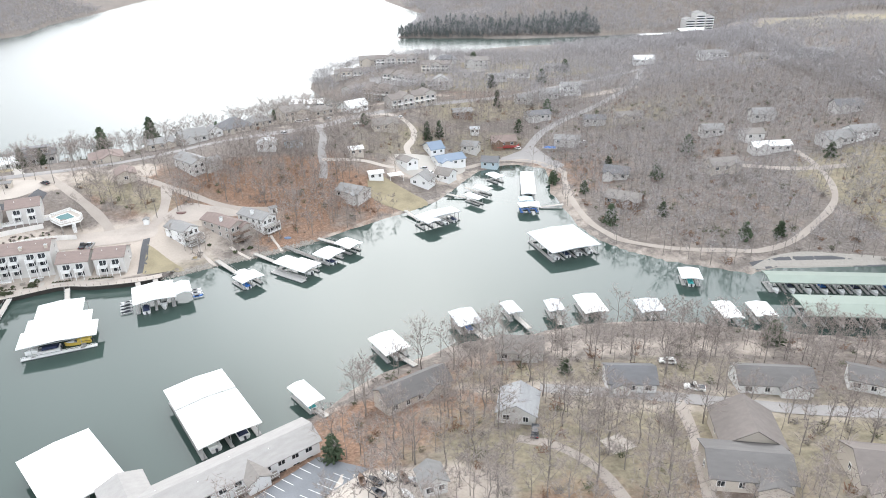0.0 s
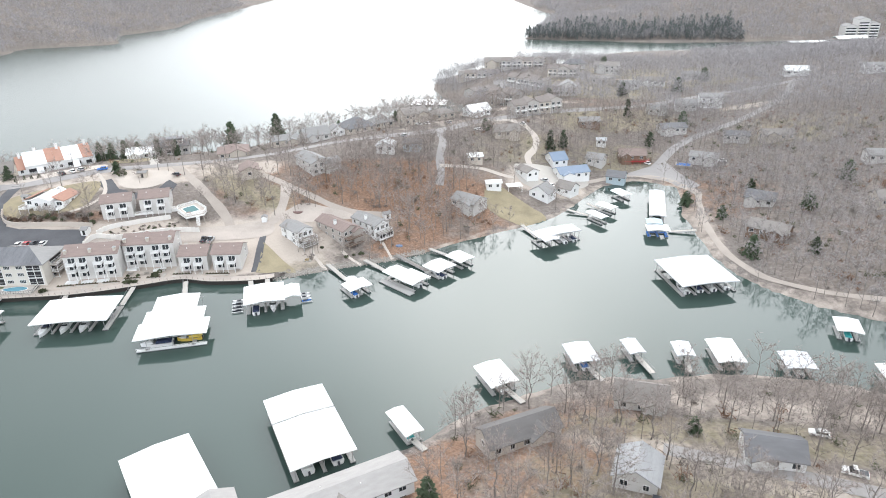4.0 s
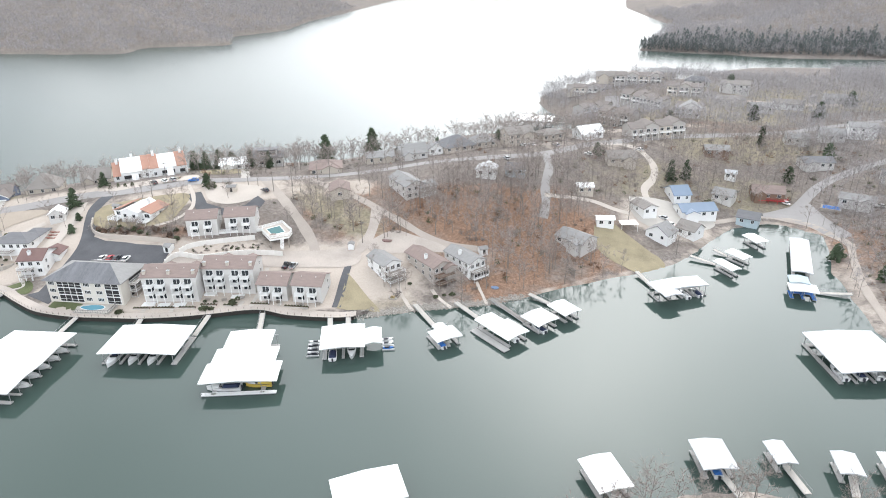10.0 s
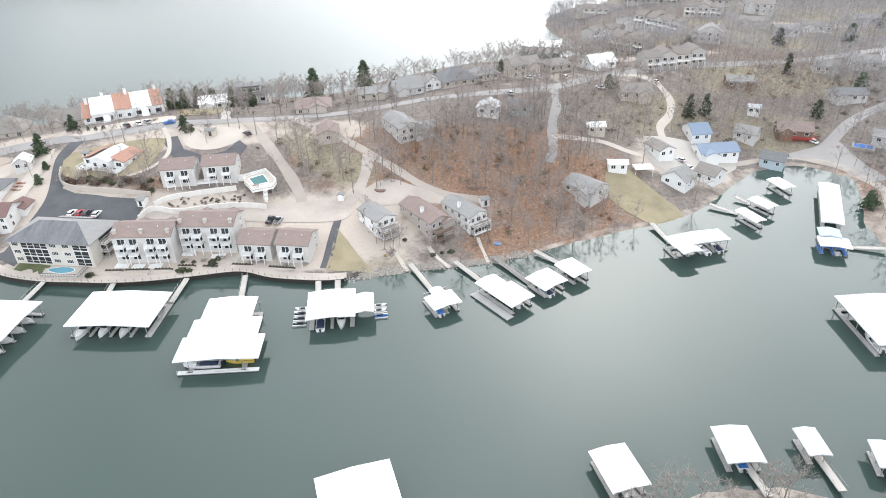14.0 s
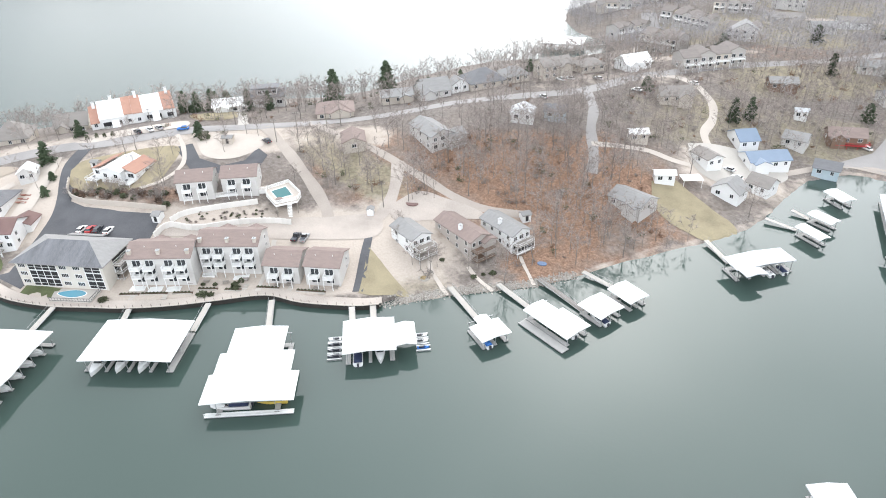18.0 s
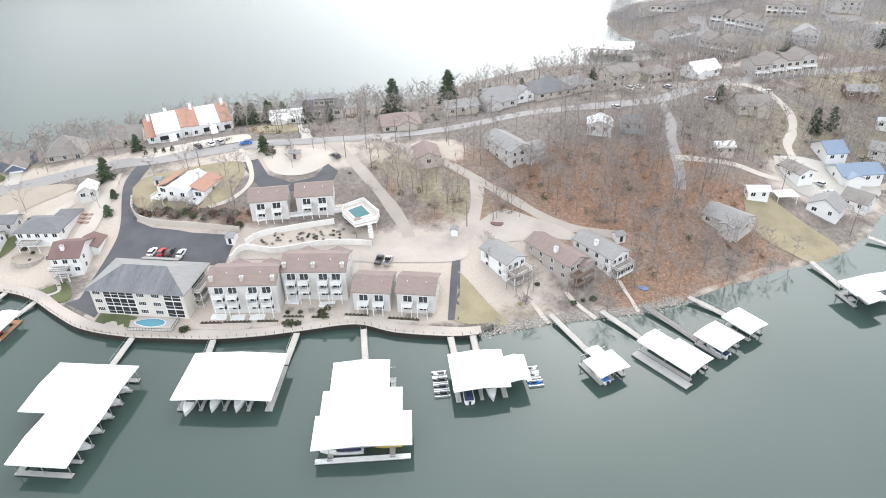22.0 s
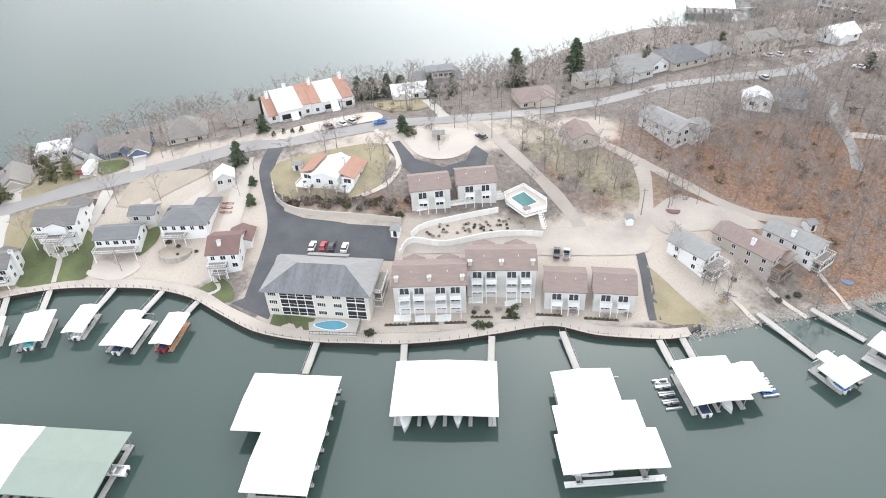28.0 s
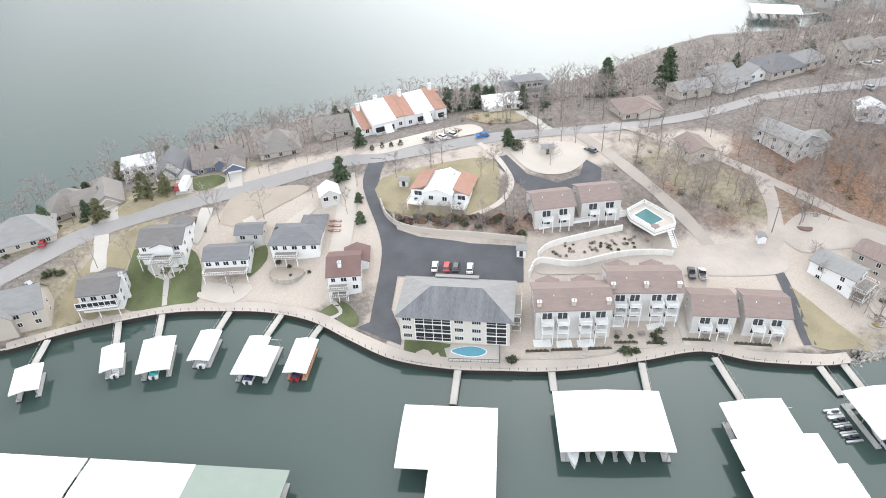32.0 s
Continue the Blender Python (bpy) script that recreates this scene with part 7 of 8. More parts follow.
BOATS = [
    # dock centre and turn, place in it, heading against the dock, length, beam, cover, hull
    ((-163.8, 181.8, 17), (-9.0, -5.0), 180, 9.5, 3.0, CANVAS_NAVY, GEL), ((-163.8, 181.8, 17), (-3.0, -4.4), 180, 8.0, 2.6, None, GEL), ((-163.8, 181.8, 17), (3.0, -4.4), 180, 8.0, 2.6, None, GEL),
    ((-128.4, 182.8, 22.5), (-4.5, -9.6), 90, 9.8, 3.2, CANVAS_NAVY, GEL), ((-128.4, 182.8, 22.5), (5.2, -8.6), 90, 7.5, 2.5, YELLOW, YELLOW),
    ((-106.1, 202.2, 25.7), (-3.2, -3.4), 0, 7.5, 2.6, CANVAS_NAVY, GEL), ((-106.1, 202.2, 25.7), (2.6, -3.0), 180, 8.0, 2.7, None, GEL),
    ((-191.7, 160.5, 104), (-2.3, -2.5), 180, 7.5, 2.5, CANVAS_BLUE, GEL), ((-191.7, 160.5, 104), (2.3, -2.5), 180, 7.5, 2.5, None, GEL), ((-191.7, 160.5, 104), (6.8, -2.8), 180, 7.5, 2.5, REDPAINT, GEL), ((-191.7, 160.5, 104), (-7.0, -2.6), 180, 7.5, 2.5, CANVAS_BLUE, GEL), ((-191.7, 160.5, 104), (11.2, -2.4), 180, 7.5, 2.5, None, GEL),
    ((-77.4, 214.6, 46), (-2.0, -2.0), 0, 5.5, 2.2, CANVAS_BLUE, GEL), ((-60.9, 224.0, 57), (0.5, -3.0), 0, 7.5, 2.5, None, GEL), ((-50.3, 232.9, 55), (-2.0, -1.5), 0, 6.5, 2.4, CANVAS_NAVY, GEL),
    ((-65.3, 139.2, 37), (-3.6, -8.0), 0, 9.5, 3.0, None, GEL), ((-65.3, 139.2, 37), (3.6, -8.0), 0, 9.5, 3.0, CANVAS_NAVY, GEL), ((-42, 144.6, 41.5), (-0.4, -1.2), 0, 6.5, 2.4, CANVAS_TEAL, GEL),
    ((42.5, 241.7, 20), (-7.5, -5.0), 0, 8.0, 2.6, None, GEL), ((42.5, 241.7, 20), (-2.5, -5.0), 0, 8.0, 2.6, CANVAS_NAVY, GEL), ((42.5, 241.7, 20), (2.5, -5.0), 0, 8.0, 2.6, None, GEL), ((42.5, 241.7, 20), (7.5, -5.0), 0, 8.0, 2.6, None, GEL),
    ((-276.1, 169.2, 30), (-0.6, -2.0), 0, 7.5, 2.5, CANVAS_TEAL, GEL), ((-250.4, 176.4, 12), (-0.8, -3.0), 0, 8.0, 2.6, CANVAS_NAVY, GEL), ((-239.7, 179.6, 13), (-0.5, -2.5), 0, 7.0, 2.4, CANVAS_NAVY, REDPAINT), ((-265.9, 175.7, 17), (0, -2.0), 0, 6.5, 2.4, None, GEL), ((-286.5, 164.9, 38), (0, -1.5), 0, 6.0, 2.3, None, GEL),
    ((-8.1, 270.8, 33), (2.0, -1.5), 0, 6.0, 2.3, None, GEL), ((-8.1, 270.8, 33), (6.5, -1.5), 0, 6.0, 2.3, CANVAS_NAVY, GEL), ((1.5, 182.4, 20), (0, -1.5), 0, 6.5, 2.4, CANVAS_BLUE, GEL), ((-21.7, 168.3, 34), (0, -2), 0, 7.0, 2.4, None, GEL),
    ((-234.2, 138.2, 13.5), (8.0, 1.0), 90, 7.5, 2.6, None, GEL), ((61.2, 187.7, 5), (0, -1), 0, 6, 2.3, None, GEL), ((81.7, 209.8, -8), (0, -1), 0, 6, 2.3, CANVAS_TEAL, GEL),
]
for (cx_, cy_, cr_), (u_, v_), h_, L_, B_, cov_, hull_ in BOATS:
    bx_, by_ = local(*(settled(cx_, cy_) if (cx_, cy_) in LOW_DOCKS else (cx_, cy_)), cr_, u_, v_)
    boat(bx_, by_, cr_ + h_, L_, B_, cov_, hull_)
for i in range(12):
    bx_, by_ = local(140, 203, -5, -30 + i * 5.4, -1.8)
    boat(bx_, by_, -5 + 180, 6.5, 2.4, (None, CANVAS_NAVY, None, CANVAS_BLUE)[i % 4])


def watercraft(x, y, deg, paint, label):
    """A personal watercraft on a floating lift."""
    ob = thing("personal_watercraft", turn(x, y, 0.15, deg), label, "watercraft", "watercraft on lifts")
    part("hull", shared("craft_hull", lambda: hull_shape(3.2, 1.15, 0.55)), paint, ob)
    part("seat", shared("craft_seat", lambda: Shape().box(-0.22, 0.22, -1.2, 0.15, 0.45, 0.85)), DARKPAINT, ob)
    part("handlebar", shared("handlebar", lambda: Shape().bar((-0.4, 0.35, 1.0), (0.4, 0.35, 1.0), 0.04, 6).bar((0, 0.55, 0.5), (0, 0.35, 1.0), 0.07, 6)), DARKPAINT, ob)
    for sx in (-1, 1):
        part("lift_float", shared("lift_float", lambda: Shape().box(-0.25, 0.25, -1.9, 1.9, -0.3, 0.3)), DOCK_STEEL, ob, m=pose(sx * 0.85, 0, 0))


for i, (u_, v_, col_) in enumerate([(-9.4, 4.2, GEL), (-9.4, 2.0, DARKPAINT), (-9.4, -0.4, DARKPAINT), (-9.4, -2.8, DARKPAINT), (13.8, 2.6, GEL), (13.8, 0.2, GEL), (14.0, -2.4, CANVAS_BLUE)]):
    bx_, by_ = local(-106.1, 202.2, 25.7, u_, v_)
    watercraft(bx_, by_, 25.7 + (90 if u_ < 0 else -90), col_, "personal watercraft on a floating lift beside a dock")

# ---- small things on the ground ----
def shrub(x, y, r, h, mat=None, label="rounded dull green shrub in a bed", k=0):
    ob = thing("shrub", turn(x, y, ground(x, y), (x * 31) % 360), label, "shrub", "shrubs")
    part("foliage", shared(("foliage", round(r, 1), round(h, 1), k), lambda: bush_shape(int(r * 10) + k, r, h)), mat or SHRUB, ob)


for x_, y_, r_, h_ in [(-190, 196, 1.6, 1.2), (-188.5, 194.5, 1.1, 0.9), (-163.1, 207.1, 1.8, 1.3), (-160.8, 208.0, 1.2, 1.0), (-155.7, 213.3, 1.7, 1.2), (-155.9, 216.6, 1.0, 1.5), (-157, 214.8, 1.1, 0.9), (-166, 211.6, 0.8, 0.8), (-162.6, 212.8, 0.8, 0.8),
                       (-89, 240, 1.0, 0.9), (-86.5, 242, 0.8, 0.7), (-84, 243.5, 1.2, 1.0), (-267, 213, 1.0, 0.9), (-263, 212.5, 0.8, 0.7), (-330, 187, 2.2, 1.0), (-327, 188.5, 1.6, 1.0), (-256, 212, 0.7, 0.7), (-100.5, 244, 0.9, 0.8), (-303.5, 215.5, 1.4, 1.1),
                       (-258, 266, 0.9, 2.2), (-255, 268, 0.8, 2.4), (-252, 269, 0.8, 2.0), (-249, 270.5, 0.9, 2.3), (-209, 276, 2.4, 3.2), (-335, 209, 1.5, 1.2), (-332, 211, 1.3, 1.0), (-349, 186, 1.2, 0.9), (-346, 187.5, 1.0, 0.8)]:
    shrub(x_, y_, r_, h_)
rnd_ = random.Random(11)
for i in range(46):
    u_ = rnd_.random()
    x_, y_ = -188 + 24 * u_ + rnd_.uniform(-2, 2), 233.5 + 13.5 * u_ + rnd_.uniform(-2.2, 2.6)
    shrub(x_, y_, rnd_.choice((0.4, 0.5, 0.6)), 0.5, TWIG if rnd_.random() < 0.6 else SHRUB, "small dormant shrub on the terraced bank", 1)

for i in range(30):
    u_ = (i + rnd_.random()) / 30
    shrub(-237 + 41 * u_, 234.2 + 1.5 * u_ + rnd_.uniform(0, 2 + 6 * u_), rnd_.choice((1.2, 1.5, 1.8)), rnd_.choice((1.5, 2.0)), (WALL_BROWN, SHRUB, MULCH)[i % 3], "tangled brown undergrowth on the bank behind the asphalt lot", 2)


def picnic_table(x, y, deg):
    ob = thing("picnic_table", turn(x, y, ground(x, y), deg), "weathered wooden picnic table on the terrace", "picnic table", "picnic tables")
    part("tabletop", shared("tabletop", lambda: Shape().box(-0.9, 0.9, -0.38, 0.38, 0.7, 0.76)), DECK_WOOD, ob)
    for s_ in (-1, 1):
        part("bench", shared("bench", lambda: Shape().box(-0.9, 0.9, -0.14, 0.14, 0.42, 0.47)), DECK_WOOD, ob, m=pose(0, s_ * 0.68, 0))
        part("leg_frame", shared("leg_frame", lambda: Shape().box(-0.04, 0.04, -0.72, 0.72, 0.36, 0.42).box(-0.04, 0.04, -0.5, -0.38, 0, 0.7).box(-0.04, 0.04, 0.38, 0.5, 0, 0.7)), DECK_WOOD, ob, m=pose(s_ * 0.65, 0, 0))


for x_, y_, a_ in [(-165.7, 213.0, 17), (-160.0, 214.6, 30), (-144.1, 218.3, 13), (-140.7, 219.6, 10), (-131.9, 220.2, 12), (-126.6, 222.4, 8), (-170.0, 211.0, 20), (-155, 217.8, 18)]:
    picnic_table(x_, y_, a_)


def planter(x, y, w, deg):
    """A long low bed with an edging and plants."""
    ob = thing("flower_bed", turn(x, y, ground(x, y), deg), "long low planting bed with dark mulch and clipped shrubs", "flower bed", "flower beds")
    part("edging", Shape().box(-w / 2, w / 2, -0.6, -0.5, -0.3, 0.35).box(-w / 2, w / 2, 0.5, 0.6, -0.3, 0.35), CONCRETE, ob)
    part("mulch", Shape().box(-w / 2, w / 2, -0.5, 0.5, -0.3, 0.28), MULCH, ob)
    for i in range(int(w / 1.1)):
        part("plant", shared("bed_plant", lambda: bush_shape(7, 0.45, 0.6, 30)), SHRUB, ob, m=pose(-w / 2 + 0.6 + i * 1.1, 0, 0.25))


for x_, y_, w_, a_ in [(-184.5, 200.8, 6, 19), (-177.5, 203.4, 8, 19), (-169.5, 206.3, 6, 19), (-163.5, 210.3, 6, 17), (-156, 212.4, 5, 17), (-146.5, 216.4, 7, 13), (-133, 218.6, 9, 11)]:
    planter(x_, y_, w_, a_)


def patio(x, y, w, d, deg):
    tagged(part("pavement", Shape().box(-w / 2, w / 2, -d / 2, d / 2, -1.0, 0.12), WHITE, m=turn(x, y, ground(x, y) + 0.05, deg)), "bright white concrete patio before a townhouse", "patio", kind="structure")


for x_, y_, w_, d_, a_ in [(-184.0, 204.2, 4.5, 3.0, 19), (-178.6, 205.6, 4.0, 3.2, 19), (-173.4, 207.4, 4.2, 3.2, 19), (-167.0, 216.4, 4.0, 3.0, 17), (-157, 218.6, 4.5, 3.0, 17)]:
    patio(x_, y_, w_, d_, a_)


def steps(x, y, deg, n=6):
    ob = thing("garden_steps", turn(x, y, ground(x, y), deg), "short flight of pale stone garden steps", "steps", "garden steps")
    for i in range(n):
        part("step", shared("garden_step", lambda: Shape().box(-0.7, 0.7, -0.22, 0.22, -0.3, 0.12)), CONCRETE, ob, m=pose(0, i * 0.75, ground(*local(x, y, deg, 0, i * 0.75)) - ground(x, y)))


for x_, y_, a_ in [(-182.5, 199.0, 16), (-173, 201.5, 18), (-164.6, 206.5, 20), (-152.5, 212.5, 16), (-139.5, 217, 12)]:
    steps(x_, y_, a_)

hut = thing("shed", turn(-131.0, 258.0, ground(-131, 258), 15), "small white wooden kiosk at the edge of the yard", "shed", "sheds")
part("wall", gable_wall(2.2, 2.2, -0.3, 2.1, 0.5, "y"), WALL_WHITE, hut)
part("roof", gable_roof(2.2, 2.2, 2.12, 0.5, 0.25, along="y"), ROOF_GREY, hut)
for x_, y_, w_, d_, a_, l_, wm_ in [(-196.0, 230.6, 2.6, 3.4, 10, "white-framed open refuse shelter at the lot's corner", WALL_WHITE), (-240, 251, 3.0, 2.4, 10, "small grey garden shed on dry grass", WALL_GREY), (-198.5, 276.5, 4, 3, 20, "small weathered shelter on the sandy island", WALL_TAN), (-80.5, 270.5, 3, 3, 38, "small white shed behind a long house", WALL_WHITE)]:
    sh_ = thing("shed", turn(x_, y_, ground(x_, y_), a_), l_, "shed", "sheds")
    part("wall", gable_wall(w_, d_, -0.5, 2.2, 0.4), wm_, sh_)
    part("roof", gable_roof(w_, d_, 2.22, 0.4, 0.25), ROOF_GREY, sh_)
    part("door", Shape().box(-0.5, 0.5, -d_ / 2 - 0.06, -d_ / 2 - 0.004, 0.05, 1.95), SCREEN_SHADE, sh_)


port_ = thing("carport", turn(-29.5, 314.5, ground(-29.5, 314.5), 20), "white flat-roofed carport on the pale drive", "carport")
part("roof", Shape().box(-3.6, 3.6, -2.6, 2.6, 2.5, 2.66), ROOF_WHITE, port_)
for px_ in (-3.3, 3.3):
    for py_ in (-2.3, 2.3):
        part("post", Shape().box(px_ - 0.06, px_ + 0.06, py_ - 0.06, py_ + 0.06, -0.6, 2.5), TRIM, port_)


def utility_pole(x, y):
    ob = thing("utility_pole", turn(x, y, ground(x, y), 30), "tall grey wooden utility pole with a cross-arm", "utility pole", "utility poles")
    part("pole", shared("utility_mast", lambda: Shape().bar((0, 0, -0.5), (0, 0, 9.5), 0.16, 8, 0.1)), BARK, ob)
    part("cross_arm", shared("cross_arm", lambda: Shape().box(-1.1, 1.1, -0.06, 0.06, 8.7, 8.85)), BARK, ob)
    for s_ in (-0.95, -0.4, 0.4, 0.95):
        part("insulator", shared("insulator", lambda: Shape().bar((0, 0, 8.85), (0, 0, 9.05), 0.05, 6)), SILVER, ob, m=pose(s_, 0, 0))


for x_, y_ in [(-176.6, 291), (-168, 299), (-181.3, 283), (-205, 291), (-235, 277.5), (-270, 263), (-300, 240), (-140, 333), (-104, 358), (-70, 388), (-128, 262)]:
    utility_pole(x_, y_)

for i, (x_, y_) in enumerate([(-256.2, 231.6), (-255.6, 229.8), (-255.0, 228.0)]):
    c_ = thing("canoe", turn(x_, y_, ground(x_, y_) + 0.1, 105), "upturned red canoe lying on sandy ground", "canoe", "canoes")
    part("hull", shared("canoe_hull", lambda: hull_shape(4.2, 0.9, 0.45)), BRICK, c_)
ring_ = thing("fire_pit", turn(-103.2, 234.5, ground(-103.2, 234.5), 0), "round stone bed with straw-coloured grass", "fire pit")
part("stone_ring", Shape().slab([(math.cos(i * math.pi / 10) * 1.7, math.sin(i * math.pi / 10) * 1.2) for i in range(20)], -0.2, 0.35), ROCK, ring_)
part("dry_grass", bush_shape(3, 1.1, 0.9, 60).mesh("dry_grass"), DEADGRASS, ring_)
bed_ = thing("flower_bed", turn(-119, 266, ground(-119, 266), 0), "round bed of dark red mulch in the gravel", "flower bed", "flower beds")
part("mulch", Shape().slab([(math.cos(i * math.pi / 10) * 2.2, math.sin(i * math.pi / 10) * 1.6) for i in range(20)], -0.2, 0.25), ROOF_RED, bed_)
tub_ = thing("spa_cover", turn(-70.8, 253.2, ground(-70.8, 253.2), 0), "round blue tarpaulin on the slope below a house", "tarpaulin")
part("sheet", Shape().slab([(math.cos(i * math.pi / 8) * 1.5, math.sin(i * math.pi / 8) * 1.1) for i in range(16)], -0.3, 0.25), TARP, tub_)

round_ = thing("raised_patio", turn(-262.6, 210.6, ground(-262.6, 210.6), 14), "round sandy patio held by a low curved stone wall", "patio")
part("sand", Shape().slab([(math.cos(i * math.pi / 14) * 5.0, math.sin(i * math.pi / 14) * 4.2) for i in range(28)], -2.0, 0.55), SANDY, round_)
for i in range(20):
    a_ = math.pi * (1.02 + 0.96 * (i + 0.5) / 20)
    part("wall_stone", shared("wall_stone", lambda: Shape().box(-0.42, 0.42, -0.2, 0.2, -2.2, 0.72)), ROCK, round_, m=turn(math.cos(a_) * 5.2, math.sin(a_) * 4.4, 0, math.degrees(math.atan2(4.4 * math.cos(a_), -5.2 * math.sin(a_)))))
part("fire_bowl", Shape().bar((1.6, -2.0, 0.55), (1.6, -2.0, 0.85), 0.5, 12), DARKPAINT, round_)

# footpaths
for pts_, w_, l_ in [([(-104.5, 244), (-103, 240), (-98, 234), (-94, 230.5)], 1.3, "pale footpath from a house to its footbridge"), ([(-92, 244), (-88, 240), (-82, 236.5)], 1.3, "pale footpath between planted beds"), ([(-78, 254), (-75, 249), (-71, 243)], 1.1, "pale footpath down to the bank"),
                     ([(-296.8, 198), (-293.5, 192.5), (-289.9, 187.5)], 1.5, "straight pale path across the lawn to the seawall"), ([(-247, 205), (-243, 203), (-240, 200), (-243, 196)], 1.2, "winding pale garden path"), ([(-155.5, 236), (-151.8, 226), (-149.5, 217), (-148, 213)], 1.5, "white concrete path between the townhouses"),
                     ([(-222, 276), (-213, 268), (-206, 258), (-207, 248), (-214, 240)], 1.7, "curving pale path beside the duplex yard"), ([(-207, 195.5), (-205, 192), (-205, 188.5)], 1.6, "pale path from the apartments to the footbridge"), ([(-300, 226), (-298, 219), (-297, 212)], 4.0, "pale concrete drive up to the road"), ([(-325, 205), (-321, 199), (-317.5, 193)], 4.2, "pale concrete drive up to the road"),
                     ([(-216, 311), (-209.5, 302), (-201.5, 291)], 4.0, "pale concrete drive down to the ridge road"), ([(-299.8, 243), (-297.6, 239.6), (-295.8, 236.8)], 5.0, "pale concrete garage drive"), ([(-317, 238), (-314, 234), (-310.6, 229)], 5.5, "pale concrete garage drive with a camper van"), ([(-332.6, 217.6), (-329.5, 214), (-326.5, 210.4)], 6.0, "pale concrete garage drive"), ([(-285, 226), (-276, 220), (-270, 228), (-266, 236)], 3.5, "pale sandy drive between the houses"), ([(-262, 252), (-256, 240), (-252, 228), (-250, 220)], 6.5, "broad sandy drive down from the road")]:
    ribbon("pavement", pts_, w_, GRAVEL if "sandy" in l_ or "curving" in l_ or "footpath" in l_ else CONCRETE, l_, 0.2, "path", 1.5)

# shore rocks: each stone a piece of the bank
bank = tagged(new("rock_bank"), "bank of grey rip-rap stones along the water", "rock bank", kind="structure")


def stone(seed):
    r = random.Random(seed)
    s = Shape()
    ring0 = [(math.cos(i * math.pi / 3), math.sin(i * math.pi / 3)) for i in range(6)]
    s.v = [(a * r.uniform(0.7, 1.1), b * r.uniform(0.7, 1.1), -0.5) for a, b in ring0] + [(a * r.uniform(0.4, 0.75), b * r.uniform(0.4, 0.75), r.uniform(0.35, 0.6)) for a, b in ring0]
    s.f = [tuple(range(5, -1, -1)), tuple(range(6, 12))] + [(i, (i + 1) % 6, 6 + (i + 1) % 6, 6 + i) for i in range(6)]
    return s


STONES = [stone(s).mesh("stone") for s in range(5)]
line_ = spline([Vector(q) for q in [(-111, 219.5), (-93, 231.5), (-75, 240.5), (-68, 245), (-60, 251)]], 0.5)
for i, q in enumerate(line_):
    for j in range(2):
        a_ = rnd_.uniform(0.2, 0.5)
        x_, y_ = q.x + rnd_.uniform(-1.5, 1.5), q.y + rnd_.uniform(-1.5, 1.5)
        part("stone", STONES[(i + j) % 5], ROCK, bank, m=turn(x_, y_, max(ground(x_, y_), -0.2) + 0.05, rnd_.uniform(0, 360)) @ Matrix.Diagonal((a_, a_, a_ * 0.8, 1)))

rubble, rock_ = Shape(), [stone(s_) for s_ in range(5)]
spots = np.array([(q.x + rnd_.uniform(-1.6, 1.6) - 0.6, q.y + rnd_.uniform(-1.6, 1.6) + 1.0) for q in rnd_.choices(line_, k=1400)])
for i, ((x_, y_), z_) in enumerate(zip(spots, np.maximum(heights(spots[:, 0], spots[:, 1]), -0.1))):
    a_, k_, w_ = rnd_.uniform(0.14, 0.4), len(rubble.v), rock_[i % 5]
    rubble.v += [(x_ + a * a_, y_ + b * a_, z_ + 0.08 + c * a_ * 0.8) for a, b, c in w_.v]
    rubble.f += [tuple(j + k_ for j in f_) for f_ in w_.f]
tagged(part("rip_rap", rubble, ROCK), "grey rip-rap rubble on the bank", "rip-rap", kind="stuff")
terrace_fence = thing("fence", turn(-181.4, 248.2, 11.9, 32.8), "white timber fence along the upper townhouse terrace", "fence")
railing(terrace_fence, [(-14, 0), (14, 0)], 0.3, 1.1, 0.15)
part("skirt", Shape().box(-14, 14, -0.1, 0.09, -1.0, 0.29), WHITE, terrace_fence)
part("terrace_edge", Shape().box(-14, 14, 0.1, 3.5, -1.6, 0.3), WALK, terrace_fence)


def trailer(x, y, deg, mat):
    ob = thing("boat_trailer", turn(x, y, ground(x, y) + 0.15, deg), "small parked boat trailer with a low load", "trailer", "trailers in the boat yard")
    part("frame", shared("trailer_frame", lambda: Shape().box(-0.8, -0.68, -1.8, 1.8, 0.4, 0.52).box(0.68, 0.8, -1.8, 1.8, 0.4, 0.52).box(-0.8, 0.8, -1.8, -1.68, 0.4, 0.52).box(-0.06, 0.06, 1.8, 3.2, 0.4, 0.52).box(-0.8, 0.8, 1.68, 1.8, 0.4, 0.52)), DARKPAINT, ob)
    part("load", shared("trailer_load", lambda: hull_shape(3.4, 1.3, 0.6)), mat, ob, m=pose(0, 0, 0.6))
    for sx in (-1, 1):
        part("wheel", shared("wheel", lambda: None), TYRE, ob, m=pose(sx * 0.95, -0.4, 0.33))


for i, (x_, y_) in enumerate([(-22, 107), (-19, 106.2), (-16, 107.2), (-13, 106.5), (-10.5, 104.8), (-18, 102), (-12, 100.5)]):
    trailer(x_, y_, 20 + i * 37 % 50, (WALL_BROWN, DARKPAINT, GEL, WALL_BROWN, SILVER, DARKPAINT, GEL)[i])
tub2_ = thing("swimming_pool", turn(55.5, 369.3, ground(55.5, 369.3), -12), "small above-ground pool with blue water and timber deck", "swimming pool")
part("deck", Shape().box(-4.2, 4.2, -3.0, 3.0, -0.8, 0.9), DECK_WOOD, tub2_)
part("pool_water", Shape().box(-3.4, 3.4, -2.2, 2.2, 0.904, 0.95), CANVAS_BLUE, tub2_)
red_ = thing("timber_deck", turn(31.5, 372.4, ground(31.5, 372.4), 5), "long dark red timber deck before a brown house", "deck")
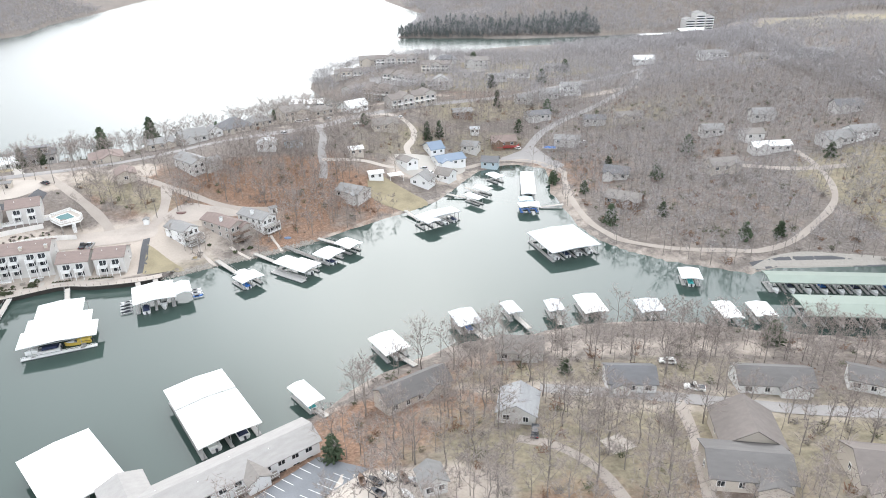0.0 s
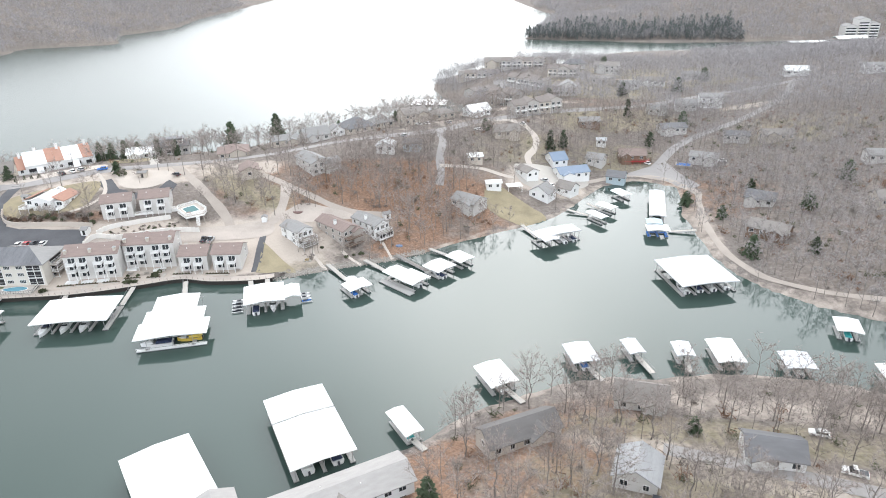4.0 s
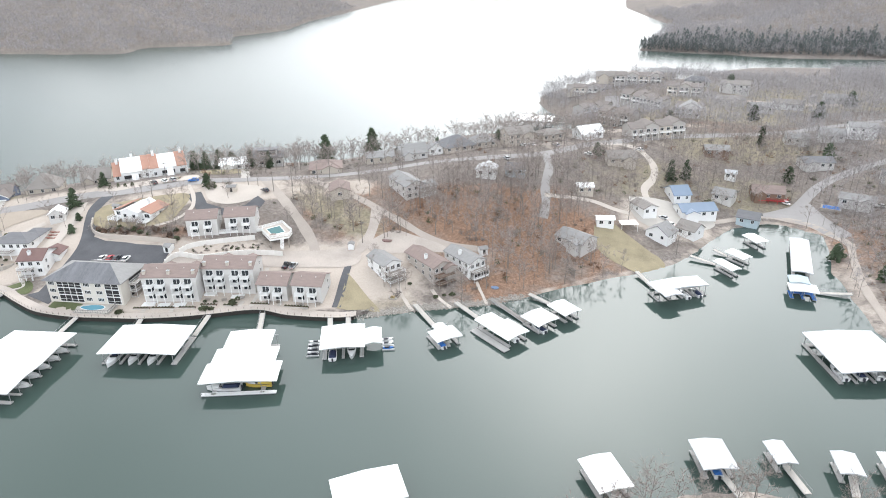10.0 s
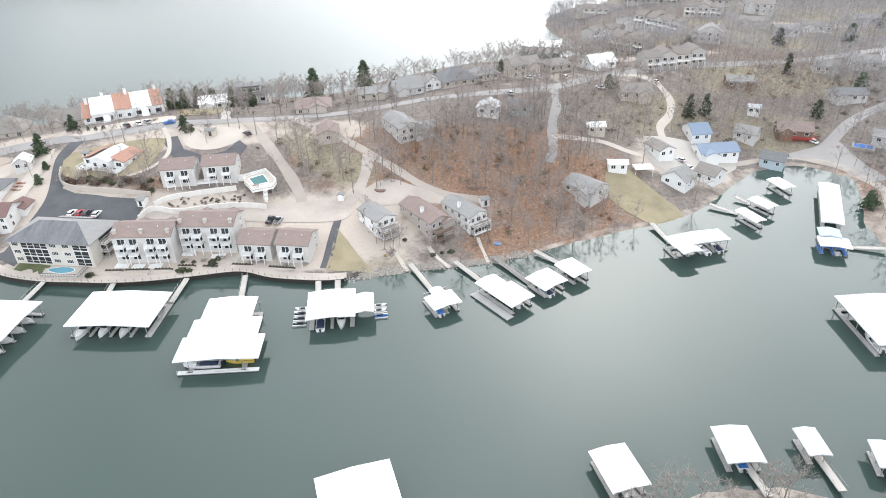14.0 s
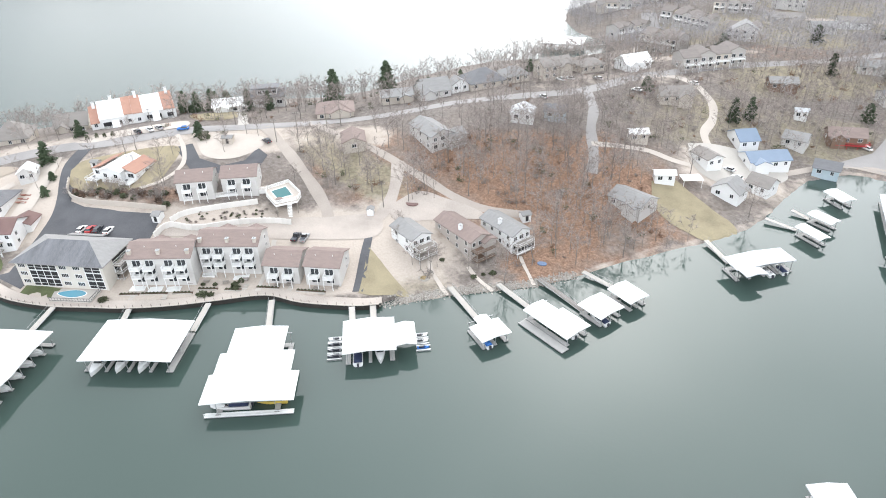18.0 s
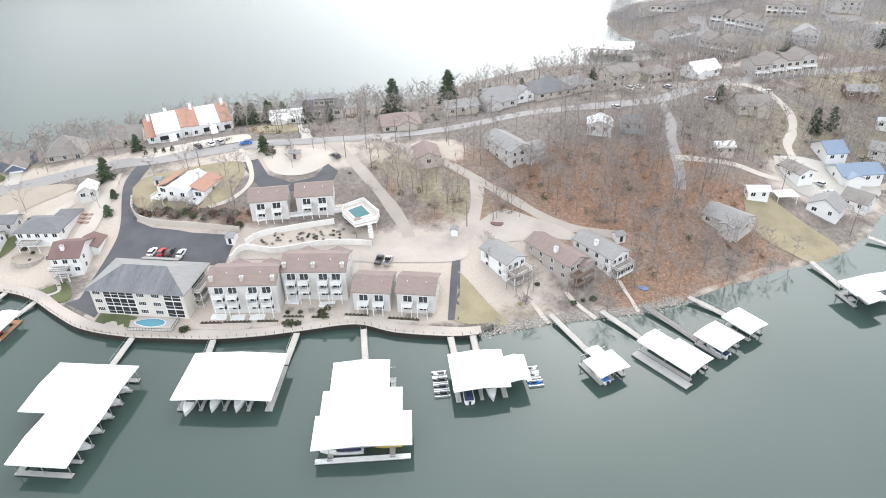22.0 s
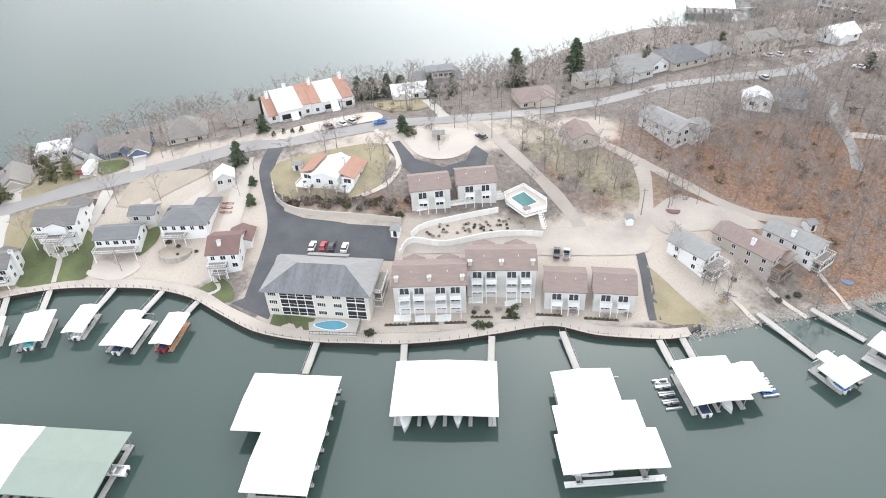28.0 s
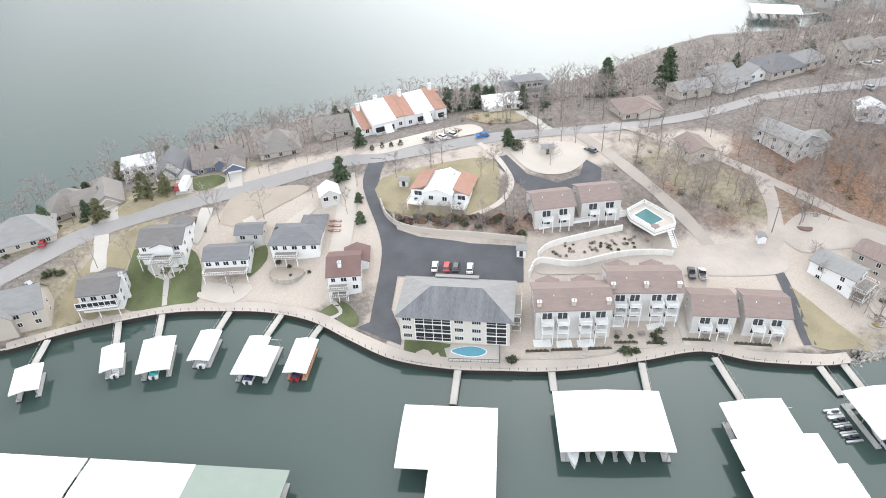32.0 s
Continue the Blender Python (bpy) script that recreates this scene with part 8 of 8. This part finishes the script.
part("platform", Shape().box(-6.5, 6.5, -1.6, 1.6, 1.2, 1.45), REDPAINT, red_)
railing(red_, [(-6.4, 1.5), (-6.4, -1.5), (6.4, -1.5), (6.4, 1.5)], 1.45, mat=REDPAINT)
for px_ in (-6, -2, 2, 6):
    part("post", Shape().box(px_ - 0.08, px_ + 0.08, -1.5, -1.34, -1.5, 1.2), REDPAINT, red_)

# ---- woods: single trees near the camera's way, joined woods further off ----
KEEP = [(x, y, 0.62 * max(w, d) + 1.5) for x, y, w, d, *_ in H_] + [(x, y, 0.6 * max(w, d) + 1.0) for x, y, w, d, *_ in FAR]
KEEP += [(-178.8, 213, 15), (-162, 224, 15), (-144, 225, 11), (-131.8, 227.5, 11), (-191, 247, 10), (-179, 255, 10), (-206, 201, 19), (-216, 225, 16), (-165, 259, 9), (-45, 110, 12), (-60, 96, 12), (-33, 104, 12)]
for _, pts_, w_, *_r in ROADS:
    KEEP += [(q.x, q.y, w_ / 2 + 1.6) for q in spline([Vector(p) for p in pts_], 4.0)]
KEEP += [(-75, 98, 15), (-58, 112, 15), (-44, 124, 13), (-36, 133, 8), (-66, 104, 14), (-50, 118, 14), (-219, 333, 11), (-222, 318, 10), (-150, 285, 7), (-258, 288, 19), (-252, 272, 9), (-243, 281, 9), (-20, 332, 14), (-30, 303, 16), (-20, 295, 12), (-8, 338, 20), (20, 352, 12), (40, 362, 12), (-40, 317, 8), (-101, 262, 9)]
KEEP += [(x, y, 0.5 * n * w + 3) for x, y, _, n, w, *_r in CONDOS] + [(390, 700, 75), (450, 745, 60), (330, 680, 35), (30, 1210, 44), (-70, 530, 14), (330, 930, 22)]
KEEP = np.array(KEEP)
rng = np.random.default_rng(5)


def scatter(n, box, density, gap, tries=14):
    """About n free places inside a box (x0, x1, y0, y1), thinned by a density, none closer than gap."""
    x0, x1, y0, y1 = box
    p = np.stack([rng.uniform(x0, x1, n * tries), rng.uniform(y0, y1, n * tries)], 1)
    p = p[rng.random(len(p)) < density(p[:, 0], p[:, 1])]
    p = p[shore_distance(p) > 1.5]
    p = p[~((p[:, 0] > -178) & (p[:, 0] < -106) & (p[:, 1] < 266) & (p[:, 1] > 190))]
    far = np.ones(len(p), bool)
    for kx, ky, kr in KEEP:
        far &= (p[:, 0] - kx) ** 2 + (p[:, 1] - ky) ** 2 > kr * kr
    p = p[far]
    cells, out = {}, []
    for x, y in p:
        c = (int(x // gap), int(y // gap))
        if all((x - a) ** 2 + (y - b) ** 2 > gap * gap for i in (-1, 0, 1) for j in (-1, 0, 1) for a, b in cells.get((c[0] + i, c[1] + j), ())):
            cells.setdefault(c, []).append((x, y))
            out.append((x, y))
            if len(out) >= n:
                break
    return np.array(out).reshape(-1, 2)


def blob(x, y, cx, cy, a, b, deg=0):
    c, s = math.cos(radians(deg)), math.sin(radians(deg))
    u, v = (x - cx) * c + (y - cy) * s, (y - cy) * c - (x - cx) * s
    return np.exp(-((u / a) ** 4 + (v / b) ** 4))


def near_woods(x, y):
    return np.clip(0.7 * blob(x, y, -85, 292, 66, 36, 22) + 0.75 * blob(x, y, 20, 130, 90, 42, 0) * (y < 178) + 0.5 * blob(x, y, -155, 275, 30, 9, -28) + 0.25 * blob(x, y, -200, 300, 90, 16, 28), 0, 1)


TREES = [bare_tree(s, h, 12, 5, 10) for s, h in ((1, 14), (2, 16), (3, 12), (4, 15), (5, 10), (6, 13))]
TREE_MESH = [(w.mesh("trunk"), b.mesh("crown")) for w, b in TREES]


def plant(x, y, k, scale, deg, group="bare trees on the slopes"):
    w, b = TREE_MESH[k]
    ob = thing("tree", turn(x, y, ground(x, y) - 0.1, deg), "leafless grey-brown broad-leaved tree in winter", "tree", group)
    ob.scale = (scale, scale, scale)
    part("trunk", w, BARK, ob)
    part("crown", b, TWIG, ob)


for x_, y_, k_, s_ in [(-205, 246, 0, 0.95), (-201, 241, 1, 0.9), (-198.5, 237, 3, 0.75), (-231, 263, 1, 0.9), (-234, 260, 3, 0.8), (-216, 258, 2, 0.8), (-135, 268, 3, 0.7), (-146, 273, 2, 0.75), (-151, 277, 0, 0.7), (-140, 264, 4, 0.8), (-157, 284, 5, 0.8), (-160, 271, 4, 0.8), (-149, 266, 5, 0.6), (-139, 274, 5, 0.7),
                      (-108.5, 239, 2, 0.75), (-118, 252, 4, 0.8), (-116, 246, 2, 0.6), (-101, 241, 5, 0.7), (-91.5, 243, 4, 0.8), (-274, 199, 0, 0.6), (-213, 262, 5, 0.75), (-196, 270, 3, 0.6), (-206, 273, 4, 0.6), (-163, 264, 2, 0.7)]:
    plant(x_, y_, k_, s_, x_ * 13 % 360)
for i in range(46):
    u_ = rng.random()
    x_, y_ = -238 + 43 * u_, 233.6 + 1.5 * u_ + rng.uniform(0, 3 + 7 * u_)
    plant(x_, y_, i % 6, rng.uniform(0.26, 0.48), i * 47, "thicket behind the asphalt lot")
near = scatter(315, (-260, 120, 80, 340), near_woods, 3.6)
for i, (x_, y_) in enumerate(near):
    plant(x_, y_, i % 6, rng.uniform(0.8, 1.25), rng.uniform(0, 360))


def wood_stuff(name, places, kinds, label, lo=0.75, hi=1.15, mat=None):
    """Many trees joined into one mesh of trunks and twigs."""
    vs, fs, ms, k = [], [], [], 0
    z = heights(places[:, 0], places[:, 1])
    base, slots = [], []
    for w, b in kinds:
        v = np.array(w.v + b.v)
        f = [tuple(q) for q in w.f] + [tuple(i + len(w.v) for i in q) for q in b.f]
        base.append((v, f))
        slots.append(np.array([1] * len(w.f) + [0] * len(b.f), np.int32))
    loops, starts, total = [], [], []
    for i, (x, y) in enumerate(places):
        v, f = base[i % len(base)]
        a, s = rng.uniform(0, 6.28), rng.uniform(lo, hi)
        c, n = math.cos(a) * s, math.sin(a) * s
        vs.append(np.stack([v[:, 0] * c - v[:, 1] * n + x, v[:, 0] * n + v[:, 1] * c + y, v[:, 2] * s + z[i] - 0.1], 1))
        fs += [tuple(j + k for j in q) for q in f]
        k += len(v)
    me = bpy.data.meshes.new(name)
    me.from_pydata(np.concatenate(vs).tolist(), [], fs)
    me.materials.append(mat or TWIG)
    me.materials.append(BARK)
    me.polygons.foreach_set("material_index", np.concatenate([slots[i % len(base)] for i in range(len(places))]))
    return tagged(part(name, me, None), label, "woods", kind="stuff")


def mid_woods(x, y):
    east = blob(x, y, 160, 330, 120, 150) * (x > 50)
    north = 0.75 * blob(x, y, -10, 420, 90, 110) * (y > 325)
    shore = 0.42 * blob(x, y, -205, 333, 170, 24, 36) + 0.15 * blob(x, y, -345, 245, 60, 26, 45)
    tip = 0.6 * blob(x, y, -60, 560, 70, 80)
    slope = 0.32 * blob(x, y, -85, 292, 66, 36, 22) + 0.22 * blob(x, y, 20, 130, 90, 42, 0) * (y < 176)
    return (y < 450) * np.clip(slope + east + north + shore + tip + 0.06 * blob(x, y, -300, 215, 70, 20, 40) + 0.15 * (y < 175) * (x > 60), 0, 1)


MID = [bare_tree(20 + s, h, 7, 3, 5, light=True) for s, h in enumerate((12, 14, 10, 13))]
spots = scatter(3500, (-380, 300, 60, 450), mid_woods, 3.2, 16)
east_ = (spots[:, 0] > 45) & (spots[:, 1] > 200)
wood_stuff("woods", spots[~east_], MID, "leafless grey-brown woods on the slopes round the cove")
wood_stuff("woods", spots[east_], MID, "leafless grey woods on the eastern slope", mat=TWIG_GREY)


def brush_heap(seed, r):
    """A low tangle of undergrowth: a few crossed clumps and thin stems."""
    rnd = random.Random(seed)
    stems, heap = Shape(), Shape()
    for _ in range(16):
        a = Vector((rnd.uniform(-1, 1) * r * 0.5, rnd.uniform(-1, 1) * r * 0.5, -0.1))
        b = a + Vector((rnd.uniform(-1, 1) * r, rnd.uniform(-1, 1) * r, rnd.uniform(0.5, 1.3) * r))
        sliver(heap, a, b, 0.12)
        sliver(heap, b, a.lerp(b, 0.5) + Vector((rnd.uniform(-1, 1) * r, rnd.uniform(-1, 1) * r, 0.4 * r)), 0.12)
    tube(stems, Vector((0, 0, -0.2)), Vector((0, 0, r * 0.6)), 0.05, 0.02, 3)
    return stems, heap


HEAPS = [brush_heap(30 + i, r) for i, r in enumerate((0.9, 1.3, 1.7))]
for n_, mat_, lab_ in ((520, BARK, "brown leafless undergrowth on the wooded slopes"), (330, SHRUB, "dull green undergrowth and seedlings among bare trees"), (420, RUSSET, "russet dead-leaved saplings on the wooded slopes")):
    wood_stuff("undergrowth", scatter(n_, (-260, 220, 85, 460), lambda x, y: np.clip(mid_woods(x, y) + near_woods(x, y), 0, 1), 2.0, 10), HEAPS, lab_, lo=0.6, hi=1.3, mat=mat_)


def far_tree(seed, height, n=46, width=0.16):
    """A far-off bare tree: a trunk and a loose crown of broad twig slivers."""
    rnd = random.Random(seed)
    s, brush = Shape(), Shape()
    tube(s, Vector((0, 0, -0.5)), Vector((0, 0, height * 0.75)), 0.16, 0.06, 3)
    for i in range(n):
        u = rnd.uniform(0.35, 1.0)
        a = Vector((0, 0, height * 0.72 * u))
        d = Vector((rnd.uniform(-1, 1), rnd.uniform(-1, 1), rnd.uniform(0.15, 0.9))).normalized()
        b = a + d * height * rnd.uniform(0.26, 0.46) * (1.2 - 0.4 * u)
        side = d.cross(Vector((rnd.uniform(-1, 1), rnd.uniform(-1, 1), rnd.uniform(-1, 1)))).normalized() * width
        a = a + d * height * 0.1
        k = len(brush.v)
        brush.v += [tuple(a), tuple(b - side), tuple(b + side)]
        brush.f.append((k, k + 1, k + 2))
    return s, brush


FARK = [far_tree(40 + s, h) for s, h in enumerate((12, 15, 13, 16, 11))]


def hills(x, y):
    d = shore_distance(np.stack([x, y], 1))
    return ((x > 380) | (x < 0) | (y < 735) | (y > 900)) * ((x < -560) & (y > 560) | (y > 840) | (x > 230) & (y > 150)) * np.where(d < 260, 1.0, 0.3)


def north_woods(x, y):
    return np.clip(0.38 + 0.62 * smooth(-10, 110, x), 0, 1) * np.where(x < 110, smooth(690, 650, y), smooth(760, 725, y)) * ((y > 495) | (x > -70))


# these far woods take the twig colour with haze painted in
wood_stuff("far_woods", scatter(4200, (-130, 260, 445, 870), north_woods, 4.6, 6), [far_tree(50 + i, h, 62, 0.11) for i, h in enumerate((12, 15, 13, 11))], "grey-brown leafless woods between the far houses", mat=TWIG_HAZED)
wood_stuff("far_woods", scatter(6200, (-1400, -600, 590, 1500), hills, 4.6, 8), FARK, "grey-brown leafless woods on the hills across the lake", mat=TWIG_HAZED)
wood_stuff("far_woods", scatter(4600, (-120, 560, 870, 1450), hills, 4.6, 8), FARK, "grey-brown leafless woods on the far headland", mat=TWIG_HAZED)
wood_stuff("far_woods", scatter(3300, (225, 560, 150, 860), hills, 4.6, 6), FARK, "grey-brown leafless woods on the eastern hills", mat=TWIG_HAZED)


def far_conifer(seed, height):
    """A far-off evergreen: a trunk and a cone of ragged needle clumps."""
    rnd = random.Random(seed)
    s, green = Shape(), Shape()
    tube(s, Vector((0, 0, -0.5)), Vector((0, 0, height * 0.9)), 0.2, 0.05, 3)
    for i in range(34):
        u = (i + rnd.random()) / 34
        r = height * 0.27 * (1 - u) ** 0.7 * rnd.uniform(0.4, 1.0)
        t = rnd.uniform(0, 6.28)
        c = Vector((math.cos(t) * r, math.sin(t) * r, height * (0.12 + 0.88 * u)))
        ax = Vector((math.cos(t), math.sin(t), -0.3)) * rnd.uniform(0.8, 1.5)
        bx = Vector((-math.sin(t), math.cos(t), 0.2)) * rnd.uniform(0.6, 1.1)
        j = len(green.v)
        green.v += [tuple(c - ax), tuple(c + bx), tuple(c + ax), tuple(c - bx), tuple(c + Vector((0, 0, 0.9)))]
        green.f += [(j, j + 1, j + 4), (j + 1, j + 2, j + 4), (j + 2, j + 3, j + 4), (j + 3, j, j + 4)]
    return s, green


wood_stuff("far_evergreens", scatter(520, (-70, 200, 905, 1015), lambda x, y: 0.9 * smooth(1010, 940, y), 3.8, 8), [far_conifer(80 + i, h) for i, h in enumerate((13, 16, 11))], "dark evergreen woods along the far headland's shore", lo=0.45, hi=1.15, mat=NEEDLE_HAZED)
CED = [conifer(60 + s, h, w) for s, (h, w) in enumerate(((14, 9), (9, 7), (6, 5.5), (11, 6), (17, 11)))]
CED_MESH = [(w.mesh("trunk"), g.mesh("needles")) for w, g in CED]
for x_, y_, k_, s_ in [(-346, 204, 1, 1.0), (-352, 200, 1, 0.8), (-188, 343, 0, 1.15), (-165, 352, 4, 1.0), (-262, 249, 1, 1.0), (-212, 277, 2, 1.0), (-216, 316, 3, 0.9), (-208, 320, 3, 0.8), (-290, 300, 1, 0.9), (-338, 213, 1, 0.7), (-252, 241, 2, 0.6), (-248, 233, 2, 0.7),
                          (66, 262, 1, 1.0), (114, 240, 2, 1.2), (128, 241, 2, 1.1), (50, 318, 2, 1.2), (80, 330, 2, 1.0), (-30, 118, 1, 0.8), (93, 168, 2, 1.3), (-15, 372, 3, 1), (-8, 378, 3, 0.9), (30, 440, 3, 1), (-355, 225, 1, 0.8), (40, 395, 2, 1.3), (62, 430, 2, 1.4), (96, 300, 2, 1.3), (88, 262, 2, 1.0), (120, 330, 2, 1.5), (176, 300, 2, 1.2), (-20, 460, 2, 1.5), (30, 500, 2, 1.6), (70, 520, 2, 1.7), (95, 560, 2, 1.7), (20, 600, 2, 1.7), (-52, 382, 2, 1.1), (62, 300, 2, 1.0), (28, 150, 2, 0.8), (-244.5, 308.5, 0, 0.72), (-238.5, 309.5, 0, 0.66), (-234, 314, 0, 0.7), (-229, 318, 0, 0.62), (-263.5, 268, 1, 0.75), (-238, 322, 1, 0.9), (-234, 326, 1, 0.8), (-246, 318, 1, 0.8), (-150, 366, 1, 0.7), (-138, 378, 1, 0.7), (-108, 395, 1, 0.7), (-282, 295, 1, 0.8), (-318, 258, 1, 0.6), (-361, 214, 1, 0.7), (-358, 232, 2, 1.0), (-345, 262, 1, 0.8)]:
    ob_ = thing("evergreen_tree", turn(x_, y_, ground(x_, y_) - 0.1, x_ * 7 % 360), "dark green cedar standing among bare trees", "evergreen tree", "evergreens")
    ob_.scale = (s_, s_, s_)
    part("trunk", CED_MESH[k_][0], BARK, ob_)
    part("needles", CED_MESH[k_][1], NEEDLE, ob_)
for x_, y_, k_, s_ in [(-352, 243, 1, 0.95), (-322.5, 224.5, 1, 1.05), (-317, 228, 1, 0.85), (-329.5, 210.5, 1, 0.9), (-271.2, 221.5, 2, 0.75), (-254, 303, 1, 0.8)]:
    ob_ = thing("pine_tree", turn(x_, y_, ground(x_, y_) - 0.1, x_ * 11 % 360), "olive green round-headed pine beside the upper road", "pine tree", "pines")
    ob_.scale = (s_, s_, s_ * 0.95)
    part("trunk", CED_MESH[k_][0], BARK, ob_)
    part("needles", CED_MESH[k_][1], NEEDLE_OLIVE, ob_)
